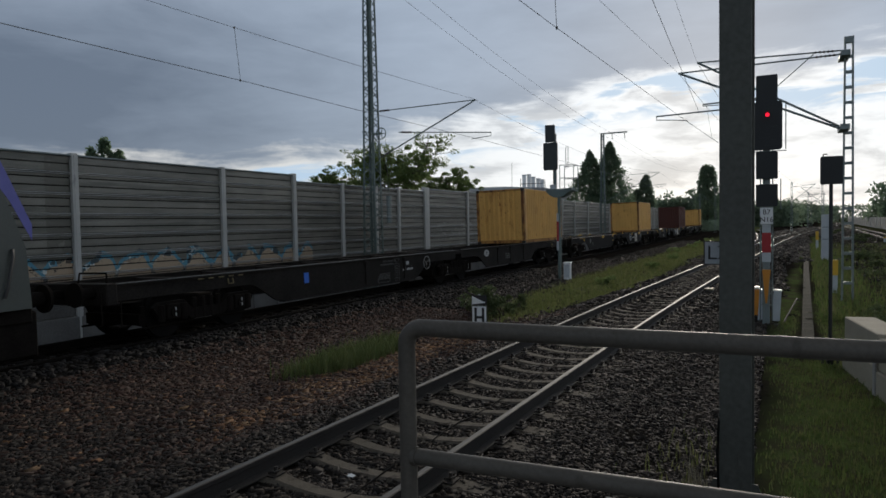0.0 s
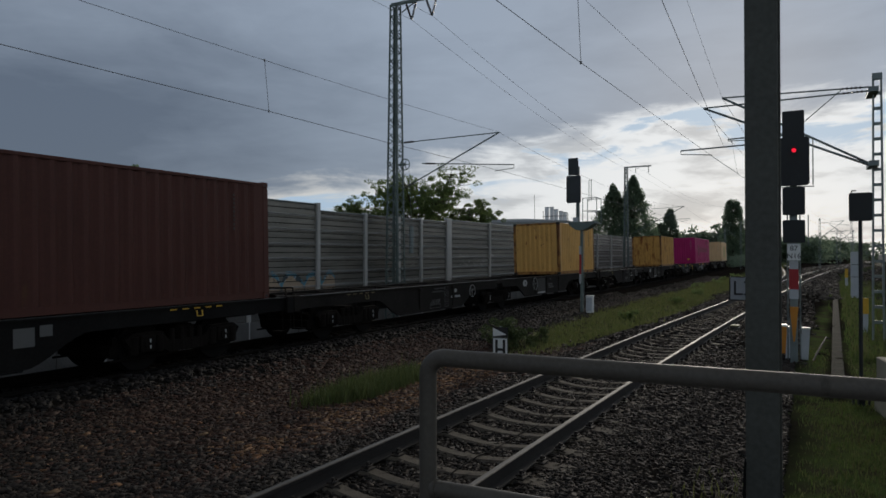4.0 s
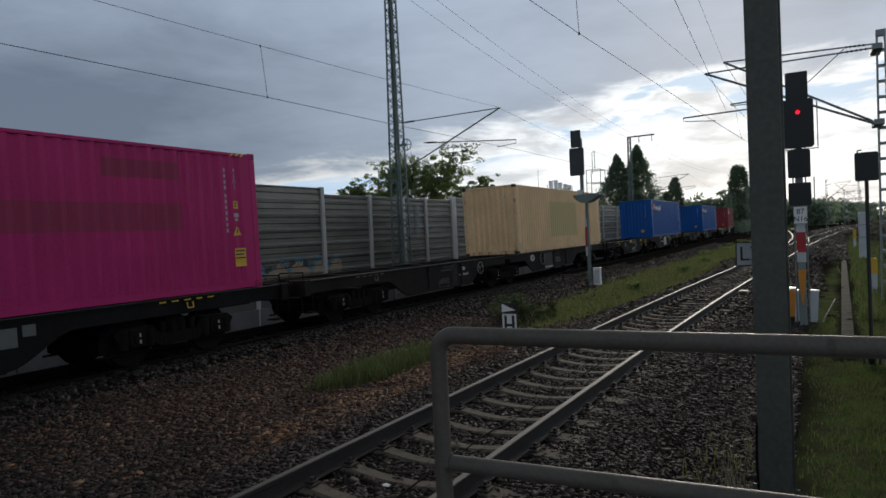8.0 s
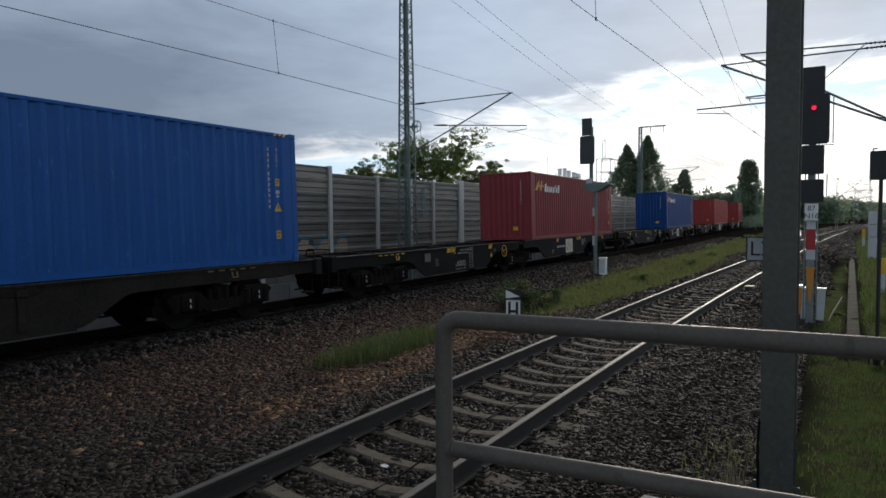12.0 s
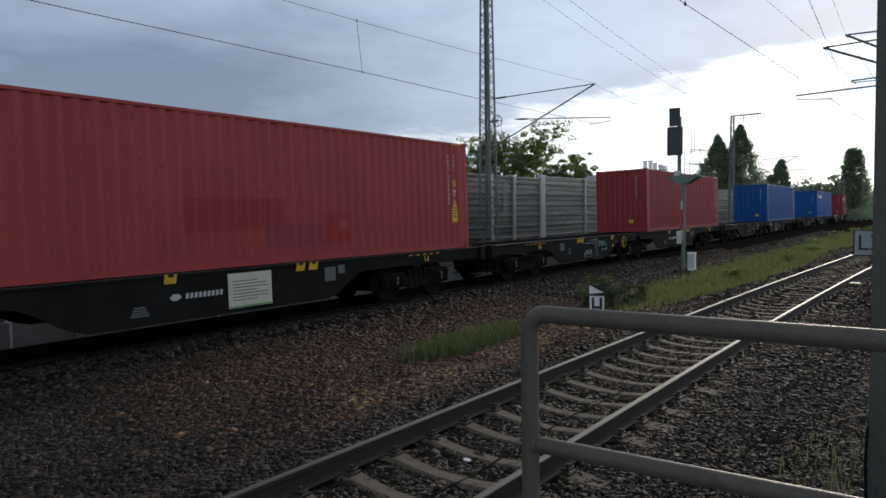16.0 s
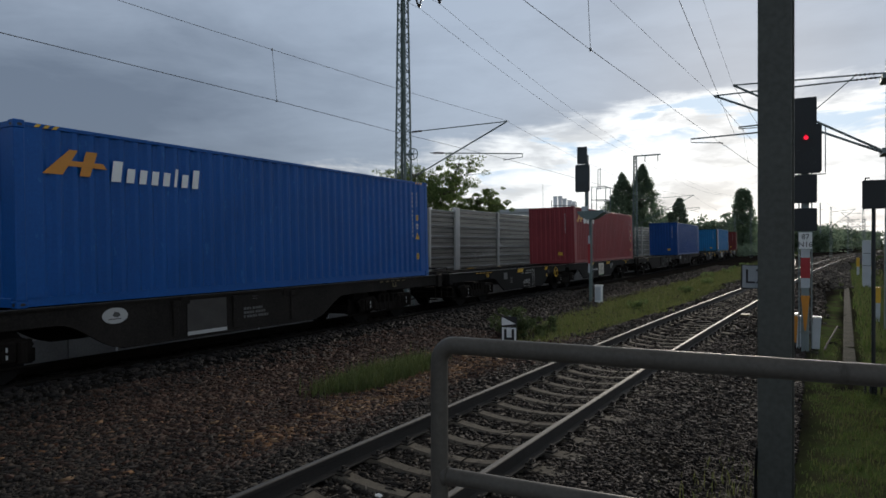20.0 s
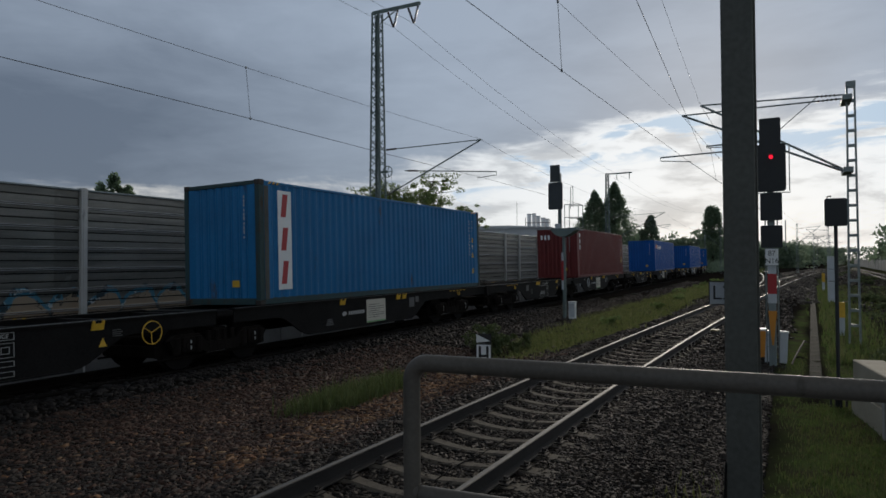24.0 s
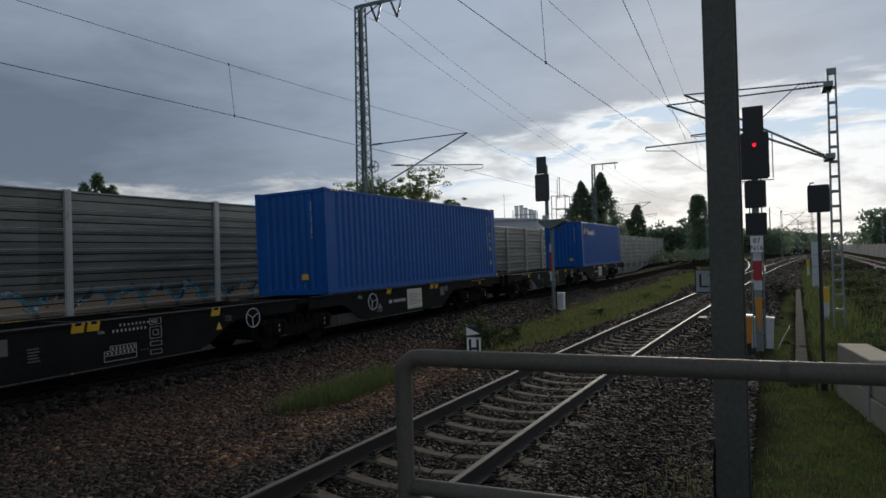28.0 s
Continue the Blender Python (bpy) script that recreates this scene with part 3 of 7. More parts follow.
        for a, b in zip(rings, rings[1:]):
            f += [(a + i, a + (i + 1) % n, b + (i + 1) % n, b + i) for i in range(n)]
        f += [tuple(reversed(range(n))), tuple(range(rings[-1], rings[-1] + n))]
        return self.add(v, f)

    def wheel(self, c, r, thick, spokes, turn, axis="x", n=24):
        """A rim of round bar about c, seen along an axis, with spokes to a set-back hub."""
        c = Vector(c)
        u, w, out = (Vector((0, 1, 0)), Vector((0, 0, 1)), Vector((1, 0, 0))) if axis == "x" else (Vector((1, 0, 0)), Vector((0, 0, 1)), Vector((0, -1, 0)))
        m, v, f = 6, [], []
        for k in range(n):
            d = u * math.cos(2 * math.pi * k / n) + w * math.sin(2 * math.pi * k / n)
            v += [c + d * (r + thick * math.cos(2 * math.pi * j / m)) + out * (thick * math.sin(2 * math.pi * j / m)) for j in range(m)]
            q = (k + 1) % n * m
            f += [(k * m + j, q + j, q + (j + 1) % m, k * m + (j + 1) % m) for j in range(m)]
        self.add(v, f)
        for k in range(spokes):
            a = 2 * math.pi * k / spokes + turn
            self.tube([c - out * 0.02, c + (u * math.cos(a) + w * math.sin(a)) * r], thick * 0.8, 5)
        return self

    def disc(self, c, r, axis, h, n=16):
        a = Vector({"x": (1, 0, 0), "y": (0, 1, 0), "z": (0, 0, 1)}[axis])
        return self.tube([Vector(c) - a * h / 2, Vector(c) + a * h / 2], r, n)

    def mesh(self, name, mat, smooth_=True):
        me = bpy.data.meshes.new(name)
        me.from_pydata(self.v, [], self.f)
        bm = bmesh.new()
        bm.from_mesh(me)
        bmesh.ops.recalc_face_normals(bm, faces=bm.faces)
        bm.to_mesh(me)
        bm.free()
        if smooth_:
            me.polygons.foreach_set("use_smooth", [True] * len(me.polygons))
            me.set_sharp_from_angle(angle=math.radians(35))
        if mat:
            me.materials.append(mat)
        return me


def part(name, b, mat, parent, label="", m=None):
    """Links one part under its thing."""
    ob = new(name, b if isinstance(b, bpy.types.Mesh) else b.mesh(name, mat))
    ob.parent = parent
    if m is not None:
        ob.matrix_basis = m
    if label:
        ob["label"] = label
    return ob


def thing(name, label, category, group="", at=None, kind=""):
    ob = new(name)
    ob.empty_display_size = 0.2
    if at is not None:
        ob.matrix_basis = at
    return tagged(ob, label, category, group, kind)


def solid(name, b, mat, label, category, group="", kind="", at=None):
    ob = new(name, b.mesh(name, mat) if isinstance(b, Build) else b)
    if at is not None:
        ob.matrix_basis = at
    return tagged(ob, label, category, group, kind)


def letters(text, size, depth, mat, name="lettering"):
    """Flat raised letters in the x-z plane, facing -y, centred on the origin."""
    cu = bpy.data.curves.new(name, "FONT")
    cu.body, cu.size, cu.extrude = text, size, depth
    cu.align_x, cu.align_y = "CENTER", "CENTER"
    tmp = bpy.data.objects.new(name, cu)
    scene.collection.objects.link(tmp)
    bpy.context.view_layer.update()
    me = bpy.data.meshes.new_from_object(tmp)
    bpy.data.objects.remove(tmp)
    me.transform(Matrix.Rotation(math.radians(90), 4, "X"))
    me.materials.clear()
    me.materials.append(mat)
    return me


def pieces(name, verts, faces, mat, label, category, kind="stuff"):
    """One object of very many small pieces, from arrays."""
    me = bpy.data.meshes.new(name)
    n, k = faces.shape
    me.vertices.add(len(verts))
    me.vertices.foreach_set("co", np.asarray(verts, np.float32).ravel())
    me.loops.add(n * k)
    me.loops.foreach_set("vertex_index", np.asarray(faces, np.int32).ravel())
    me.polygons.add(n)
    me.polygons.foreach_set("loop_start", np.arange(0, n * k, k, dtype=np.int32))
    me.update(calc_edges=True)
    me.validate()
    me.materials.append(mat)
    return tagged(new(name, me), label, category, "", kind)


# ---------------------------------------------------------------- ground, ballast, grass
rng = np.random.default_rng(7)


def green_at(x, y):
    """How grassy the ground is, 0 to 1."""
    w = noise.noise(Vector((x * 0.35, y * 0.35, 3))) * 1.2 + noise.noise(Vector((x * 1.3, y * 1.3, 8))) * 0.5
    right = smooth(-0.35, 0.25, x - 0.055 * max(y - 20, 0) + 0.25 * w)
    path_x = 0.62 + 0.035 * (y - 16)
    if y > 13:
        right *= smooth(0.12, 0.36, abs(x - path_x) + 0.10 * w) * (1 - 0.62 * smooth(1.0, 2.6, x - path_x + 0.5 * w))
    mid = -6.3 + 0.010 * (y - 20)
    half = 0.5 + 1.1 * smooth(14, 24, y)
    strip = smooth(0.6, -0.5, abs(x - mid) - half + 0.5 * w) * smooth(13, 17, y)
    patch = smooth(1.15, 0.5, math.hypot((x + 7.1) / 0.75, (y - 10.1) / 2.2) + 0.35 * w)
    behind = 1.0 if x < -20 else 0.0
    return max(right, strip, patch, behind)


def make_ground():
    xs = np.unique(np.concatenate([[-2500, -1200, -600, -300, -160, -90, -60, -40, -30], np.arange(-24, -10, 0.5), np.arange(-10, 5, 0.22), np.arange(5, 20, 1.0),
                                   [25, 40, 70, 120, 250, 600, 1200, 2500]]))
    ys = np.unique(np.concatenate([[-2500, -900, -300, -100, -40, -15, -6], np.arange(-3, 16, 0.22), np.arange(16, 45, 0.6), np.arange(45, 130, 2.5), np.arange(130, 330, 12),
                                   [400, 600, 1000, 1700, 2600, 4000]]))
    verts, green = [], []
    for y in ys:
        for x in xs:
            z = ground_z(x, y)
            if abs(x) < 30 and y < 60:
                z += 0.025 * noise.noise(Vector((x * 1.7, y * 1.7, 0)))
            g = green_at(x, y)
            verts.append((x, y, z))
            green.append(g)
    nx = len(xs)
    faces = [(j * nx + i, j * nx + i + 1, (j + 1) * nx + i + 1, (j + 1) * nx + i) for j in range(len(ys) - 1) for i in range(nx - 1)]
    me = bpy.data.meshes.new("ground")
    me.from_pydata(verts, [], faces)
    me.attributes.new("green", "FLOAT", "POINT").data.foreach_set("value", green)
    me.polygons.foreach_set("use_smooth", [True] * len(me.polygons))
    me.materials.append(M["ground"])
    tagged(new("ground", me), "dark gravelly railway ground with patches of grass", "ground", kind="structure")


make_ground()

CHIP = np.array([(x, y, z) for x in (-1, 1) for y in (-1, 1) for z in (-1, 1)]) * 0.72
CHIP_F = np.array([(0, 1, 3), (0, 3, 2), (4, 6, 7), (4, 7, 5), (0, 4, 5), (0, 5, 1), (2, 3, 7), (2, 7, 6), (0, 2, 6), (0, 6, 4), (1, 5, 7), (1, 7, 3)])


def stones(name, count, x0, x1, y0, y1, size, mat, label, keep, tilt=0.9):
    """Broken stones strewn over a stretch of the plan where keep(x, y) holds."""
    got = []
    while len(got) < count:
        x, y = rng.uniform(x0, x1), rng.uniform(y0, y1)
        if rng.random() < keep(x, y):
            got.append((x, y))
    p = np.array(got)
    z = np.array([ground_z(x, y) for x, y in got])
    n = len(p)
    base = np.repeat(CHIP[None], n, 0) * rng.uniform(0.45, 1.35, (n, 8, 3))
    s = size * rng.lognormal(0, 0.28, (n, 1, 1)) * np.array([1.4, 0.85, 0.5])
    base = base * s
    a, b = rng.uniform(0, 6.283, n), rng.normal(0, tilt, n)
    ca, sa, cb, sb = np.cos(a)[:, None], np.sin(a)[:, None], np.cos(b)[:, None], np.sin(b)[:, None]
    x, y, zz = base[..., 0], base[..., 1], base[..., 2]
    y, zz = y * cb - zz * sb, y * sb + zz * cb
    x, y = x * ca - y * sa, x * sa + y * ca
    v = np.stack([x + p[:, :1], y + p[:, 1:], zz + (z + size * 0.15 + rng.normal(0, size * 0.18, n))[:, None]], -1).reshape(-1, 3)
    f = (CHIP_F[None] + 8 * np.arange(n)[:, None, None]).reshape(-1, 3)
    pieces(name, v, f, mat, label, "gravel")


def bare(x, y):
    d = abs(x - near_x(y))
    if abs(d - 0.755) < 0.09:
        return 0.0
    g = green_at(x, y)
    return max(0.02, 1 - 1.1 * g)


def brownish(x, y):
    w = noise.noise(Vector((x * 0.8, y * 0.8, 40))) * 0.9
    return 0.92 * smooth(-4.75, -5.9, x + 0.8 * w - 0.02 * y) * smooth(3.2, 8.0, y + 1.6 * w)


def bare_brown(x, y):
    return bare(x, y) * brownish(x, y)


def bare_grey(x, y):
    return bare(x, y) * (1 - brownish(x, y))


def rusty(x, y):
    """The orange-stained stones, thickest along the grass patch and thinning out round it."""
    w = noise.noise(Vector((x * 0.9, y * 0.9, 21))) * 0.5 + noise.noise(Vector((x * 3.1, y * 3.1, 9))) * 0.3
    near = smooth(1.5, 0.25, math.hypot((x + 6.15 + 0.03 * (y - 10)) / 0.66, (y - 10.4) / 3.4) + w)
    wide = 0.035 * smooth(1.3, 0.4, math.hypot((x + 7.4) / 2.0, (y - 8.5) / 5.0) + w)
    return max(near, wide) * bare(x, y)


# ---------------------------------------------------------------- rails and sleepers
RAIL = [(-0.075, -0.172), (0.075, -0.172), (0.075, -0.160), (0.012, -0.138), (0.009, -0.055), (0.036, -0.038), (0.036, -0.006), (0.027, 0.0), (-0.027, 0.0), (-0.036, -0.006), (-0.036, -0.038), (-0.009, -0.055), (-0.012, -0.138), (-0.075, -0.160)]
HEAD = [(-0.027, 0.0), (0.027, 0.0), (0.023, 0.003), (-0.023, 0.003)]


def make_rail(side, path_at, ys, name, label, top):
    path = []
    for y in ys:
        x, yy, z, a = path_at(y)
        path.append((x + side * 0.7525 * math.cos(a), yy + side * 0.7525 * math.sin(a), z, a))
    rail = solid(name, Build().sweep(RAIL, path), M["bogie"] if top is M["bogie"] else M["rail_side"], label, "rail", "running rails", "structure")
    part("rail_head", Build().sweep(HEAD, path), top, rail, "worn running surface")


def near_at(y):
    return near_x(y), y, NEAR_Z, near_heading(y)


def branch_x(y):
    return near_x(y) - 2.3 * max(0.0, (y - 48) / 37) ** 1.63


def branch_at(y):
    """The branch that leaves the platform track to the side."""
    return branch_x(y), y, NEAR_Z - 0.004, -math.atan(branch_x(y + 0.5) - branch_x(y - 0.5))


def freight_at(s):
    x, y, a = track(s)
    return x, y, 0.0, a


far_ys = list(np.arange(-14, 40, 1.0)) + list(np.arange(40, 330, 6.0))
for side in (-1, 1):
    make_rail(side, near_at, far_ys, "rail", "rusty steel rail with a shiny head beside the platform", M["rail_top"])
    make_rail(side, branch_at, list(np.arange(50, 74, 3.0)) + list(np.arange(74, 150, 5.0)), "rail", "rusty steel rail of a branch curving off the platform track", M["rail_top"])
    # Web and head both near black: the wagons' shade put into colour.
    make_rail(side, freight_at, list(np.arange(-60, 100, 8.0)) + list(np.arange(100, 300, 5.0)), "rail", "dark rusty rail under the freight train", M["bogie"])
    make_rail(side, lambda y: (11.2 + 0.046 * (y - 83), y, -0.12, -0.046), list(np.arange(50, 420, 15.0)), "rail", "rusty steel rail of a track beyond the bushes", M["rail_top"])


def sleeper_mesh():
    """A prestressed concrete sleeper, waisted in the middle."""
    b = Build()
    sec = [(-1.30, 0.14, -0.03), (-1.22, 0.14, -0.016), (-0.66, 0.135, 0.0), (-0.58, 0.110, -0.006), (-0.46, 0.104, -0.026), (-0.30, 0.100, -0.046), (-0.12, 0.098, -0.058), (0.12, 0.098, -0.058), (0.30, 0.100, -0.046), (0.46, 0.104, -0.026), (0.58, 0.110, -0.006), (0.66, 0.135, 0.0), (1.22, 0.14, -0.016), (1.30, 0.14, -0.03)]
    v, f = [], []
    for x, w, z in sec:
        v += [(x, -w, -0.2), (x, -w, z - 0.03), (x, -w + 0.035, z), (x, w - 0.035, z), (x, w, z - 0.03), (x, w, -0.2)]
    for i in range(len(sec) - 1):
        f += [(6 * i + k, 6 * i + k + 1, 6 * i + k + 7, 6 * i + k + 6) for k in range(5)]
    f += [(0, 1, 2, 3, 4, 5), tuple(6 * (len(sec) - 1) + k for k in range(6))]
    return b.add(v, f).mesh("sleeper", M["sleeper"])


def clip_mesh():
    b = Build()
    for s in (-1, 1):
        b.tube([(s * 0.075, -0.05, 0.03), (s * 0.14, -0.05, 0.045), (s * 0.15, 0.0, 0.04), (s * 0.14, 0.05, 0.045), (s * 0.075, 0.05, 0.03)], 0.010, 6)
        b.tube([(s * 0.115, 0, 0.0), (s * 0.115, 0, 0.075)], 0.018, 6)
    b.box(-0.165, 0.165, -0.08, 0.08, 0.0, 0.012)
    return b.mesh("rail_clip", M["rail_side"])


SLEEPER, CLIP = sleeper_mesh(), clip_mesh()


def make_sleepers():
    y = 4.52 - 31 * 0.561
    while y < 150:
        s = tagged(new("sleeper", SLEEPER), "grey concrete sleeper half sunk in ballast", "sleeper", "sleepers of the platform track")
        s.matrix_basis = pose(near_x(y), y, NEAR_Z - 0.172, 0, 0, math.degrees(near_heading(y)))
        if y < 26:
            for side in (-1, 1):
                part("rail_clip", CLIP, None, s, m=pose(side * 0.7525, 0, 0))
        y += 0.561
    b, v = Build(), [tuple(p.co) for p in SLEEPER.vertices]
    f = [tuple(p.vertices) for p in SLEEPER.polygons]
    for k in range(174):
        b.add([(x + XC, y - 14.6 + 0.63 * k, z - 0.172) for x, y, z in v], f)
    # Sleeper colour carries the shade under the train.
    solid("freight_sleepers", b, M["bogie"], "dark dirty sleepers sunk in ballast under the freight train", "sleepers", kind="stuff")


# ---------------------------------------------------------------- noise barrier behind the freight track
def panel_profile(h):
    """Cross-section of one ribbed panel: (out, up), out towards the tracks."""
    return [(0.0, 0.0), (0.060, 0.0), (0.060, 0.285 * h - 0.020), (0.012, 0.285 * h - 0.016), (0.012, 0.285 * h + 0.016), (0.060, 0.285 * h + 0.018),
            (0.060, 0.685 * h - 0.020), (0.012, 0.685 * h - 0.016), (0.012, 0.685 * h + 0.016), (0.066, 0.685 * h + 0.018), (0.070, 0.825 * h), (0.105, 0.845 * h), (0.095, 0.865 * h), (0.055, 0.885 * h), (0.055, 0.905 * h), (0.105, 0.925 * h), (0.095, 0.955 * h), (0.058, h), (0.0, h)]


ROW0, ROW = 0.305, 0.603      # foot of the lowest ribbed panel, and the height of one


def make_barrier():
    wall = thing("noise_barrier", "grey ribbed aluminium noise barrier on a concrete plinth with graffiti", "noise barrier", kind="structure")
    posts = [-34, -28, -22, -16, -10, -5.0, 0.6, 6.42, 12.36, 18.2, 22.28, 25.8, 28.75, 31.04, 34.25, 40.07, 45.95, 48.9, 53.4, 57.8, 62.0, 66.3, 71.8, 77.3, 82.3]
    y = 82.3
    for step in [4.4, 5.2, 4.8] * 5:
        y += step
        posts.append(y)
    posts = [q for q in posts if q < 133.0] + [135.5]
    panels, groove_shades, ribs_, caps, slabs = {}, {}, {}, {}, {}
    rnd = random.Random(12)
    for a, b in zip(posts, posts[1:]):
        top = 4.42 if b <= 22.5 else 4.15
        if b > 34.4:
            top = 4.30
        length = round(b - a - 0.06, 2)
        if length not in panels:
            panels[length] = Build().prism(panel_profile(ROW), 0, length, "y").mesh("panel", M["panel"], False)
            # Dark strips paint shade into the grooves; pale ones highlight the ribs.
            groove_shades[length] = Build().box(0.011, 0.030, 0.004, length - 0.004, 0.285 * ROW - 0.017, 0.285 * ROW + 0.017).box(0.011, 0.030, 0.004, length - 0.004, 0.685 * ROW - 0.017, 0.685 * ROW + 0.017).mesh("joint_strip", M["seam"], False)
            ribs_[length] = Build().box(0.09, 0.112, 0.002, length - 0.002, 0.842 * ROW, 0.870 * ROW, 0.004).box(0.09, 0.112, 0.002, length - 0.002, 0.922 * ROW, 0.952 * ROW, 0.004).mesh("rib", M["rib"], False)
        for k in range(6):
            p = part("panel", panels[length], None, wall, m=pose(BARRIER_X - 0.04, a + 0.03, ROW0 + k * ROW))
            part("joint_strip", groove_shades[length], None, p)
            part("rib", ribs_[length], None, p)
        z = ROW0 + 6 * ROW
        high = round(top - 0.062 - z, 3)
        if (length, high) not in caps:
            # The top panel's groove gets the same painted shade strip.
            caps[length, high] = (Build().prism([(0.0, 0.0), (0.060, 0.0), (0.060, 0.5 * high - 0.018), (0.012, 0.5 * high - 0.016), (0.012, 0.5 * high + 0.016), (0.060, 0.5 * high + 0.018), (0.060, high), (0.0, high)], 0, length, "y").mesh("panel", M["panel"], False),
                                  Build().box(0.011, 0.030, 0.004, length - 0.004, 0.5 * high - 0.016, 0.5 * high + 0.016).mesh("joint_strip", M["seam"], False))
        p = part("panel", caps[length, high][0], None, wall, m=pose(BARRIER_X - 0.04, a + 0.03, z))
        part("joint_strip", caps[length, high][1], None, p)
        part("coping", Build().box(BARRIER_X - 0.06, BARRIER_X + 0.10, a + 0.03, b - 0.03, top - 0.058, top, 0.012), M["galvanised"], wall)
        # concrete plinth: dark upper boards over a row of paler slabs
        for z0, z1, out in ((-0.02, ROW0 - 0.005, 0.09), (-0.36, -0.035, 0.07)):
            part("plinth_board", Build().box(BARRIER_X - 0.08, BARRIER_X + out, a + 0.02, b - 0.02, z0, z1, 0.012), M["plinth_dark"], wall, "dark weathered concrete board")
        n = max(1, round((b - a) / 1.45))
        w = (b - a - 0.04) / n
        for k in range(n):
            key = round(w, 2)
            if key not in slabs:
                slabs[key] = Build().box(-0.08, 0.16, 0.008, key - 0.012, -2.0, -0.375, 0.015).mesh("plinth_slab", M["plinth"])
            part("plinth_slab", slabs[key], None, wall, "pale concrete slab with sprayed marks", m=pose(BARRIER_X + rnd.uniform(-0.012, 0.012), a + 0.02 + k * w, rnd.uniform(-0.015, 0.0), 0, rnd.uniform(-0.5, 0.5), 0))
    for q in posts:
        wide = 0.28 if abs(q - 34.25) < 0.01 else 0.10
        top = 4.46 if q < 22.5 else (4.36 if q > 34 else 4.22)
        b = Build()
        b.box(BARRIER_X - 0.10, BARRIER_X + 0.13, q - wide, q + wide, -2.0, top, 0.012)
        b.box(BARRIER_X + 0.13, BARRIER_X + 0.145, q - wide * 0.4, q + wide * 0.4, -1.9, top - 0.06)
        part("post", b, M["post"], wall, "pale grey steel post")


make_barrier()


# ---------------------------------------------------------------- overhead line
def lattice_mast(name, x, y, z0, z1, w0, w1, label, bays):
    """A lattice mast of four angle legs with zigzag bracing on each face."""
    mast = thing(name, label, "catenary mast", "overhead line masts", pose(x, y, 0))

    def half(z):
        return (w0 + (w1 - w0) * (z - z0) / (z1 - z0)) / 2

    for sx, sy in ((-1, -1), (1, -1), (1, 1), (-1, 1)):
        b = Build()
        for da, db in (((0, 0.10), (0, 0.012)), ((0, 0.012), (0, 0.10))):
            v = []
            for z in (z0, z1):
                h = half(z)
                for dx, dy in ((da[0], db[0]), (da[1], db[0]), (da[1], db[1]), (da[0], db[1])):
                    v.append((sx * (h - dx), sy * (h - dy), z))
            b.add(v, [(0, 1, 2, 3), (4, 5, 6, 7), (0, 1, 5, 4), (1, 2, 6, 5), (2, 3, 7, 6), (3, 0, 4, 7)])
        part("leg", b, M["mast"], mast)
    for face in range(4):
        turn = Matrix.Rotation(face * math.pi / 2, 3, "Z")
        for i in range(bays):
            za, zb = z0 + (z1 - z0) * i / bays, z0 + (z1 - z0) * (i + 1) / bays
            s = 1 if i % 2 else -1
            p, q = Vector((s * half(za) * 0.92, -half(za) + 0.008, za)), Vector((-s * half(zb) * 0.92, -half(zb) + 0.008, zb))
            part("brace", Build().tube([turn @ p, turn @ q], 0.024, 4), M["mast"], mast)
    part("foundation", Build().box(-w0 * 0.75, w0 * 0.75, -w0 * 0.75, w0 * 0.75, z0 - 0.35, z0 + 0.1, 0.03), M["concrete"], mast)
    return mast


def insulator(b, p, q, r=0.055, n=5):
    """A string of sheds between two points."""
    p, q = Vector(p), Vector(q)
    b.tube([p, q], r * 0.45, 8)
    for i in range(n):
        c = p.lerp(q, (i + 0.7) / (n + 0.4))
        d = (q - p).normalized() * 0.02
        b.tube([c - d, c + d], r, 10)
    return b


def cantilever(mast, root_hi, root_lo, tip, reg_root, reg_tip, drop, skin="mast", shed=0.055):
    """Tubes that carry the catenary: top tube, stay, registration tube and steady arm."""
    part("top_tube", Build().tube([root_hi, tip], 0.024, 8), M[skin], mast)
    part("stay_tube", Build().tube([root_lo, tip], 0.034, 8), M[skin], mast)
    part("registration_tube", Build().tube([reg_root, reg_tip], 0.024, 8), M[skin], mast)
    r, t = Vector(reg_tip), Vector(reg_tip) - Vector(reg_root)
    t.normalize()
    foot = r - t * 0.95 + Vector((0, 0, -drop))
    part("steady_arm", Build().tube([r, r + Vector((0, 0, -drop * 0.5)), foot], 0.016, 6), M[skin], mast)
    for a, c in ((root_hi, tip), (root_lo, tip), (reg_root, reg_tip)):
        a, c = Vector(a), Vector(c)
        d = (c - a).normalized()
        part("insulator", insulator(Build(), a + d * 0.15, a + d * 0.75, shed), M["insulator"], mast)


MX, MY = -17.72, 27.2
m1 = lattice_mast("catenary_mast", MX, MY, -1.6, 14.6, 0.78, 0.42, "tall grey-green steel lattice mast behind the freight track", 44)
part("crossarm", Build().box(-0.25, 2.45, -0.07, 0.07, 14.58, 14.72, 0.01).box(-0.25, 2.45, -0.16, -0.10, 14.5, 14.62).tube([(0.2, 0, 14.1), (1.2, 0, 14.6)], 0.03, 6), M["mast"], m1)
for dx in (0.95, 2.1):
    for e in (-0.32, 0.25):
        part("insulator", insulator(Build(), (dx + e, 0, 14.55), (dx, 0, 13.72), 0.06, 8), M["insulator"], m1)
cantilever(m1, (0.35, 0, 7.72), (0.40, 0, 5.42), (5.62, 0, 7.76), (1.55, 0, 6.62), (6.35, 0, 6.24), 0.3)
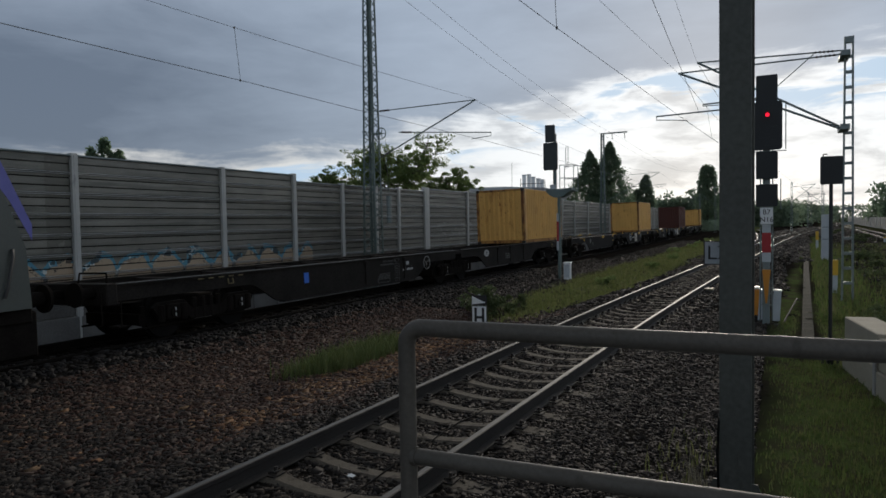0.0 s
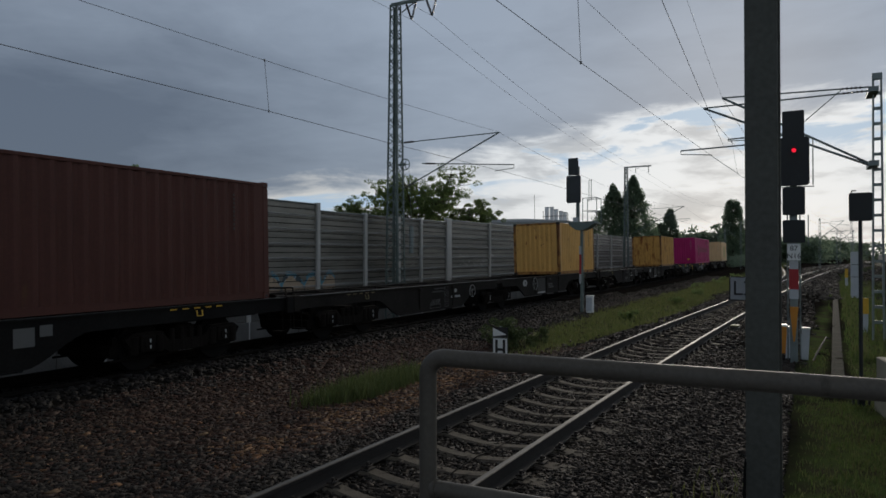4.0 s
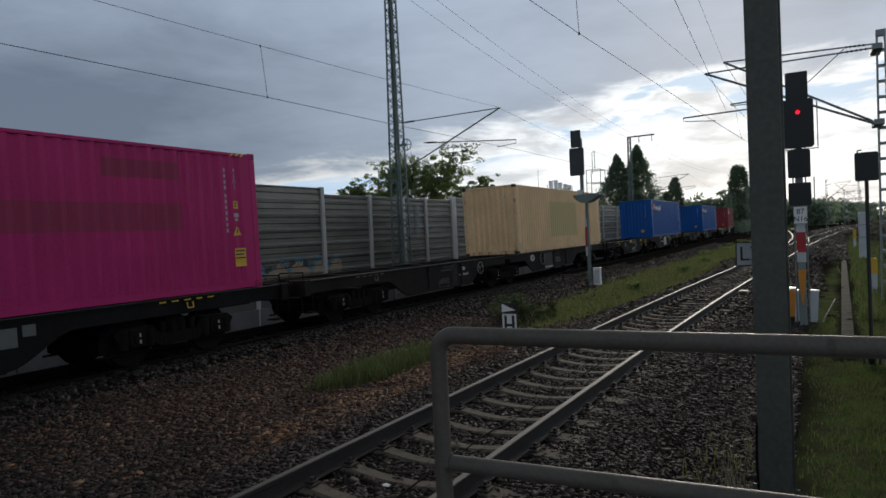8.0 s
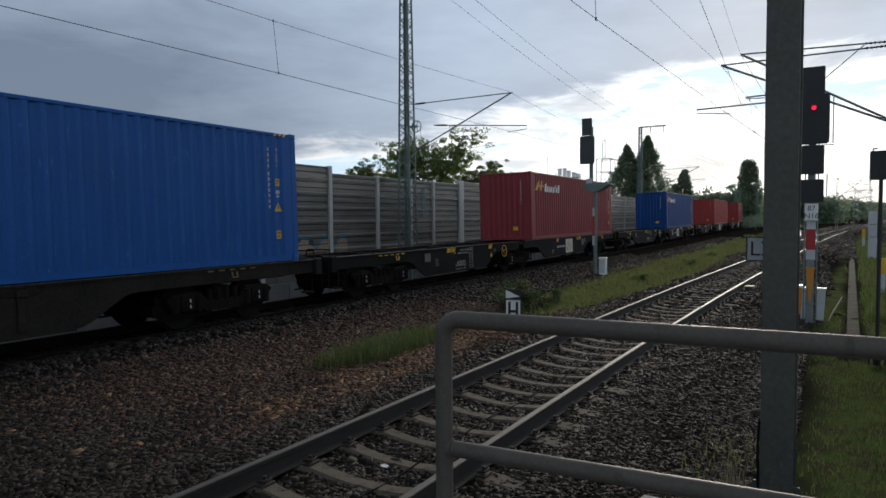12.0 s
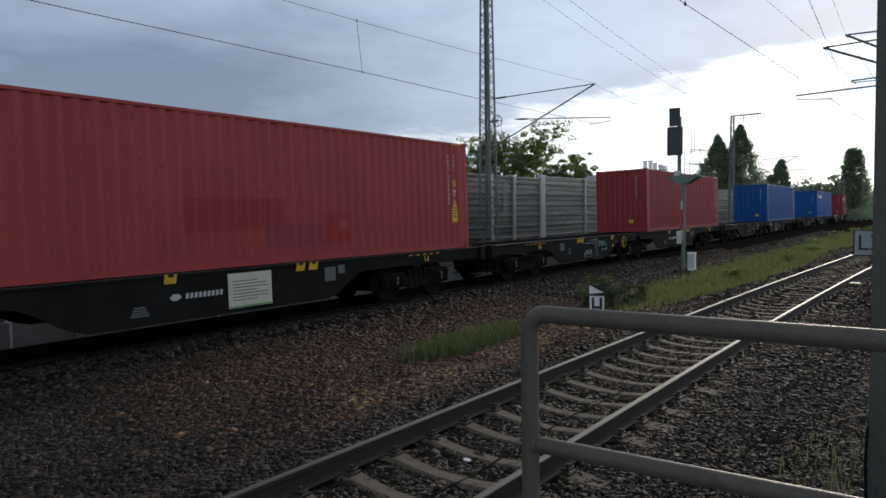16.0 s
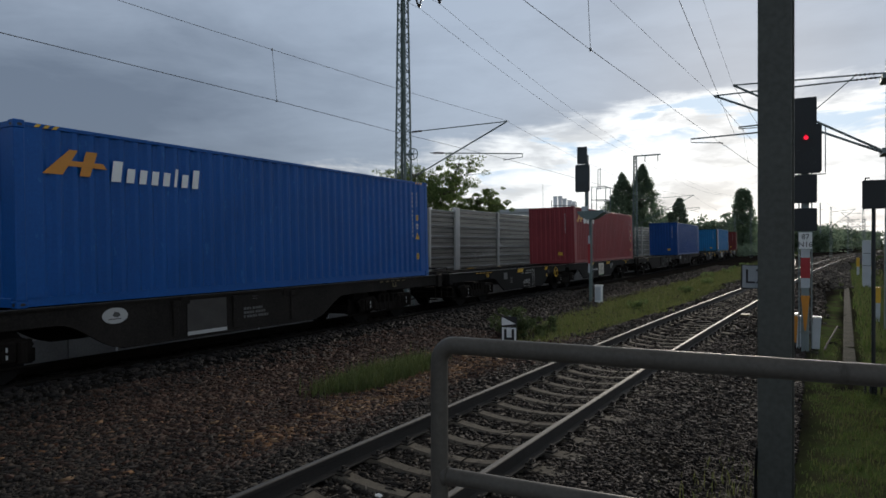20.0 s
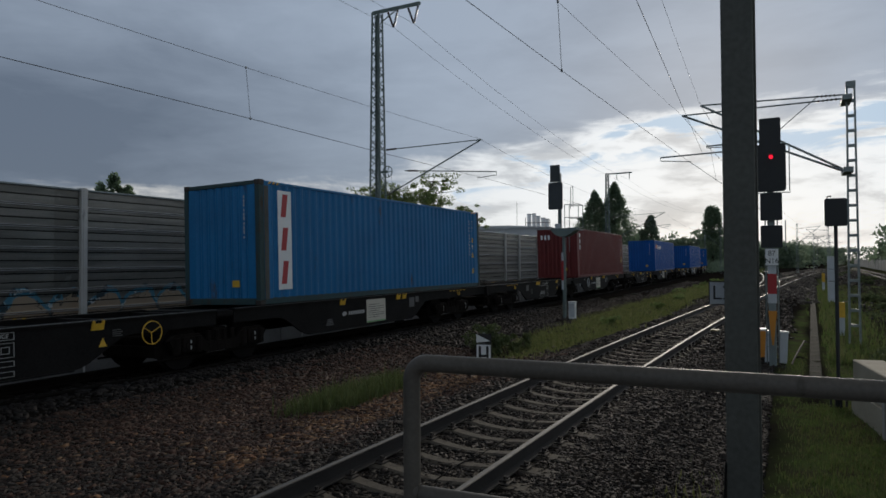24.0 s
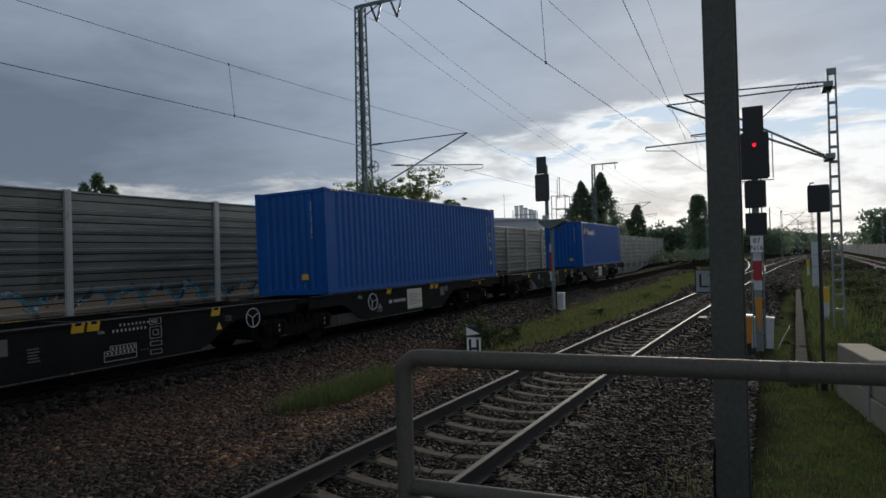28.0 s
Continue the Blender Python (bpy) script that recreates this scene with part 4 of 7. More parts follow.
part("tension_wheel", Build().wheel((0.62, -0.1, 6.62), 0.27, 0.024, 5, 0.0, "y"), M["mast"], m1)
part("bracket", Build().box(0.25, 0.62, -0.14, -0.06, 6.57, 6.67), M["mast"], m1)
part("bracket", Build().box(-0.5, -0.3, -0.05, 0.05, 6.75, 6.82), M["mast"], m1)
part("weight_rope", Build().tube([(1.0, -0.1, 2.3), (1.0, -0.1, 3.6), (0.85, -0.1, 6.5)], 0.008, 4), M["mast"], m1)
disc = Build().disc((0, 0, 0), 0.13, "z", 0.085, 12).mesh("tension_weight", M["galvanised"])
for k in range(12):
    part("tension_weight", disc, None, m1, m=pose(1.0, -0.1, 2.32 + 0.11 * k))

m2 = lattice_mast("catenary_mast", -17.72, 75.3, -1.6, 12.15, 0.62, 0.36, "grey lattice mast further along the freight track", 30)
part("crossarm", Build().box(-0.2, 2.8, -0.06, 0.06, 12.1, 12.24), M["mast"], m2)
for dx in (1.1, 2.5):
    part("insulator", insulator(Build(), (dx, 0, 12.1), (dx, 0, 11.45), 0.06, 6), M["insulator"], m2)
cantilever(m2, (0.3, 0, 7.2), (0.3, 0, 4.4), (6.3, 0, 7.5), (3.1, 0, 5.95), (6.9, 0, 6.15), 0.3)

# ladder mast beside the platform track, with two cantilevers
def ladder_mast(x, y, top, label, heading=0.0):
    mast = thing("catenary_mast", label, "catenary mast", "overhead line masts", pose(x, y, 0, 0, 0, heading))
    for s in (-1, 1):
        part("leg", Build().prism([(s * 0.16, -0.3), (s * 0.16 - s * 0.05, -0.3), (s * 0.12 - s * 0.05, top), (s * 0.12, top)], -0.06, 0.06, "y"), M["galvanised"], mast)
    z = 0.2
    while z < top - 0.2:
        w = 0.145 - 0.045 * z / top
        part("batten_plate", Build().box(-w, w, -0.05, 0.05, z, z + 0.08), M["galvanised"], mast)
        z += 0.44
    part("cap", Build().box(-0.125, 0.125, -0.065, 0.065, top - 0.17, top + 0.02, 0.008), M["galvanised"], mast)
    part("foundation", Build().box(-0.4, 0.4, -0.4, 0.4, -0.7, -0.36, 0.03), M["slab"], mast)
    return mast


m3 = ladder_mast(1.88, 22.5, 7.4, "galvanised ladder-framed mast beside the platform track")
cantilever(m3, (-0.16, -0.25, 6.88), (-0.16, -0.25, 4.72), (-4.66, -0.25, 6.86), (-1.9, -0.25, 5.62), (-5.35, -0.25, 5.55), 0.22, "galvanised", 0.036)
cantilever(m3, (-0.16, 0.35, 7.12), (-0.16, 0.35, 4.86), (-4.16, 0.35, 7.26), (-2.2, 0.35, 5.95), (-4.0, 0.35, 5.9), 0.1, "galvanised", 0.036)
part("stay_tube", Build().tube([(-0.9, -0.25, 6.98), (-2.3, -0.25, 5.75)], 0.014, 6), M["mast"], m3)
for z in (6.8, 4.7):
    part("bracket", Build().box(-0.24, 0.0, -0.5, 0.5, z, z + 0.15), M["galvanised"], m3)

for x, y, side in ((2.1, 113, 2), (6.0, 158, 2), (6.7, 123, 1), (9.6, 170, 1), (9.0, 215, 2), (18.6, 110, 1), (22.0, 165, 1)):
    far = ladder_mast(x, y, 7.6, "distant galvanised mast beside the line")
    s = -1 if side == 1 else 1
    cantilever(far, (0.14 * s, 0, 6.9), (0.14 * s, 0, 4.7), (3.1 * s, 0, 7.2), (1.2 * s, 0, 5.6), (3.6 * s, 0, 5.75), 0.2)
for y in (125, 160):
    x, yy, a = track(y)
    far = ladder_mast(x + 3.4, yy, 8.0, "distant mast on the outside of the bend", math.degrees(a))
    cantilever(far, (-0.14, 0, 7.2), (-0.14, 0, 4.7), (-3.2, 0, 7.5), (-1.2, 0, 5.7), (-3.8, 0, 5.9), 0.2)


def wire(name, points, r, label, droppers=()):
    """A hanging wire with its thin droppers."""
    w = solid(name, Build().tube(points, r, 6), M["wire"], label, "overhead wire", "overhead wires")
    for p, q in droppers:
        part("dropper", Build().tube([p, q], 0.006, 4).disc(q, 0.022, "z", 0.05, 6).disc(p, 0.022, "z", 0.05, 6), M["wire"], w)


def sag(p, q, drop, n=14):
    p, q = Vector(p), Vector(q)
    return [p.lerp(q, k / n) - Vector((0, 0, 4 * drop * (k / n) * (1 - k / n))) for k in range(n + 1)]


# freight track: carrying wire and contact wire, with droppers between
carry = [(-12.0, y, 6.85 + 0.00072 * (y + 8) ** 2) for y in np.linspace(-43, MY, 26)]
contact = [(-11.85, -43, 5.5), (-11.85, 5.5, 5.74), (-11.85, 12.3, 5.83), (-11.85, 18, 5.85), (-11.75, MY, 5.92)]


def along(points, y):
    for p, q in zip(points, points[1:]):
        if p[1] <= y <= q[1]:
            return Vector(p).lerp(Vector(q), (y - p[1]) / (q[1] - p[1]))


wire("carrying_wire", carry, 0.0062, "thin dark carrying wire over the freight track")
wire("contact_wire", contact, 0.0088, "dark contact wire over the freight track", [(along(carry, y), along(contact, y)) for y in (1.0, 12.33)])
carry2 = sag((-12.1, MY, 7.74), (-11.5, 75.3, 7.5), 0.8)
contact2 = [(-11.75, MY, 5.92), (-11.5, 50, 5.85), (-11.6, 75.3, 5.85)]
wire("carrying_wire", carry2, 0.0062, "thin dark carrying wire over the freight track")
wire("contact_wire", contact2, 0.0088, "dark contact wire over the freight track", [(along(carry2, y), along(contact2, y)) for y in (51, 60, 69)])
wire("carrying_wire", sag((-11.5, 75.3, 7.5), (-11.9, 125, 7.5), 0.7), 0.0062, "thin dark carrying wire over the freight track")
wire("contact_wire", [(-11.6, 75.3, 5.85), (-12.6, 125, 5.85)], 0.0088, "dark contact wire over the freight track")
for dx in (0.95, 2.1):
    wire("feeder_line", sag((MX + dx, -30, 14.2), (MX + dx, MY, 13.72), 0.9, 20), 0.0078, "feeder cable hung from the tall lattice mast")
    wire("feeder_line", sag((MX + dx, MY, 13.72), (MX + dx + 0.2, 75.3, 11.45), 0.7), 0.0078, "feeder cable hung from the tall lattice mast")
    wire("feeder_line", sag((MX + dx + 0.2, 75.3, 11.45), (MX + dx + 3, 130, 11.0), 0.9), 0.0078, "feeder cable hung from the far lattice mast")
# platform track
n_contact = [(-4.6, -25, 5.6), (-3.60, 7.05, 5.58), (-3.43, 11.15, 5.58), (-2.55, 22.25, 5.33)]
n_carry = sag((-4.5, -25, 7.2), (-3.48, 11.25, 6.83), 0.3, 14) + sag((-3.48, 11.25, 6.83), (-2.78, 22.25, 6.86), 0.02, 6)[1:]
wire("contact_wire", n_contact, 0.0052, "dark contact wire over the platform track", [(along(n_carry, y), along(n_contact, y)) for y in (1.5, 11.25)])
wire("carrying_wire", n_carry, 0.0036, "thin dark carrying wire over the platform track")
wire("contact_wire", [(-0.2, -25, 5.75), (-1.69, 8.84, 5.75), (-2.24, 22.85, 5.68)], 0.0052, "dark contact wire slanting over the platform track")
wire("carrying_wire", sag((-0.4, -25, 7.6), (-1.84, 12.05, 6.90), 0.2, 14) + sag((-1.84, 12.05, 6.90), (-2.28, 22.85, 7.26), 0.03, 6)[1:], 0.0036, "thin dark wire slanting over the platform track")
f_contact = [(-2.55, 22.25, 5.33), (near_x(62), 62, 5.65), (near_x(113), 113, 5.65)]
f_carry = sag((-2.78, 22.25, 6.86), (near_x(62), 62, 7.0), 0.5) + sag((near_x(62), 62, 7.0), (near_x(113), 113, 7.2), 0.5)[1:]
wire("contact_wire", f_contact, 0.0088, "dark contact wire over the platform track", [(along(f_carry, y), along(f_contact, y)) for y in (28, 38, 48, 56)])
wire("carrying_wire", f_carry, 0.0062, "thin dark carrying wire over the platform track")
wire("carrying_wire", sag((-2.28, 22.85, 7.26), (near_x(70), 70, 6.2), 0.4), 0.0062, "thin dark carrying wire over the platform track")
for y0, y1 in ((113, 165), (165, 230)):
    for dx, z in ((0.0, 7.2), (0.0, 5.65)):
        wire("contact_wire" if z < 6 else "carrying_wire", sag((near_x(y0) + dx, y0, z), (near_x(y1) + dx, y1, z), 0.5 if z > 6 else 0.02), 0.008, "distant overhead wire of the platform track")
for y0, y1 in ((84, 130), (130, 180)):
    for z in (7.2, 5.65):
        wire("contact_wire" if z < 6 else "carrying_wire", sag((near_x(y0) + 15.3, y0, z), (near_x(y1) + 15.3, y1, z), 0.5 if z > 6 else 0.02), 0.008, "distant overhead wire of the track on the far side")


# ---------------------------------------------------------------- signals, signs and column beside the platform track
def hooded_lamp(parent, x, y, z, r, mat, label=""):
    b = Build().disc((x, y - 0.01, z), r, "y", 0.03, 16)
    lens = part("lens", b, mat, parent, label)
    v, f, n = [], [], 12
    for k in range(n + 1):
        a = math.radians(-20 + 220 * k / n)
        for d, rr in ((0.0, r * 1.12), (0.20, r * 1.12)):
            v.append((x + rr * math.cos(a), y - d, z + rr * math.sin(a)))
    f = [(2 * k, 2 * k + 1, 2 * k + 3, 2 * k + 2) for k in range(n)]
    me = Build().add(v, f).mesh("visor", M["black"])
    part("visor", me, None, parent)
    return lens


def back_board(b, x0, x1, z0, z1, y, c=0.05, t=0.05):
    """A signal screen with cut corners."""
    o = [(x0 + c, z0), (x1 - c, z0), (x1, z0 + c), (x1, z1 - c), (x1 - c, z1), (x0 + c, z1), (x0, z1 - c), (x0, z0 + c)]
    return b.prism(o, y, y + t, "y")


def make_main_signal():
    x, y = -0.20, 17.2
    s = thing("railway_signal", "tall black light signal showing red, with striped mast and number plate", "signal", "signals", pose(x, y, 0))
    part("mast_tube", Build().box(-0.08, 0.08, -0.06, 0.06, -0.35, 4.4, 0.01), M["galvanised"], s)
    part("red_band", Build().box(-0.088, 0.098, -0.085, -0.065, 1.38, 1.85), M["red"], s)
    for z0, z1 in ((1.85, 2.04), (1.16, 1.38)):
        part("white_band", Build().box(-0.088, 0.098, -0.085, -0.065, z0, z1), M["grey_white"], s)
    part("wedge_sign", Build().prism([(-0.085, 0.98), (0.095, 0.98), (0.02, 0.18), (-0.015, 0.18)], -0.085, -0.065, "y"), M["orange"], s, "orange wedge-shaped board")
    top = part("upper_screen", back_board(Build(), -0.22, 0.23, 4.86, 5.50, -0.16, 0.02), M["black"], s)
    main = part("main_screen", back_board(Build(), -0.30, 0.33, 3.77, 4.88, -0.19), M["black"], s, "black screen of the main signal")
    part("lower_screen", back_board(Build(), -0.22, 0.24, 3.10, 3.73, -0.16, 0.02), M["black"], s)
    part("lowest_screen", back_board(Build(), -0.22, 0.24, 2.46, 2.98, -0.16, 0.02), M["black"], s)
    part("housing", Build().box(-0.2, 0.2, -0.12, 0.12, 4.9, 5.42, 0.02).box(-0.27, 0.27, -0.14, 0.16, 3.85, 4.8, 0.02).box(-0.2, 0.2, -0.1, 0.12, 3.18, 3.65, 0.02).box(-0.2, 0.2, -0.1, 0.12, 2.52, 2.92, 0.02), M["black"], s)
    hooded_lamp(main, 0.02, -0.20, 4.58, 0.045, M["lamp_red"], "glowing red lamp")
    for dx, z in ((-0.16, 4.35), (0.16, 4.35), (-0.16, 4.05), (0.16, 4.05), (0.0, 3.93)):
        part("lens", Build().disc((dx, -0.195, z), 0.06, "y", 0.02, 16), M["black"], main)
    plate = part("number_plate", Build().box(-0.128, 0.142, -0.19, -0.17, 2.05, 2.43, 0.004), M["white"], s, "white plate lettered 87 N16")
    for text, z in (("87", 2.325), ("N16", 2.15)):
        part("lettering", letters(text, 0.165, 0.002, M["ink"]), None, plate, m=pose(0.007, -0.193, z))
    for p, q in (((-0.38, -0.1, 3.78), (-0.38, -0.1, 4.86)), ((0.40, -0.1, 3.78), (0.40, -0.1, 4.86)), ((-0.40, -0.12, 3.745), (0.42, -0.12, 3.745)), ((0.30, -0.05, 3.1), (0.30, -0.05, 2.4))):
        part("guard_rod", Build().tube([p, q], 0.012, 6), M["galvanised"], s)
    for dx in (-0.13, 0.13):
        part("ladder_rail", Build().tube([(dx, 0.3, -0.3), (dx, 0.3, 4.8)], 0.016, 6), M["galvanised"], s)
    for k in range(16):
        part("rung", Build().tube([(-0.13, 0.3, 0.1 + 0.28 * k), (0.13, 0.3, 0.1 + 0.28 * k)], 0.010, 5), M["galvanised"], s)
    part("footing", Build().box(-0.28, 0.28, -0.28, 0.28, -0.6, -0.31, 0.03), M["trough"], s)


make_main_signal()


def make_far_signal():
    s = thing("railway_signal", "grey light signal with a service platform, beside the freight track", "signal", "signals", pose(-8.36, 27.5, 0))
    part("mast_tube", Build().tube([(0, 0, -0.35), (0, 0, 3.4)], 0.066, 14).box(-0.24, -0.10, -0.06, 0.06, 3.4, 6.0, 0.01), M["mast"], s)
    part("upper_screen", back_board(Build(), -0.55, -0.12, 5.62, 6.36, -0.14, 0.02), M["hazed"], s)
    main = part("main_screen", back_board(Build(), -0.63, 0.0, 4.42, 5.60, -0.16), M["hazed"], s)
    part("housing", Build().box(-0.56, -0.08, -0.1, 0.16, 4.5, 5.5, 0.02).box(-0.48, -0.18, -0.1, 0.14, 5.7, 6.28, 0.02), M["hazed"], s)
    part("platform", Build().prism([(-0.50, 3.58), (0.62, 3.62), (0.62, 3.52), (0.28, 3.30), (0.1, 3.24), (-0.15, 3.24), (-0.36, 3.36), (-0.50, 3.50)], -0.26, 0.36, "y"), M["mast"], s)
    b = Build()
    for px, py in ((0.12, -0.25), (0.72, -0.25), (0.72, 0.45), (0.12, 0.45)):
        b.tube([(px, py, 3.5), (px, py, 4.62)], 0.018, 6)
    for z in (4.05, 4.6):
        b.tube([(0.12, -0.25, z), (0.72, -0.25, z), (0.72, 0.45, z), (0.12, 0.45, z)], 0.016, 6)
    b.tube([(0.12, -0.25, 3.52), (0.72, -0.25, 3.52), (0.72, 0.45, 3.52), (0.12, 0.45, 3.52)], 0.02, 6)
    part("guard_rail", b, M["galvanised"], s)
    part("loop_rail", Build().tube([(0.32, 0, 4.45), (0.32, 0, 5.35), (0.42, 0, 5.42), (0.42, 0, 4.5)], 0.016, 6), M["galvanised"], s)
    part("junction_box", Build().box(-0.35, -0.12, -0.15, 0.05, 3.5, 3.8, 0.01), M["grey_white"], s)
    for z0, z1, mat in ((2.2, 2.55, "grey_white"), (1.35, 2.2, "red"), (0.95, 1.35, "grey_white")):
        part("mast_band", Build().box(-0.085, 0.0, -0.095, -0.078, z0, z1), M[mat], s)
    part("pipe", Build().tube([(0.095, 0.0, -0.2), (0.095, 0.0, 3.3)], 0.011, 6), M["galvanised"], s)
    part("footing", Build().box(-0.30, 0.30, -0.30, 0.30, -0.6, -0.31, 0.03), M["trough"], s)
    c = solid("cable_cabinet", Build().box(-0.14, 0.14, -0.12, 0.12, -0.35, 0.42, 0.015).box(-0.16, 0.16, -0.14, 0.14, 0.40, 0.45, 0.01), M["white"], "small white cable cabinet at the foot of the signal", "cabinet", at=pose(-7.98, 27.4, 0))
    part("door_seam", Build().box(-0.115, 0.115, -0.128, -0.124, -0.2, 0.36), M["grey_white"], c)


make_far_signal()


def make_square_signal():
    s = thing("railway_signal", "small square black signal screen on a thin dark pole", "signal", "signals", pose(0.835, 12.9, 0))
    part("pole", Build().tube([(0, 0, -0.35), (0, 0, 2.75)], 0.030, 12), M["black"], s)
    part("screen", back_board(Build(), -0.165, 0.165, 2.74, 3.21, -0.1, 0.02), M["black"], s)
    part("housing", Build().box(-0.14, 0.14, -0.06, 0.12, 2.78, 3.17, 0.02), M["black"], s)
    part("hook", Build().tube([(-0.12, -0.05, 3.2), (-0.12, -0.05, 3.25), (-0.06, -0.05, 3.25)], 0.012, 5), M["black"], s)
    b = Build()
    for k in range(4):
        b.box(-0.13 + 0.075 * k, -0.10 + 0.075 * k, -0.05, 0.05, -0.35, -0.08)
    b.box(-0.2, 0.2, -0.09, 0.09, -0.10, -0.06, 0.01)
    part("foot", b, M["black"], s)


make_square_signal()


def make_column():
    """Rolled steel column at the platform end, seen on its flange."""
    c = thing("steel_column", "dark grey-green rolled steel column on a gusseted base plate", "column", at=pose(-0.303, 6.39, 0, 0, 0, -3))
    h, d = 0.130, 0.145
    b = Build().box(-h, h, -d, -d + 0.022, -0.4, 12.0, 0.005).box(-h, h, d - 0.022, d, -0.4, 12.0, 0.005).box(-0.008, 0.008, -d + 0.022, d - 0.022, -0.4, 12.0)
    part("shaft", b, M["column"], c)
    for s in (-1, 1):
        part("gusset", Build().prism([(s * h, -0.38), (s * (h + 0.14), -0.38), (s * (h + 0.05), -0.14), (s * h, -0.14)], -d + 0.003, -d + 0.019, "y"), M["column"], c)
    part("base_plate", Build().box(-0.29, 0.29, -0.26, 0.26, -0.42, -0.38, 0.008), M["rail_side"], c)
    part("footing", Build().box(-0.40, 0.40, -0.40, 0.40, -0.8, -0.42, 0.03), M["rail_side"], c)
    part("cable", Build().tube([(-h - 0.006, -d - 0.005, -0.3), (-h - 0.016, -d - 0.005, 0.1), (-h - 0.007, -d - 0.005, 0.36), (-h - 0.002, -d + 0.02, 0.40)], 0.012, 6), M["cable"], c)
    sign = part("sign_plate", Build().box(-0.297, -0.02, d + 0.010, d + 0.017, 1.766, 1.980, 0.002), M["grey_white"], c, "pale square plate lettered LZ with a dark rim")
    rim = Build().box(-0.302, -0.02, d + 0.004, d + 0.011, 1.974, 1.983).box(-0.302, -0.02, d + 0.004, d + 0.011, 1.763, 1.772).box(-0.302, -0.292, d + 0.004, d + 0.011, 1.772, 1.974)
    part("rim", rim, M["ink"], sign)
    part("lettering", letters("LZ", 0.186, 0.002, M["ink"]), None, sign, m=pose(-0.170, d + 0.007, 1.869))


make_column()


def make_h_sign():
    s = thing("stop_board", "white board lettered H under a black arrow plate", "sign", at=pose(-5.763, 13.005, 0.0, 0, 0, 12))
    part("post", Build().tube([(0, 0.03, -0.45), (0, 0.03, 0.63)], 0.026, 8), M["galvanised"], s)
    board = part("board", Build().box(-0.162, 0.162, 0, 0.010, -0.115, 0.378, 0.003), M["white"], s, "white board lettered H")
    part("frame", Build().box(-0.170, -0.157, -0.005, 0.012, -0.12, 0.387).box(0.157, 0.170, -0.005, 0.012, -0.12, 0.387).box(-0.157, 0.157, -0.005, 0.012, 0.374, 0.387), M["ink"], board)
    b = Build().box(-0.110, -0.056, -0.007, 0, -0.08, 0.344).box(0.056, 0.110, -0.007, 0, -0.08, 0.344).box(-0.056, 0.056, -0.007, 0, 0.105, 0.160)
    part("lettering", b, M["ink"], board)
    arrow = part("arrow_plate", Build().box(-0.170, 0.170, 0, 0.010, 0.399, 0.612, 0.003), M["ink"], s)
    part("arrow", Build().prism([(-0.160, 0.416), (-0.160, 0.599), (0.145, 0.455)], -0.006, 0.0, "y"), M["white"], arrow, "white pointing triangle")


make_h_sign()

# pale posts, yellow box and marker by the signal
for dx in (0.01, 0.32):
    p = solid("marker_post", Build().box(-0.085, 0.085, -0.07, 0.07, -0.32, 0.42, 0.008), M["grey_white"], "pale grey steel post with a white cap by the signal", "post", "posts by the signal", at=pose(-0.30 + dx, 17.75, 0, 0, 0 if dx < 0 else 3, 0))
    part("cap", Build().box(-0.095, 0.095, -0.08, 0.08, 0.42, 0.46, 0.006), M["white"], p)
y_box = solid("cable_box", Build().box(-0.22, 0.16, -0.12, 0.12, -0.32, 0.38, 0.01), M["orange"], "orange-yellow trackside cable box with a white lid", "cable box", at=pose(-0.52, 18.6, 0))
part("lid", Build().box(-0.24, 0.18, -0.14, 0.14, 0.38, 0.43, 0.008), M["white"], y_box)
tube = solid("cable_tube", Build().tube([(0.18, 17.4, -0.30), (0.24, 17.9, -0.22), (0.55, 21.5, -0.16), (0.62, 22.0, -0.26)], 0.022, 8), M["bark"], "thin rusty cable duct lying on the ground", "cable duct")
magnet = solid("track_magnet", Build().box(-0.12, 0.12, -0.2, 0.2, -0.30, -0.02, 0.02), M["column"], "trackside magnet with a faded yellow lid beside the rail", "track magnet", at=pose(-1.86, 22.0, 0))
part("lid", Build().box(-0.13, 0.13, -0.21, 0.21, -0.02, 0.02, 0.01), M["old_yellow"], magnet, "faded yellow lid")
switch = thing("signal_mechanism", "dark lever mechanism with pale rods beside the rails", "mechanism", at=pose(-0.75, 21.0, 0))
part("body", Build().box(-0.3, 0.3, -0.25, 0.25, -0.32, 0.02, 0.03), M["black"], switch)
part("rod", Build().tube([(-0.4, 0, -0.05), (-0.1, 0.1, 0.22), (0.1, 0.3, 0.3)], 0.03, 6).tube([(-0.35, -0.2, 0.05), (0.0, 0.0, 0.16)], 0.025, 6), M["grey_white"], switch)
for x, y, h in ((1.72, 25.0, 0.78), (2.92, 60.0, 1.08), (3.9, 62.0, 0.3), (9.3, 75.0, 0.2)):
    p = solid("marker_post", Build().box(-0.09, 0.09, -0.06, 0.06, -0.32, h * 0.35, 0.008), M["grey_white"], "short trackside marker post with a yellow head", "post", "yellow marker posts", at=pose(x, y, 0))
    part("head", Build().box(-0.10, 0.10, -0.07, 0.07, h * 0.35, h, 0.008), M["yellow"], p, "yellow painted head")
cab = solid("cable_cabinet", Build().box(-0.2, 0.2, -0.15, 0.15, -0.3, 2.35, 0.02), M["grey_white"], "tall narrow pale cabinet beside the distant track", "cabinet", at=pose(2.55, 44, 0))
part("seam", Build().box(-0.17, 0.17, -0.156, -0.151, 0.9, 0.93).box(-0.17, 0.17, -0.156, -0.151, 1.6, 1.63), M["column"], cab)

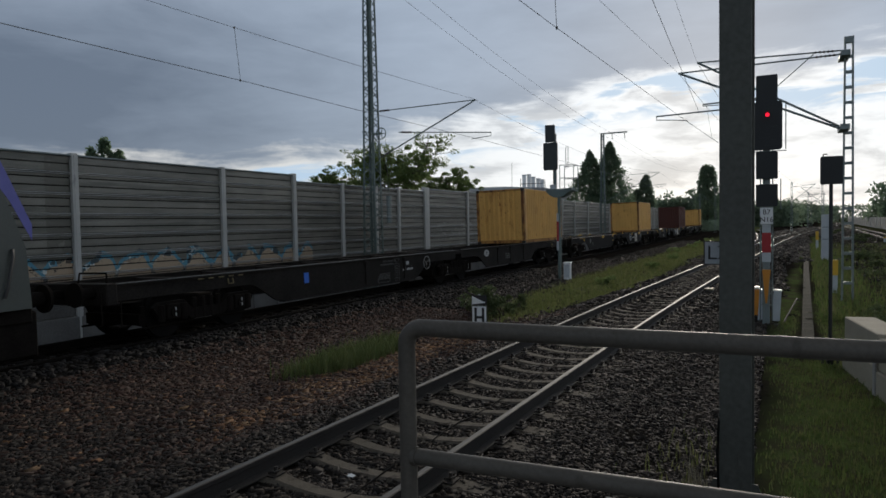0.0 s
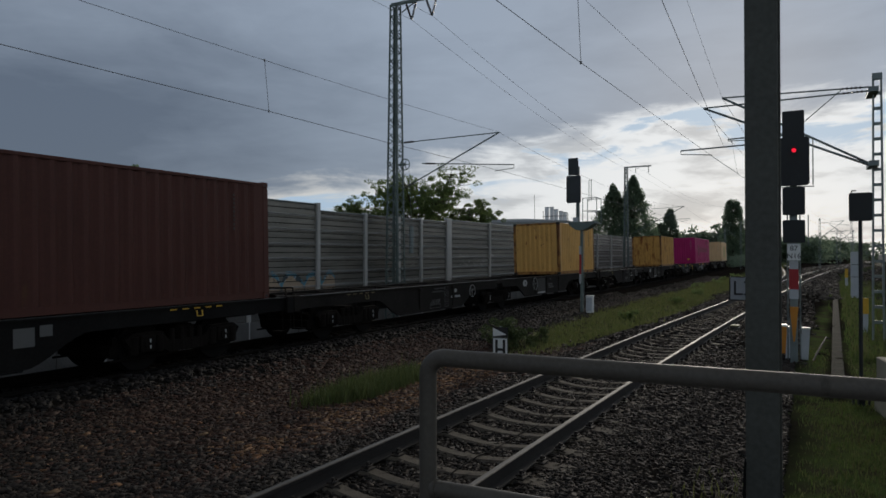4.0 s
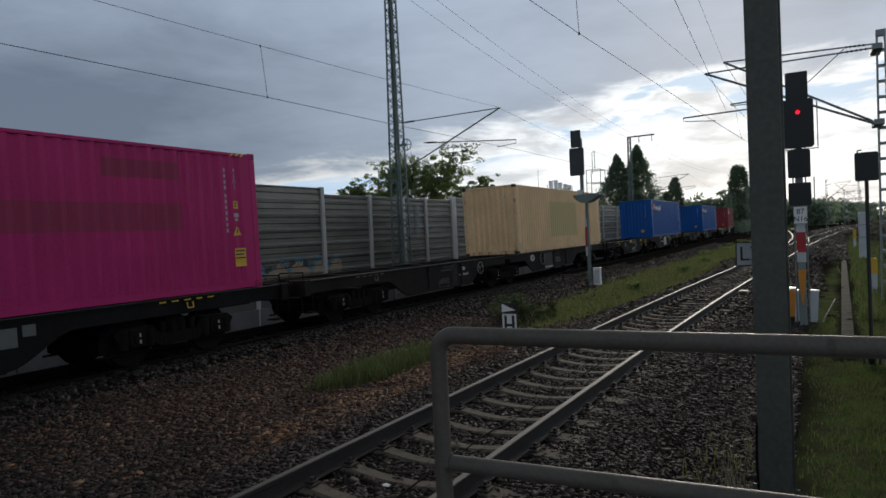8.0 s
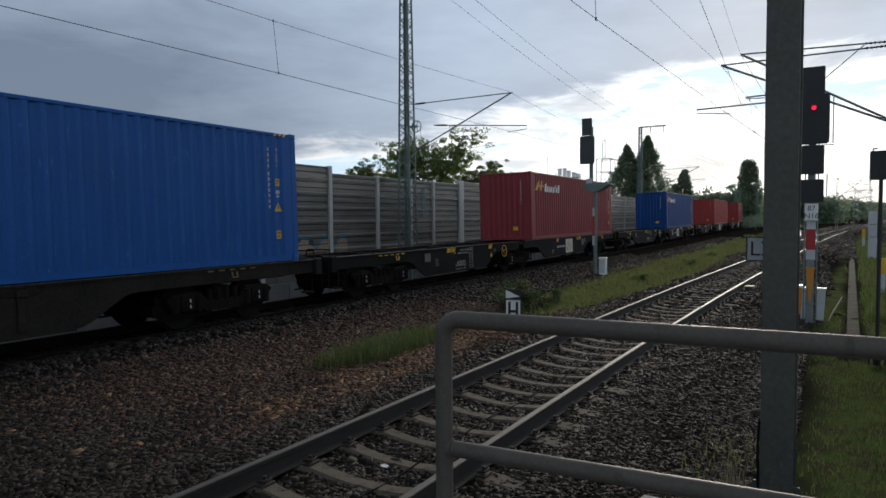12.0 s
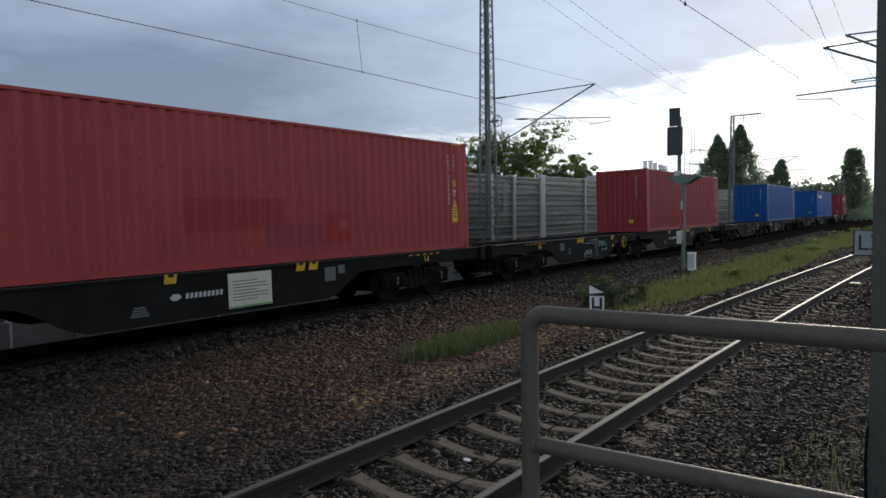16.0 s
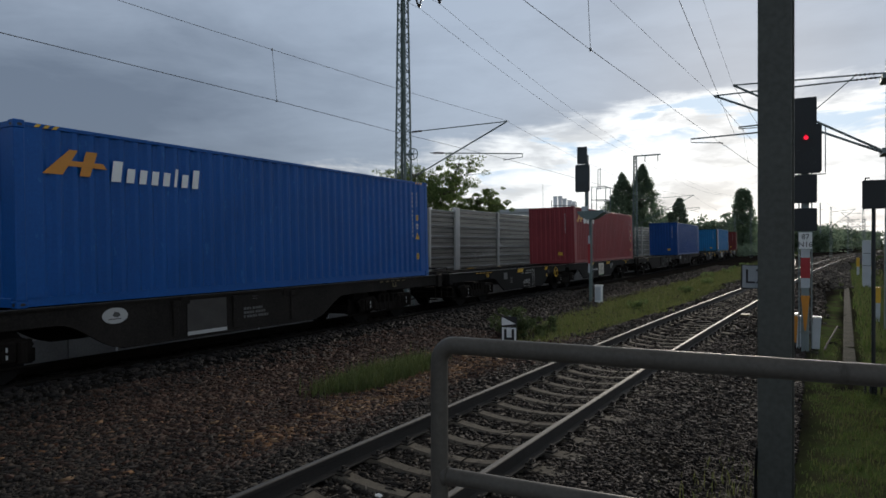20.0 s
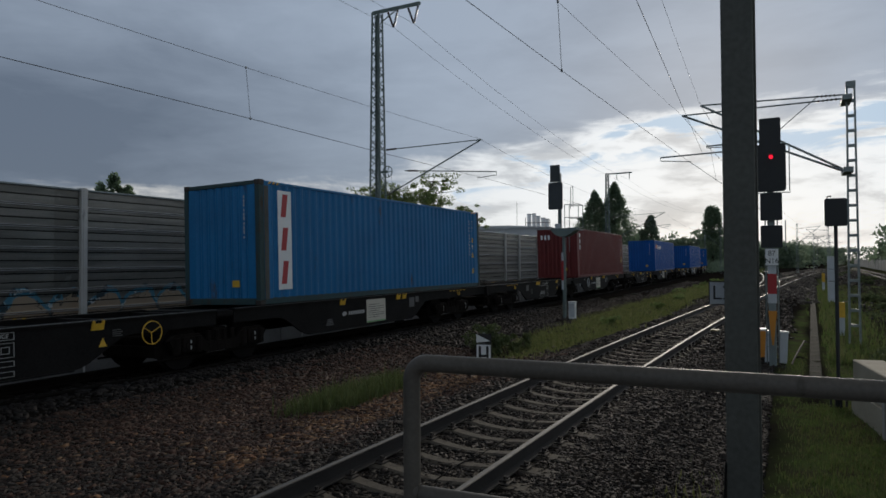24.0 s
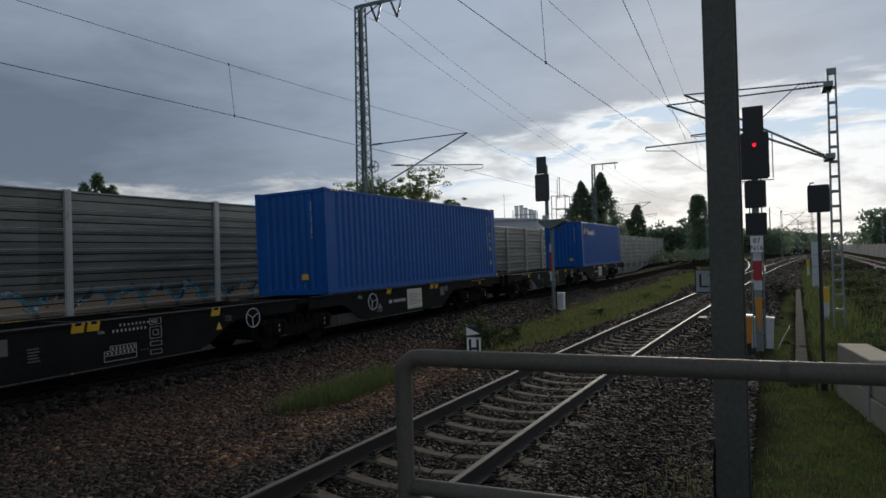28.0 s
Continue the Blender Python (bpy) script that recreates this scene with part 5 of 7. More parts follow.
# concrete retaining blocks
for k in range(6):
    y0 = 12.6 - 1.78 * k
    w = solid("concrete_block_wall", Build().box(0, 0.44, -1.76, 0, 0.08, 0.54, 0.014), M["block"], "pale concrete retaining block with a paler top edge", "concrete block", "retaining blocks", at=pose(1.02 + 0.262 * k, y0, 0, 0, 0, 8.35))
    part("footing", Build().box(-0.03, 0.47, -1.76, 0, -0.5, 0.07, 0.01), M["block"], w)
    part("joint_post", Build().box(-0.045, -0.02, -1.80, -1.70, -0.4, 0.40, 0.004), M["slab"], w)
    if k:
        w.matrix_basis = pose(1.02 + 0.262 * k, y0, -0.05 if k else 0, 0, 0, 8.35)

# cable trough path
for k in range(70):
    y = 13.6 + 0.98 * k
    solid("trough_lid", Build().box(-0.12, 0.12, 0, 0.972, -0.38, -0.309, 0.01), M["trough"], "worn concrete trough lid forming a narrow path", "trough lid", "cable trough lids", at=pose(0.62 + 0.0345 * (y - 16), y, 0.0, 0, 0, -2))

# tubular handrail at the platform end, and the platform it stands on
HX0, HY0, HX1, HY1, HZ = -1.203, 2.078, 3.4, 2.377, 1.8085


def make_handrail():
    h = thing("handrail", "grey painted tubular steel handrail at the platform end", "handrail")
    r = 0.0320
    d = Vector((HX1 - HX0, HY1 - HY0, 0)).normalized()
    c = Vector((HX0, HY0, HZ))
    pts = [c + Vector((0, 0, -1.05)), c + Vector((0, 0, -0.12))]
    for k in range(9):
        a = math.pi / 2 * k / 8
        pts.append(c + Vector((0, 0, -0.065)) + d * (0.065 * (1 - math.cos(a))) + Vector((0, 0, 0.065 * math.sin(a))))
    pts += [c + d * 0.3, c + d * 2.0, Vector((HX1, HY1, HZ - 0.012))]
    part("top_rail", Build().tube(pts, r, 16), M["handrail"], h)
    low = Vector((0, 0, -0.477))
    part("knee_rail", Build().tube([c + low, c + low + d * 2, Vector((HX1, HY1, HZ)) + low], r * 0.92, 14), M["handrail"], h)
    for s in (2.4, 4.5):
        p = c + d * s
        part("post", Build().tube([p + Vector((0, 0, -1.05)), p], r, 14), M["handrail"], h)
    part("weld", Build().tube([c + low - d * 0.002 + d * 0.02, c + low + d * 0.035], r * 1.12, 14), M["handrail"], h)
    for s in (0.0, 2.4, 4.5):
        p = c + d * s
        part("flange", Build().disc((p.x, p.y, HZ - 1.045), 0.07, "z", 0.014, 16), M["galvanised"], h)


make_handrail()
PLAT_Z = HZ - 1.05
solid("platform", Build().box(-1.6, 6.0, -14, 2.62, PLAT_Z - 0.2, PLAT_Z, 0.02).box(-1.5, 5.9, -13.9, 2.5, -0.4, PLAT_Z - 0.2), M["paving"], "grey concrete platform end slab", "platform", kind="structure")
kerb = solid("platform_edge_slab", Build().box(-0.79, 3.0, 2.75, 3.38, PLAT_Z - 0.35, PLAT_Z, 0.02), M["slab"], "pale concrete edging slab below the handrail", "slab")
part("support", Build().box(-0.7, 2.9, 2.8, 3.3, -0.4, PLAT_Z - 0.35), M["slab"], kerb)

solid("paper_scrap", Build().prism([(-0.035, 0.0), (0.02, -0.01), (0.04, 0.025), (0.0, 0.045), (-0.03, 0.03)], 0, 0.006, "z"), M["white"], "crumpled scrap of white paper between the sleepers", "litter", at=pose(-3.48, 4.9, -0.132, 14, 8, 30))


# ---------------------------------------------------------------- freight train
# Every wagon and its load share one origin: rail level, under the rear end of the load.
def belly(y0, y1, d0, d1, deep=0.36, shallow=0.86, top=1.15):
    """Outline of a fish-bellied side beam from y0 to y1, deep between d0 and d1."""
    p = [(y0, top), (y1, top), (y1, shallow)]
    for k in range(9):
        t = k / 8
        p.append((d1 + 1.15 * (1 - t), shallow + (deep - shallow) * (t * t * (3 - 2 * t))))
    for k in range(9):
        t = k / 8
        p.append((d0 - 1.15 * t, deep + (shallow - deep) * (t * t * (3 - 2 * t))))
    p.append((y0, shallow))
    return p


def bogie_meshes():
    frame_ = Build()
    for s in (-1, 1):
        o = [(-1.35, 0.62), (-1.2, 0.72), (-0.6, 0.72), (-0.4, 0.52), (0.4, 0.52), (0.6, 0.72), (1.2, 0.72), (1.35, 0.62), (1.25, 0.44), (0.62, 0.44), (0.42, 0.30), (-0.42, 0.30), (-0.62, 0.44), (-1.25, 0.44)]
        frame_.prism(o, s * 0.98 - 0.06, s * 0.98 + 0.06)
        for y in (-0.33, -0.11, 0.11, 0.33):
            frame_.tube([(s * 1.0, y, 0.30), (s * 1.0, y, 0.74)], 0.055, 8)
    frame_.box(-0.98, 0.98, -0.2, 0.2, 0.50, 0.80, 0.03)
    # brake beams, shoes and spring nests between and beside the wheels
    frame_.box(-0.62, 0.62, -1.15, 1.15, 0.34, 0.66, 0.03)
    for y in (-1.45, -0.36, 0.36, 1.45):
        frame_.box(-0.80, 0.80, y - 0.05, y + 0.05, 0.30, 0.52, 0.01)
    for s in (-1, 1):
        for y in (-1.17, -0.63, 0.63, 1.17):
            frame_.tube([(s * 1.02, y, 0.34), (s * 1.02, y, 0.66)], 0.085, 10)
        for y in (-1.40, -0.40, 0.40, 1.40):
            frame_.box(s * 0.75 - 0.05, s * 0.75 + 0.05, y - 0.05, y + 0.05, 0.28, 0.66)
        frame_.tube([(s * 0.86, -1.55, 0.24), (s * 0.86, 1.55, 0.24)], 0.022, 6)
    wheel = Build().disc((0, 0, 0), 0.46, "x", 0.11, 24).disc((-0.06, 0, 0), 0.495, "x", 0.03, 24).disc((0.05, 0, 0), 0.2, "x", 0.06, 12)
    axle = Build().tube([(-0.95, 0, 0), (0.95, 0, 0)], 0.085, 10)
    box_ = Build().box(-0.09, 0.09, -0.16, 0.16, -0.14, 0.17, 0.02).disc((0.1, 0, 0), 0.10, "x", 0.05, 12)
    dash = Build().box(0.0, 0.004, -0.014, 0.014, -0.03, 0.035)
    return [q.mesh(nm, M[mm]) for q, nm, mm in ((frame_, "bogie", "bogie"), (wheel, "wheel", "tread"), (axle, "axle", "bogie"), (box_, "axle_box", "bogie"), (dash, "chalk_mark", "bar"))]


BOGIE, WHEEL, AXLE, AXLE_BOX, CHALK = bogie_meshes()


def add_bogie(wagon, y):
    g = part("bogie", BOGIE, None, wagon, m=pose(0, y, 0))
    for dy in (-0.9, 0.9):
        part("axle", AXLE, None, g, m=pose(0, dy, 0.46))
        for s in (-1, 1):
            part("wheel", WHEEL, None, g, m=pose(s * 0.75, dy, 0.46, 0, 0, 0 if s > 0 else 180))
            part("axle_box", AXLE_BOX, None, g, m=pose(s * 1.0, dy, 0.50, 0, 0, 0 if s > 0 else 180))
        for z in (0.455, 0.57):
            part("chalk_mark", CHALK, None, g, m=pose(1.13, dy, z))


def flap_mesh(mat):
    b = Build().box(0.0, 0.03, -0.115, 0.115, -0.17, -0.05, 0.006).box(-0.03, 0.03, -0.115, -0.06, -0.05, 0.005, 0.006).box(-0.03, 0.03, 0.06, 0.115, -0.05, 0.005, 0.006)
    return b.mesh("spigot_flap", mat)


SPIGOT = Build().box(-0.05, 0.05, -0.055, 0.055, 0, 0.04, 0.006).box(-0.03, 0.03, -0.035, 0.035, 0.04, 0.10, 0.01).box(-0.02, 0.09, 0.08, 0.24, 0.0, 0.02, 0.004).mesh("locking_spigot", M["yellow"])
FLAP_Y, FLAP_D = flap_mesh(M["yellow"]), flap_mesh(M["wagon_old"])


def wagon_thing(new_type, extra, seed, old_wheel=False):
    """An articulated container wagon: two bellied halves over three bogies; extra lengthens the front half."""
    rnd = random.Random(seed)
    paint = M["wagon"] if new_type else M["wagon_old"]
    label = ("black articulated container wagon with yellow flaps and white handbrake wheel" if seed == 3 else "black articulated container wagon with yellow locking flaps and a white placard") if new_type else ("weathered dark articulated container wagon with a grimy placard" if extra < 1 else "weathered dark articulated container wagon with faded lettering")
    w = thing("container_wagon", label, "freight wagon", "wagons of the freight train")
    fy = -25.1 - extra
    halves = ((-12.95, 0.55, -10.4, -5.3), (fy, -13.45, -20.6 - extra, -16.6))
    for y0, y1, d0, d1 in halves:
        for s in (-1, 1):
            o = belly(y0, y1, d0, d1)
            b = Build().prism(o, s * 1.12 - 0.025, s * 1.12 + 0.025)
            b.box(s * 1.12 - 0.11, s * 1.12 + 0.07, y0, y1, 1.13, 1.165)
            b.box(s * 1.12 - 0.11, s * 1.12 + 0.07, d0, d1, 0.345, 0.37)
            for y in np.arange(d0 + 0.3, d1, 1.7):
                b.box(s * 1.075 - 0.02, s * 1.075 + 0.02, y - 0.05, y + 0.05, 0.37, 1.13)
            part("side_beam", b, paint, w)
        part("centre_beam", Build().box(-0.25, 0.25, y0, y1, 0.75, 1.10, 0.02), paint, w)
        beam = Build().box(-1.1, 1.1, -0.09, 0.09, 0.92, 1.12).mesh("cross_member", paint)
        for y in np.linspace(y0 + 0.3, y1 - 0.3, 8):
            part("cross_member", beam, None, w, m=pose(0, y, 0))
        # This thin strip paints the highlight on the deck's upper flange.
        part("deck_edge_strip", Build().box(1.10, 1.194, y0, y1, 1.166, 1.178), M["deck_edge"], w, "worn bare upper edge")
    for y, d in ((0.55, 1), (fy, -1)):
        part("headstock", Build().box(-1.25, 1.25, min(y, y + 0.22 * d), max(y, y + 0.22 * d), 0.80, 1.20, 0.02), paint, w)
        for s in (-1, 1):
            b = Build().tube([(s * 0.875, y + 0.2 * d, 1.03), (s * 0.875, y + 0.52 * d, 1.03)], 0.11, 12).disc((s * 0.875, y + 0.55 * d, 1.03), 0.22, "y", 0.05, 16)
            part("buffer", b, M["bogie"], w)
        part("coupling_hook", Build().box(-0.06, 0.06, min(y + 0.2 * d, y + 0.62 * d), max(y + 0.2 * d, y + 0.62 * d), 0.92, 1.08, 0.02), M["bogie"], w)
        hoop = Build().tube([(1.1, y + 0.1 * d, 1.2), (1.1, y + 0.1 * d, 1.38), (0.35, y + 0.1 * d, 1.38), (0.3, y + 0.1 * d, 1.2)], 0.018, 6)
        hoop.tube([(1.12, y + 0.28 * d, 0.45), (1.18, y + 0.28 * d, 0.45), (1.18, y + 0.28 * d, 1.05)], 0.014, 6)
        part("shunter_handle", hoop, M["bogie"], w)
        step = Build().box(0.95, 1.22, y - 0.22 * d if d > 0 else y, y if d > 0 else y + 0.22, 0.38, 0.41)
        step.tube([(1.18, y - 0.1 * d, 0.4), (1.18, y - 0.1 * d, 0.85)], 0.014, 5)
        part("foot_step", step, M["bogie"], w)
    for y in (-2.1, -13.2, -22.85 - extra):
        add_bogie(w, y)
    part("joint_cover", Build().box(-1.15, 1.15, -13.44, -12.96, 1.02, 1.14, 0.02), paint, w)
    flap = FLAP_Y if new_type else FLAP_D
    spots = [-9.0, -6.1, -5.75] + [-16.15, -18.98, -19.27] if new_type else [-9.1, -6.3, -5.95, -17.2, -19.4]
    for y in spots:
        part("spigot_flap", flap, None, w, m=pose(1.175, y, 1.17, 0, 14, rnd.uniform(-2, 2)))
        part("spigot_flap", flap, None, w, m=pose(-1.175, y, 1.17, 0, 14, 180))
    if not new_type:
        # upright brackets under the spigots
        for y in (-9.32, -7.85, -6.12, -17.2, -19.4):
            b = Build().box(1.145, 1.215, y - 0.085, y + 0.085, 0.98, 1.10, 0.012).box(1.145, 1.185, y - 0.06, y + 0.06, 0.44, 0.98, 0.01)
            part("bracket", b, paint, w)
    if 1.2 < extra < 1.5:
        # flaps, bolts and a folded yellow frame over the rear buffers
        for y in (-0.45, 0.36):
            part("spigot_flap", FLAP_Y, None, w, m=pose(1.185, y, 1.17, 0, 14, 2))
        part("locking_spigot", SPIGOT, None, w, m=pose(1.12, -0.1, 1.166))
        b = Build()
        for k, (dz, e) in enumerate(((1.22, 0.0), (1.36, 0.06))):
            b.tube([(1.10, 0.10 + e, dz), (1.10, 0.22 + e, dz + 0.17), (1.08, 0.58 - e, dz + 0.15), (1.08, 0.66 - e, dz), (1.10, 0.10 + e, dz)], 0.016, 6)
        b.tube([(1.10, 0.12, 1.19), (1.10, 0.12, 1.3)], 0.016, 6).tube([(1.08, 0.64, 1.19), (1.08, 0.64, 1.3)], 0.016, 6)
        part("folding_frame", b, M["yellow"], w, "folded yellow tubular frame")
        part("buffer_step", Build().box(0.95, 1.2, 0.3, 0.9, 0.34, 0.37).tube([(1.18, 0.55, 0.36), (1.18, 0.55, 0.85)], 0.02, 6), M["grey_iron"], w)
    if new_type and seed == 2:
        # raised locking spigots on the bare front half
        for s, ys in ((1, (-12.5, -15.15, -15.7)), (-1, (-13.75, -16.3, -16.75))):
            for y in ys:
                part("locking_spigot", SPIGOT, None, w, m=pose(s * 1.12, y, 1.166, 0, 0, 0 if s > 0 else 180))
    if new_type and seed not in (1, 3) and extra != 0.5:
        # second handbrake wheel, on the rear half
        part("brake_wheel", Build().wheel((1.24, -10.05, 0.84), 0.24, 0.015, 3, 0.25), M["grey_white"], w, "white-rimmed handbrake wheel")
        b = Build()
        for k in range(3):
            b.box(1.15, 1.156, -9.62, -9.40 - 0.04 * k, 0.62 + 0.05 * k, 0.635 + 0.05 * k)
        b.box(1.15, 1.156, -10.75, -10.45, 0.96, 0.965).box(1.15, 1.156, -10.75, -10.45, 1.06, 1.065).box(1.15, 1.156, -10.70, -10.52, 0.99, 1.03)
        tagged(part("lettering_bar", b, M["bar"], w), kind="stuff")
    # striped grab bars over the end bogies
    dash = Build().box(1.17, 1.19, 0, 0.14, 1.095, 1.12, 0.003).mesh("warning_dash", M["yellow"] if new_type else M["old_yellow"])
    for y in (-2.6, -23.2 - extra):
        for k in range(5):
            part("warning_dash", dash, None, w, m=pose(0, y + 0.28 * k, 0))
    hook = Build()
    for y in (-2.0, -22.4 - extra):
        hook.tube([(1.2, y, 1.06), (1.22, y, 0.95), (1.22, y + 0.13, 0.95), (1.2, y + 0.13, 1.06)], 0.016, 5)
    part("tie_hook", hook, M["yellow"] if new_type else M["old_yellow"], w)
    # handbrake wheel on the front half
    part("brake_wheel", Build().wheel((1.26, -15.12 if new_type else -15.9, 0.86), 0.215, 0.011, 3, 0.5), (M["grey_white"], M["yellow"], M["bogie"], M["yellow"])[seed] if new_type else M["grey_iron"], w, "spoked handbrake wheel")
    # placards and lettering bars
    if new_type:
        if seed != 3:
            p = part("placard", Build().box(1.155, 1.165, -7.85, -6.85, 0.42, 1.08, 0.003), M["placard"], w, "cream-white placard with small print")
            b = Build()
            for k in range(7):
                b.box(1.165, 1.168, -7.75, -7.75 + (0.8 if k % 3 else 0.55), 0.56 + 0.06 * k, 0.575 + 0.06 * k)
            part("print_bar", b, M["grime_ink"], p)
            part("green_edge", Build().box(1.165, 1.168, -7.83, -6.87, 0.43, 0.455), plain_green, p)
        else:
            part("brake_wheel", Build().wheel((1.24, -7.37, 0.82), 0.25, 0.015, 3, 0.55), M["grey_white"], w, "white-rimmed handbrake wheel")
            p = part("label_panel", Build().box(1.155, 1.162, -7.36, -6.98, 0.45, 0.57), M["bar"], w, "small white label")
            part("print_bar", Build().box(1.162, 1.164, -7.32, -7.03, 0.50, 0.52), M["grime_ink"], p)
            part("label_panel", Build().box(1.155, 1.162, -6.55, -6.33, 0.50, 0.72), M["dim_bar"], w, "faded grey label")
        b = Build()
        for k in range(9):
            b.prism([(-8.72 + 0.086 * k, 0.715), (-8.665 + 0.086 * k, 0.715), (-8.652 + 0.086 * k, 0.81), (-8.705 + 0.086 * k, 0.81)], 1.155, 1.160)
        tagged(part("name_bar", b, M["bar"], w), kind="stuff")
        part("data_plate", Build().box(1.15, 1.157, -5.42, -5.10, 0.72, 1.02), M["dim_bar"], w, "faded grey data plate")
        part("data_plate", Build().box(1.15, 1.157, -5.02, -4.82, 0.86, 1.04), M["dim_bar"], w, "faded grey data plate")
        b = Build()
        for k in range(4):
            b.box(1.15, 1.156, -9.72 + 0.02 * k, -9.40 - 0.02 * k, 0.50 + 0.045 * k, 0.53 + 0.045 * k)
        part("small_print", b, M["dim_bar"], w)
        part("emblem", Build().prism([(-9.02, 0.76), (-8.95, 0.82), (-8.84, 0.81), (-8.80, 0.75), (-8.88, 0.70), (-8.98, 0.705)], 1.155, 1.160), M["bar"], w, "small white emblem")
    else:
        if extra < 1:
            p = part("placard", Build().box(1.155, 1.165, -9.05, -8.08, 0.44, 1.08, 0.003), M["old_placard"], w, "grimy brown placard with a white lower edge")
            part("white_edge", Build().box(1.165, 1.170, -9.05, -8.08, 0.40, 0.47), M["bar"], p)
        o = [(-10.55 + 0.24 * math.cos(2 * math.pi * k / 20), 0.93 + 0.14 * math.sin(2 * math.pi * k / 20)) for k in range(20)]
        if old_wheel:
            part("brake_wheel", Build().wheel((1.24, -9.53, 0.86), 0.27, 0.013, 3, 0.1), M["grey_iron"], w, "thin grey spoked handbrake wheel")
        oval = part("oval_plate", Build().prism(o, 1.155, 1.165), M["old_bar"], w, "pale oval plate")
        part("emblem", Build().prism([(-10.60, 0.94), (-10.56, 1.0), (-10.48, 0.98), (-10.45, 0.93), (-10.50, 0.90), (-10.57, 0.91)], 1.165, 1.167).box(1.165, 1.167, -10.68, -10.44, 0.865, 0.88), M["grime_ink"], oval)
        b, ly = Build(), -7.6 if extra < 1 else -8.45
        for k in range(3):
            for j in range(9 - k):
                b.box(1.155, 1.160, ly + 0.083 * j, ly + 0.083 * j + (0.062 if (j + k) % 4 else 0.035), 0.60 + 0.085 * k, 0.65 + 0.085 * k)
        b.box(1.155, 1.160, ly + 0.25, ly + 0.38, 0.99, 1.0).box(1.155, 1.160, ly + 0.25, ly + 0.38, 1.04, 1.05)
        tagged(part("lettering_bar", b, M["dim_bar"], w), kind="stuff")
    # inscriptions on the front half
    ink = M["faint_bar"] if new_type else M["dim_bar"]
    b = Build()
    for k in range(9):
        b.box(1.15, 1.156, -18.60 + 0.085 * k, -18.567 + 0.085 * k, 0.925, 0.975)
        b.box(1.15, 1.156, -18.45 + 0.085 * k, -18.42 + 0.085 * k, 1.025, 1.07)
    if seed != 2:
        tagged(part("lettering_bar", b, ink, w), kind="stuff")
    b = Build()
    for y0, y1, z0, z1 in ((-18.78, -18.11, 0.42, 0.425), (-18.78, -18.11, 0.52, 0.525), (-18.78, -18.11, 0.60, 0.605), (-18.78, -18.77, 0.42, 0.60), (-18.12, -18.11, 0.42, 0.68), (-18.66, -18.11, 0.68, 0.685), (-18.66, -18.65, 0.6, 0.68)):
        b.box(1.15, 1.156, y0, y1, z0 - 0.003, z1 + 0.003)
    for k in range(7):
        b.box(1.15, 1.155, -18.62 + 0.075 * k, -18.59 + 0.075 * k, 0.62, 0.66)
        b.box(1.15, 1.155, -18.73 + 0.085 * k, -18.69 + 0.085 * k, 0.545, 0.58)
    if seed != 2:
        part("load_grid", b, ink, w)
    b = Build()
    for z, h in ((0.99, 0.11), (0.72, 0.22), (0.58, 0.08), (0.42, 0.08)):
        for e in (0, 1):
            b.box(1.15, 1.156, -17.81, -17.54, z + e * h - 0.004, z + e * h + 0.004)
            b.box(1.15, 1.156, -17.81 + e * 0.26, -17.80 + e * 0.26, z, z + h)
    b.box(1.15, 1.156, -17.74, -17.61, 0.775, 0.785).box(1.15, 1.156, -17.74, -17.61, 0.875, 0.885).box(1.15, 1.156, -17.74, -17.73, 0.785, 0.875).box(1.15, 1.156, -17.62, -17.61, 0.785, 0.875)
    if seed != 2:
        part("inspection_mark", b, ink, w)
    if new_type:
        part("warning_triangle", Build().prism([(-16.13, 0.70), (-15.97, 0.70), (-16.05, 0.86)], 1.15, 1.156), M["yellow"], w)
        part("label_panel", Build().box(1.15, 1.156, -20.75 - extra, -20.42 - extra, 0.78, 1.04), M["dim_bar"], w)
        for text, y, z, size in () if seed == 2 else (("TEN", -18.83, 0.955, 0.075), ("GE", -17.675, 1.045, 0.09)):
            part("lettering", letters(text, size, 0.002, M["bar"]), None, w, m=pose(1.153, y, z, 0, 0, 90))
        b = Build()
        for k in range(4):
            b.box(1.15, 1.156, -15.86, -15.66 - 0.03 * (k % 2), 0.86 + 0.035 * k, 0.872 + 0.035 * k)
        for k in range(5):
            b.box(1.15, 1.156, -20.12 - extra, -19.92 - extra - 0.02 * (k % 3), 0.62 + 0.05 * k, 0.64 + 0.05 * k)
        for k in range(3):
            b.box(1.15, 1.156, -18.02 + 0.07 * k, -18.0 + 0.07 * k, 0.53, 0.55)
        part("small_print", b, M["dim_bar"], w)
    else:
        b = Build()
        for k in range(8):
            b.box(1.15, 1.156, -17.32 + 0.083 * k, -17.26 + 0.083 * k, 0.69, 0.75 + 0.02 * (k % 3 == 1))
        part("name_bar", b, M["old_bar"], w)
        part("emblem", Build().prism([(-17.14, 0.93), (-17.06, 1.0), (-16.95, 0.98), (-16.90, 0.91), (-16.97, 0.86), (-17.08, 0.87)], 1.15, 1.156), M["old_bar"], w, "small white emblem")
        if extra > 2:
            part("blue_label", Build().box(1.15, 1.158, -19.8 - extra, -19.62 - extra, 0.72, 0.98), plain_blue, w, "small blue label")
    return w


plain_green = plain("green_edge_paint", (0.05, 0.30, 0.06), 0.6)
plain_blue = plain("blue_label_paint", (0.02, 0.13, 0.55), 0.5)
FLOOR = 1.185


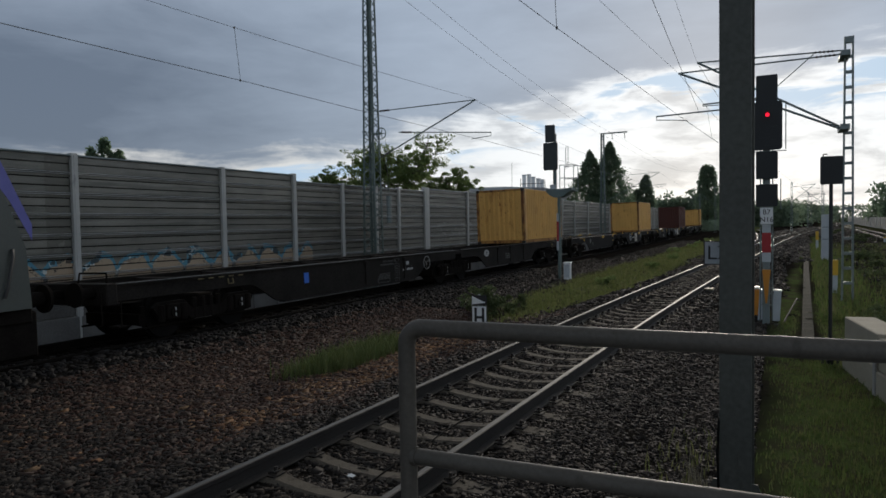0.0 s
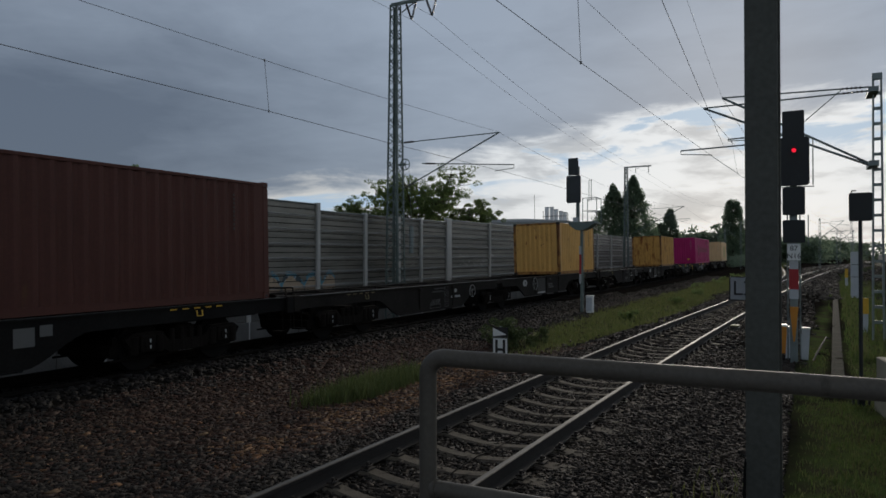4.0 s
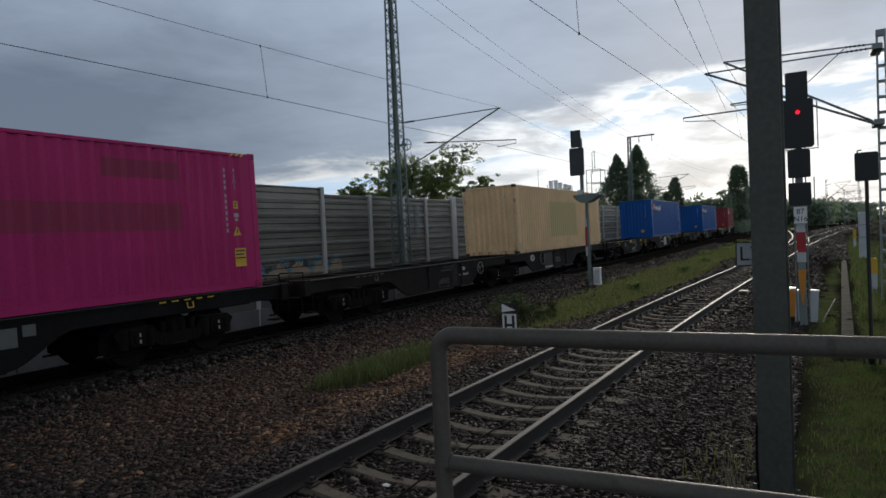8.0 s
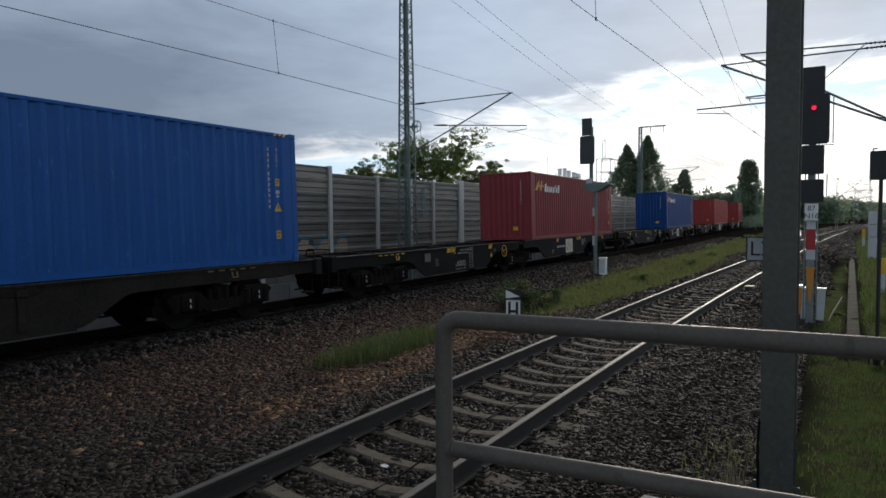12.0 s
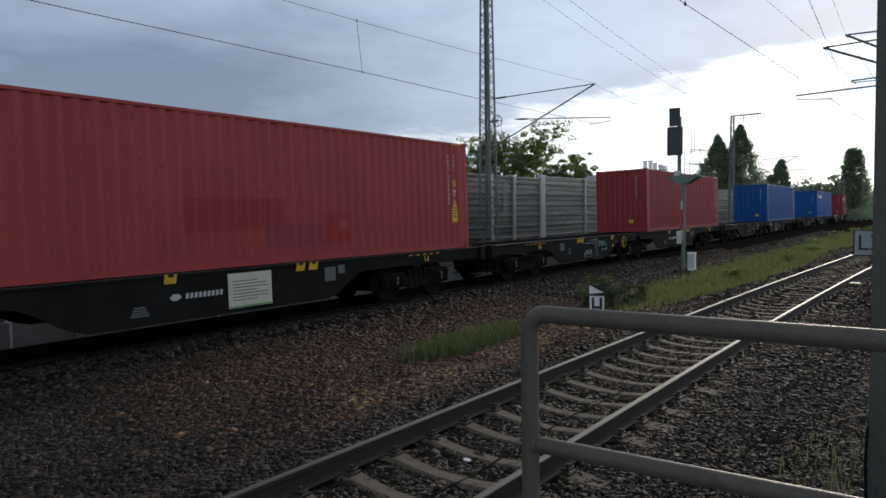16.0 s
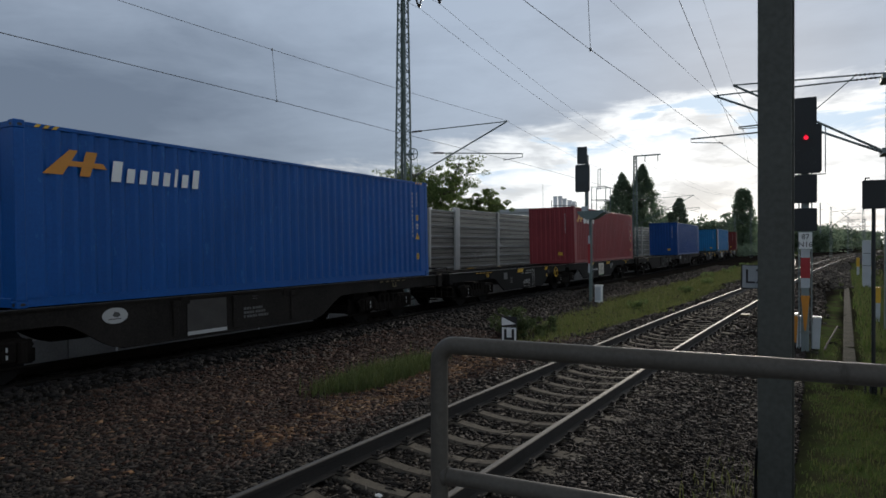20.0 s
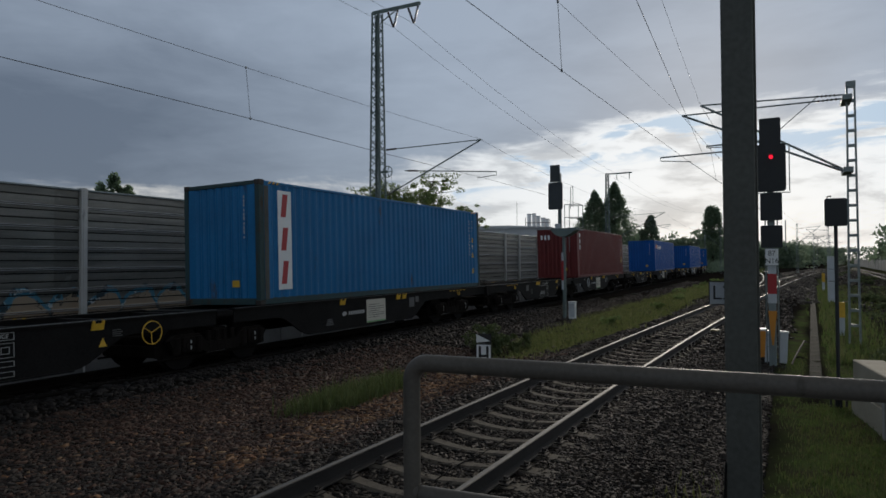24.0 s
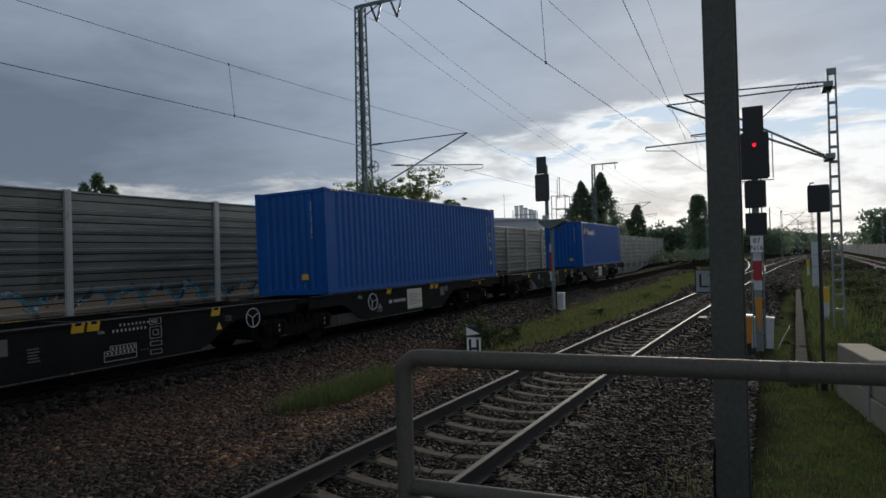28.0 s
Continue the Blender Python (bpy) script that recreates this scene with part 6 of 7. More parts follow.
def ribs(length, pitch, depth, ends=0.12):
    """Trapezoid corrugation as (along, out)."""
    n = int((length - 2 * ends) / pitch)
    pad = (length - n * pitch) / 2
    p = [(0.0, 0.0)]
    for k in range(n):
        a = pad + k * pitch
        p += [(a + 0.13 * pitch, 0.0), (a + 0.375 * pitch, -depth), (a + 0.625 * pitch, -depth), (a + 0.87 * pitch, 0.0)]
    return p + [(length, 0.0)]


def strip(points, z0, z1, to, t=0.004):
    """A corrugated sheet standing on edge; to(along, out, z) gives a place."""
    b, n = Build(), len(points)
    v = [to(a, o, z) for z in (z0, z1) for a, o in points] + [to(a, o - t, z) for z in (z0, z1) for a, o in points]
    f = [(i, i + 1, n + i + 1, n + i) for i in range(n - 1)] + [(2 * n + i, 3 * n + i, 3 * n + i + 1, 2 * n + i + 1) for i in range(n - 1)]
    return b.add(v, f)


def container_parts(length, height):
    """Meshes of a container whose rear end is at y = 0 and front end at y = -length."""
    hw, z0, z1 = 1.219, FLOOR, FLOOR + height
    out = {}
    out["side_panel"] = [strip(ribs(length - 0.30, 0.278, 0.042), z0 + 0.15, z1 - 0.06, lambda a, o, z, s=s: (s * (hw - 0.012 + o), -length + 0.15 + a, z)) for s in (-1, 1)]
    out["end_panel"] = [strip(ribs(2 * hw - 0.3, 0.250, 0.046), z0 + 0.15, z1 - 0.08, lambda a, o, z: (-hw + 0.15 + a, -length + 0.015 - o, z))]
    out["roof"] = [Build().box(-hw + 0.06, hw - 0.06, -length + 0.1, -0.1, z1 - 0.05, z1 - 0.03)]
    roof = out["roof"][0]
    for y in np.arange(-length + 0.4, -0.3, 0.42):
        roof.box(-hw + 0.15, hw - 0.15, y, y + 0.2, z1 - 0.03, z1 - 0.012)
    posts = []
    for s in (-1, 1):
        for y0, y1 in ((-length, -length + 0.16), (-0.16, 0)):
            posts.append(Build().box(min(s * hw, s * (hw - 0.14)), max(s * hw, s * (hw - 0.14)), y0, y1, z0 + 0.118, z1 - 0.118, 0.012))
    out["corner_post"] = posts
    out["top_rail"] = [Build().box(min(s * (hw - 0.003), s * (hw - 0.07)), max(s * (hw - 0.003), s * (hw - 0.07)), -length + 0.17, -0.17, z1 - 0.075, z1 - 0.012, 0.006) for s in (-1, 1)]
    out["bottom_rail"] = [Build().box(min(s * (hw - 0.030), s * (hw - 0.09)), max(s * (hw - 0.030), s * (hw - 0.09)), -length + 0.17, -0.17, z0 + 0.012, z0 + 0.16, 0.006) for s in (-1, 1)]
    out["header"] = [Build().box(-hw + 0.17, hw - 0.17, -length + 0.004, -length + 0.09, z1 - 0.10, z1 - 0.006, 0.006), Build().box(-hw + 0.17, hw - 0.17, -length + 0.004, -length + 0.09, z0 + 0.012, z0 + 0.16, 0.006)]
    out["floor_frame"] = [Build().box(-hw + 0.07, hw - 0.07, -length + 0.1, -0.1, z0 + 0.02, z0 + 0.14)]
    doors = []
    for s in (-1, 1):
        d = Build().box(min(s * 0.015, s * (hw - 0.15)), max(s * 0.015, s * (hw - 0.15)), -0.05, -0.01, z0 + 0.15, z1 - 0.1, 0.01)
        for x in (0.35, 0.8):
            d.tube([(s * x, 0.02, z0 + 0.1), (s * x, 0.02, z1 - 0.08)], 0.02, 6)
        doors.append(d)
    out["door"] = doors
    cast = []
    for s in (-1, 1):
        for y in (-length, -0.178):
            for z in (z0, z1 - 0.118):
                c = Build().box(min(s * (hw + 0.002), s * (hw - 0.16)), max(s * (hw + 0.002), s * (hw - 0.16)), y - (0.002 if y < -1 else 0), y + 0.178 + (0.002 if y > -1 else 0), z, z + (0.118 if z < 2 else 0.130), 0.014)
                cast.append(c)
    out["corner_casting"] = cast
    return out


KINDS = {}


def container(kind, paint, label, cast_paint=None, trim=None):
    """One container of a kind: long (40 ft high cube) or short (20 ft)."""
    length, height = {"long": (12.19, 2.896), "short": (6.06, 2.591)}[kind]
    if kind not in KINDS:
        KINDS[kind] = {k: [b.mesh(k, None, k != "side_panel" and k != "end_panel") for b in bs] for k, bs in container_parts(length, height).items()}
        for ms in KINDS[kind].values():
            for me in ms:
                me.materials.append(None)
    c = thing("shipping_container", label, "shipping container", "containers on the freight train")
    for name, meshes in KINDS[kind].items():
        for me in meshes:
            p = part(name, me, None, c)
            p.material_slots[0].link = "OBJECT"
            p.material_slots[0].material = (cast_paint or paint) if name == "corner_casting" else (trim or paint) if name in ("corner_post", "bottom_rail", "header") else paint
    return c, length, height


def side_marks(c, length, z1, mat, yellow=True, low=(-0.69, -0.55, 1.71, 1.89)):
    """Code columns, caution panels and stripes on the near side and the front end."""
    b = Build()
    for k in range(11):
        z = z1 - 0.43 - 0.121 * k - (0.05 if k > 3 else 0)
        b.box(1.213, 1.2155, -0.90, -0.855, z, z + 0.075)
    for k in range(10):
        b.box(0.73, 0.765, -length - 0.001, -length + 0.001, z1 - 0.40 - 0.105 * k, z1 - 0.345 - 0.105 * k + 0.02 * (k % 3))
    tagged(part("code_bar", b, mat, c, "column of small white code characters"), kind="stuff")
    if "type" not in KINDS:
        KINDS["type"] = [letters(ch, 0.125, 0.0015, M["bar"]) for ch in "45G1"]
    for k, me in enumerate(KINDS["type"]):
        part("lettering", me, None, c, "white stacked type code 45G1" if k == 0 else "", m=pose(1.2145, -0.62, z1 - 0.385 - 0.118 * k, 0, 0, 90))
    if yellow:
        panel = part("caution_panel", Build().box(1.213, 1.216, -0.68, -0.56, 2.89, 3.05), M["yellow"], c, "yellow height panel")
        part("print_bar", Build().box(1.216, 1.2175, -0.66, -0.58, 2.99, 3.015).box(1.216, 1.2175, -0.66, -0.60, 2.93, 2.96), M["ink"], panel)
        part("data_panel", Build().box(1.213, 1.216, -0.68, -0.56, 2.71, 2.79).box(1.213, 1.216, -0.66, -0.58, 2.63, 2.68), M["bar"], c, "small white data panel")
        tri = part("caution_triangle", Build().prism([(-0.73, 2.32), (-0.51, 2.32), (-0.62, 2.52)], 1.213, 1.216), M["yellow"], c, "yellow warning triangle")
        part("flash", Build().prism([(-0.635, 2.37), (-0.605, 2.37), (-0.60, 2.44), (-0.63, 2.46)], 1.216, 1.2175), M["ink"], tri)
        y0, y1, z0, z2 = low
        panel = part("caution_panel", Build().box(1.213, 1.216, y0, y1, z0, z2), M["yellow"], c, "yellow caution panel")
        for k, e in enumerate((0.02, 0.05, 0.02)[:2 if z2 - z0 < 0.2 else 3]):
            part("print_bar", Build().box(1.216, 1.2175, y0 + 0.02, y1 - e, z2 - 0.07 - 0.075 * k, z2 - 0.04 - 0.075 * k), M["ink"], panel)
        part("caution_panel", Build().box(0.35, 0.58, -length - 0.002, -length + 0.001, FLOOR + 0.42, FLOOR + 0.58), M["yellow"], c, "yellow caution panel")
        if "stripe" not in KINDS:
            KINDS["stripe"] = Build().prism([(0.0, -0.075), (0.07, -0.075), (0.12, -0.02), (0.05, -0.02)], 1.2165, 1.2185).mesh("height_stripe", M["yellow"])
        for k in range(3):
            part("height_stripe", KINDS["stripe"], None, c, m=pose(0, -length + 0.30 + 0.14 * k, z1))
            part("height_stripe", KINDS["stripe"], None, c, m=pose(0, -0.70 + 0.14 * k, z1))


def wide_logo(c, length):
    """Orange slanted emblem and a row of white letter-sized bars high on the side."""
    L0 = -length
    z = 3.30
    b = Build().prism([(L0 + 0.42, z), (L0 + 0.86, z + 0.42), (L0 + 1.0, z + 0.42), (L0 + 0.74, z)], 1.213, 1.2165)
    b.prism([(L0 + 0.80, z + 0.15), (L0 + 1.50, z + 0.15), (L0 + 1.44, z + 0.24), (L0 + 0.88, z + 0.24)], 1.2165, 1.219)
    b.prism([(L0 + 1.02, z), (L0 + 1.20, z), (L0 + 1.34, z + 0.42), (L0 + 1.14, z + 0.42)], 1.213, 1.2165)
    part("emblem", b, M["orange"], c, "orange slanted emblem")
    b, y, lo = Build(), L0 + 1.58, z - 0.04
    for w, h in ((0.23, 0.36), (0.20, 0.25), (0.19, 0.25), (0.19, 0.25), (0.19, 0.25), (0.11, 0.34), (0.19, 0.25), (0.19, 0.36)):
        b.prism([(y, lo), (y + w - 0.05, lo), (y + w - 0.05 + 0.14 * h, lo + h), (y + 0.14 * h, lo + h)], 1.213, 1.2165)
        y += w + 0.055
    part("lettering_bar", b, M["white"], c, "row of white letter-sized bars")


PAINT = {
    "yellow": container_paint("container_yellow", (0.68, 0.39, 0.115), 0.40, 0.55, tone=(0.30, 0.13, 0.036), size=3.0, runs=0.35, run_colour=(0.24, 0.085, 0.022)),
    "pale_yellow": container_paint("container_pale_yellow", (0.67, 0.375, 0.105), 0.50, 0.55, tone=(0.38, 0.16, 0.035), size=2.2, runs=0.35, run_colour=(0.28, 0.095, 0.022)),
    "rusty_yellow": container_paint("container_rusty_yellow", (0.58, 0.32, 0.085), 0.70, 0.6, tone=(0.24, 0.085, 0.022), size=2.2, runs=0.5, run_colour=(0.13, 0.042, 0.015)),
    "brown": container_paint("container_brown", (0.085, 0.030, 0.022), 0.3, 0.55),
    "pink": container_paint("container_magenta", (0.40, 0.016, 0.125), 0.1, 0.5, [(-10.17, -8.94, 2.05, 3.28, (0.20, 0.03, 0.05)), (-8.72, -1.94, 2.46, 2.97, (0.22, 0.03, 0.06)), (-3.56, -1.96, 3.43, 3.76, (0.20, 0.03, 0.055))]),
    "cream": container_paint("container_cream", (0.72, 0.495, 0.270), 0.2, 0.5, [(-8.1, -4.25, 1.80, 3.45, (0.47, 0.41, 0.195)), (-12.0, -11.72, 1.36, 1.62, (0.40, 0.42, 0.40))], runs=0.25, run_colour=(0.62, 0.50, 0.32)),
    "blue": container_paint("container_blue", (0.0018, 0.073, 0.285), 0.08, 0.45, runs=0.12, run_colour=(0.03, 0.16, 0.40)),
    "mid_blue": container_paint("container_mid_blue", (0.0022, 0.060, 0.235), 0.08, 0.45, runs=0.12, run_colour=(0.03, 0.15, 0.36)),
    "navy": container_paint("container_deep_blue", (0.002, 0.045, 0.185), 0.08, 0.45, runs=0.12, run_colour=(0.03, 0.12, 0.30)),
    "sky": container_paint("container_sky_blue", (0.010, 0.135, 0.31), 0.35, 0.5, tone=(0.07, 0.05, 0.035)),
    "maroon": container_paint("container_maroon", (0.215, 0.034, 0.040), 0.15, 0.5),
    "oxide": container_paint("container_oxide_red", (0.120, 0.020, 0.019), 0.2, 0.5),
    "red": container_paint("container_red", (0.31, 0.044, 0.041), 0.2, 0.5, [(-8.72, -6.42, 1.88, 2.50, (0.25, 0.018, 0.020)), (-6.95, -5.42, 1.52, 1.98, (0.22, 0.035, 0.045)), (-5.40, -4.62, 1.55, 2.20, (0.28, 0.016, 0.016)), (-4.95, -4.66, 1.82, 2.06, (0.36, 0.07, 0.06))], runs=0.06, run_colour=(0.10, 0.022, 0.015)),
    "red_plain": container_paint("container_plain_red", (0.255, 0.033, 0.034), 0.12, 0.5),
}
GRIME = container_paint("grimy_green_frame", (0.030, 0.060, 0.062), 0.6, 0.6, tone=(0.055, 0.038, 0.026), size=3.0)
TRIM = container_paint("rusted_frame_paint", (0.40, 0.20, 0.055), 0.72, 0.65, tone=(0.13, 0.05, 0.020), size=3.5, runs=1.6, run_colour=(0.10, 0.035, 0.015))
CREAM_TRIM = container_paint("rust_run_cream_frame", (0.66, 0.45, 0.26), 0.5, 0.6, tone=(0.20, 0.10, 0.05), size=3.5, runs=0.9, run_colour=(0.13, 0.06, 0.03))
CAST = container_paint("corner_casting_dark", (0.04, 0.035, 0.03), 0.5, 0.6)

# rear end of each load along the train, its size, paint, marks and wagon
TRAIN = [
    (35.25, "short", "pale_yellow", "", 0, 2.4), (64.10, "short", "yellow", "", 1, 1.9), (90.40, "short", "brown", "", 1, 0.0), (116.50, "short", "yellow", "", 0, 0.0),
    (142.90, "short", "rusty_yellow", "", 0, 0.0), (168.95, "long", "pink", "code", 1, 0.0), (195.60, "long", "cream", "code", 0, 0.0), (222.00, "long", "blue", "logo", 1, 0.0),
    (248.50, "long", "blue", "logo", 0, 0.0), (274.95, "long", "maroon", "logo", 1, 0.0), (303.00, "long", "navy", "logo", 1, 1.4), (330.10, "long", "red", "code", 1, 0.5),
    (356.55, "long", "red_plain", "code", 1, 0.0), (383.15, "long", "mid_blue", "code", 0, 0.0), (409.87, "long", "blue", "logo", 0, 0.0), (436.45, "long", "maroon", "logo", 1, 0.0),
    (465.10, "long", "navy", "code", 0, 1.9), (492.28, "long", "sky", "strip", 1, 0.5), (518.40, "long", "oxide", "column", 1, 0.0), (544.63, "long", "blue", "logo", 1, 0.0),
    (570.93, "long", "blue", "code", 1, 0.0), (598.00, "long", "blue", "logo", 1, 0.5),
]
WORDS = {"yellow": "rust-streaked yellow", "pale_yellow": "faded pale yellow", "rusty_yellow": "heavily rusted yellow", "brown": "dark brown", "pink": "magenta pink", "cream": "cream", "blue": "bright blue",
         "navy": "deep blue", "mid_blue": "dark blue", "sky": "sky blue", "maroon": "maroon", "oxide": "dark oxide red", "red": "patched red", "red_plain": "brick red"}
LOW_PANEL = {"pink": (-0.72, -0.42, 1.66, 2.05), "red": (-0.76, -0.51, 1.92, 2.28), "oxide": (-0.80, -0.48, 2.02, 2.26)}     # larger caution panels
RIDERS = []
# Flat black disc that paints the shaded opening of a corner casting.
HOLE_SHADE = Build().prism([(0.038 * math.cos(math.pi * k / 6), 0.024 * math.sin(math.pi * k / 6)) for k in range(12)], -0.001, 0.001).mesh("casting_hole", M["ink"])


def make_train():
    wagons = {}
    for i, (end, kind, paint, marks, new_type, extra) in enumerate(TRAIN):
        wheel = 2 if i == 1 else 3 if i == 5 else 1 if i in (7, 9, 12, 15, 17, 19) else 0
        key = (new_type, extra, wheel if new_type else i in (3, 6, 8))
        if key not in wagons:
            w = wagons[key] = wagon_thing(new_type, extra, wheel, i in (3, 6, 8))
        else:
            w = copy_thing(wagons[key], Matrix.Identity(4))
        size = "short" if kind == "short" else "long high"
        tail = {"logo": " with orange emblem", "strip": " with white strip", "column": " with white bars"}.get(marks, "")
        c, length, height = container(kind, PAINT[paint], f"{WORDS[paint]} corrugated {size} shipping container{tail}", CAST if "yellow" in paint or paint in ("cream", "sky") else None, TRIM if "yellow" in paint else GRIME if paint == "sky" else CREAM_TRIM if paint == "cream" else None)
        z1 = FLOOR + height
        for y in (-length + 0.09, -0.09):
            for z in (FLOOR + 0.06, z1 - 0.06):
                part("casting_hole", HOLE_SHADE, None, c, m=pose(1.2222, y, z))
        for x in (-1.14, 1.14):
            for z in (FLOOR + 0.06, z1 - 0.06):
                part("casting_hole", HOLE_SHADE, None, c, m=pose(x, -length - 0.0035, z, 0, 0, -90))
        if kind == "long":
            side_marks(c, length, z1, M["bar"], paint != "cream", LOW_PANEL.get(paint, (-0.69, -0.55, 1.71, 1.89)))
        else:
            b = Build()
            for k in range(9):
                b.box(1.213, 1.2155, -1.03, -0.99, z1 - 0.36 - 0.09 * k, z1 - 0.31 - 0.09 * k)
            part("code_bar", b, M["column"], c)
        if marks == "logo":
            wide_logo(c, length)
        if marks == "strip":
            p = part("white_strip", Build().box(1.213, 1.2155, -length + 0.62, -length + 1.10, 1.52, 3.88), M["white"], c)
            b = Build()
            for z in (1.65, 2.45, 3.25):
                b.prism([(-length + 0.72, z), (-length + 0.90, z), (-length + 0.98, z + 0.55), (-length + 0.80, z + 0.55)], 1.2155, 1.218)
            part("red_bar", b, M["red"], p)
            part("green_post", Build().box(1.2195, 1.223, -length + 0.16, -length + 0.3, FLOOR + 0.13, z1 - 0.13), M["column"], c)
        if marks == "column":
            b = Build()
            for z in (3.55, 3.2, 2.85):
                b.box(1.213, 1.2165, -length + 0.50, -length + 0.68, z, z + 0.24)
            for x in (-1.0, -0.78, -0.56):
                b.box(x, x + 0.13, -length - 0.002, -length + 0.001, 3.47, 3.73)
            part("lettering_bar", b, M["white"], c, "white letter-sized bars")
        if i == 12:
            spray = [(-17.45, 1.02), (-17.38, 0.78), (-17.30, 0.98), (-17.22, 0.78), (-17.16, 1.0), (-17.10, 0.80), (-17.04, 0.95), (-17.0, 0.78), (-16.92, 0.80), (-16.96, 0.98), (-16.84, 0.90), (-16.72, 0.82), (-16.66, 0.70), (-16.80, 0.62), (-17.0, 0.66), (-17.2, 0.60)]
            part("sprayed_scribble", Build().tube([(1.148, y, z) for y, z in spray], 0.013, 5), M["scribble"], w, "pale green sprayed scribble")
        RIDERS.append((w, end, 25.0))
        RIDERS.append((c, end, length))


def make_loco():
    """The rear of the locomotive that leads the train out of view."""
    g = thing("locomotive", "grey electric locomotive with a violet stripe, leading the train", "locomotive")
    o = [(-18.0, 0.95), (-18.3, 1.6), (-17.6, 3.4), (-16.9, 3.9), (-1.3, 3.9), (-0.55, 3.35), (-0.05, 1.9), (0.0, 0.95)]
    part("body", Build().prism(o, -1.48, 1.48), M["loco"], g)
    part("stripe", Build().prism([(-1.15, 3.9), (-0.85, 3.9), (-0.42, 3.35), (0.06, 2.25), (0.05, 2.0), (-0.25, 2.6), (-0.75, 3.35)], 1.481, 1.486), M["lilac"], g, "violet corner stripe")
    part("underframe", Build().box(-1.4, 1.4, -17.8, 0.05, 0.72, 0.95, 0.02), M["bogie"], g)
    part("skirt", Build().box(0.6, 1.35, -0.5, 0.15, 0.18, 0.9, 0.03), M["bogie"], g)
    part("grab_rail", Build().tube([(1.52, -0.42, 1.15), (1.54, -0.38, 1.3), (1.54, -0.28, 1.75), (1.51, -0.27, 1.88)], 0.025, 6), M["ink"], g)
    part("socket_plate", Build().box(1.481, 1.487, -0.85, -0.72, 1.2, 1.28), M["bar"], g)
    for s in (-1, 1):
        part("buffer", Build().tube([(s * 0.875, 0.05, 1.03), (s * 0.875, 0.5, 1.03)], 0.13, 12).disc((s * 0.875, 0.55, 1.03), 0.24, "y", 0.05, 16), M["bogie"], g)
    part("window", Build().box(1.482, 1.488, -17.2, -16.4, 2.4, 3.1), M["glass"], g)
    for y in (-3.4, -14.6):
        add_bogie(g, y)
    RIDERS.append((g, 6.1, 16.0))


make_train()
make_loco()


def train_run(t):
    """Metres that the train has run at t seconds; it slows a little."""
    return 19.8907 * t - 0.008863 * t * t - 0.0002514 * t ** 3


def motions():
    for ob, end, length in RIDERS:
        rows = []
        for k in range(29):
            s = end - train_run(k)
            x, y, _ = track(s)
            x2, y2, _ = track(s - length)
            a = math.atan2(-(x - x2), y - y2)
            rows.append((float(k), pose(x, y, 0, 0, -CANT, math.degrees(a))))
        walk(ob, rows)


# ---------------------------------------------------------------- buildings and trees
def leaf_cloud(centres, radii, per, size, seed, flat=0.75):
    """Leaf blades scattered through balls of foliage."""
    r = np.random.default_rng(seed)
    P = []
    for c, q, n in zip(centres, radii, per):
        d = r.normal(0, 1, (n, 3))
        d /= np.linalg.norm(d, axis=1)[:, None]
        d *= (r.uniform(0.25, 1.0, (n, 1)) ** 0.5) * np.array([q, q, q * flat])
        P.append(np.array(c) + d)
    P = np.concatenate(P)
    n = len(P)
    u, w = r.normal(0, 1, (n, 3)), r.normal(0, 1, (n, 3))
    u /= np.linalg.norm(u, axis=1)[:, None]
    w -= u * (u * w).sum(1)[:, None]
    w /= np.linalg.norm(w, axis=1)[:, None]
    s = size * r.uniform(0.6, 1.4, (n, 1))
    v = np.stack([P - u * s, P + w * s * 0.45, P + u * s, P - w * s * 0.45], 1).reshape(-1, 3)
    f = np.arange(4 * n).reshape(n, 4)
    return v, f


def foliage(name, v, f, mat, parent):
    ob = pieces(name, v, f, mat, "", "", "")
    for k in ("kind", "label", "category"):
        if k in ob:
            del ob[k]
    ob.parent = parent
    return ob


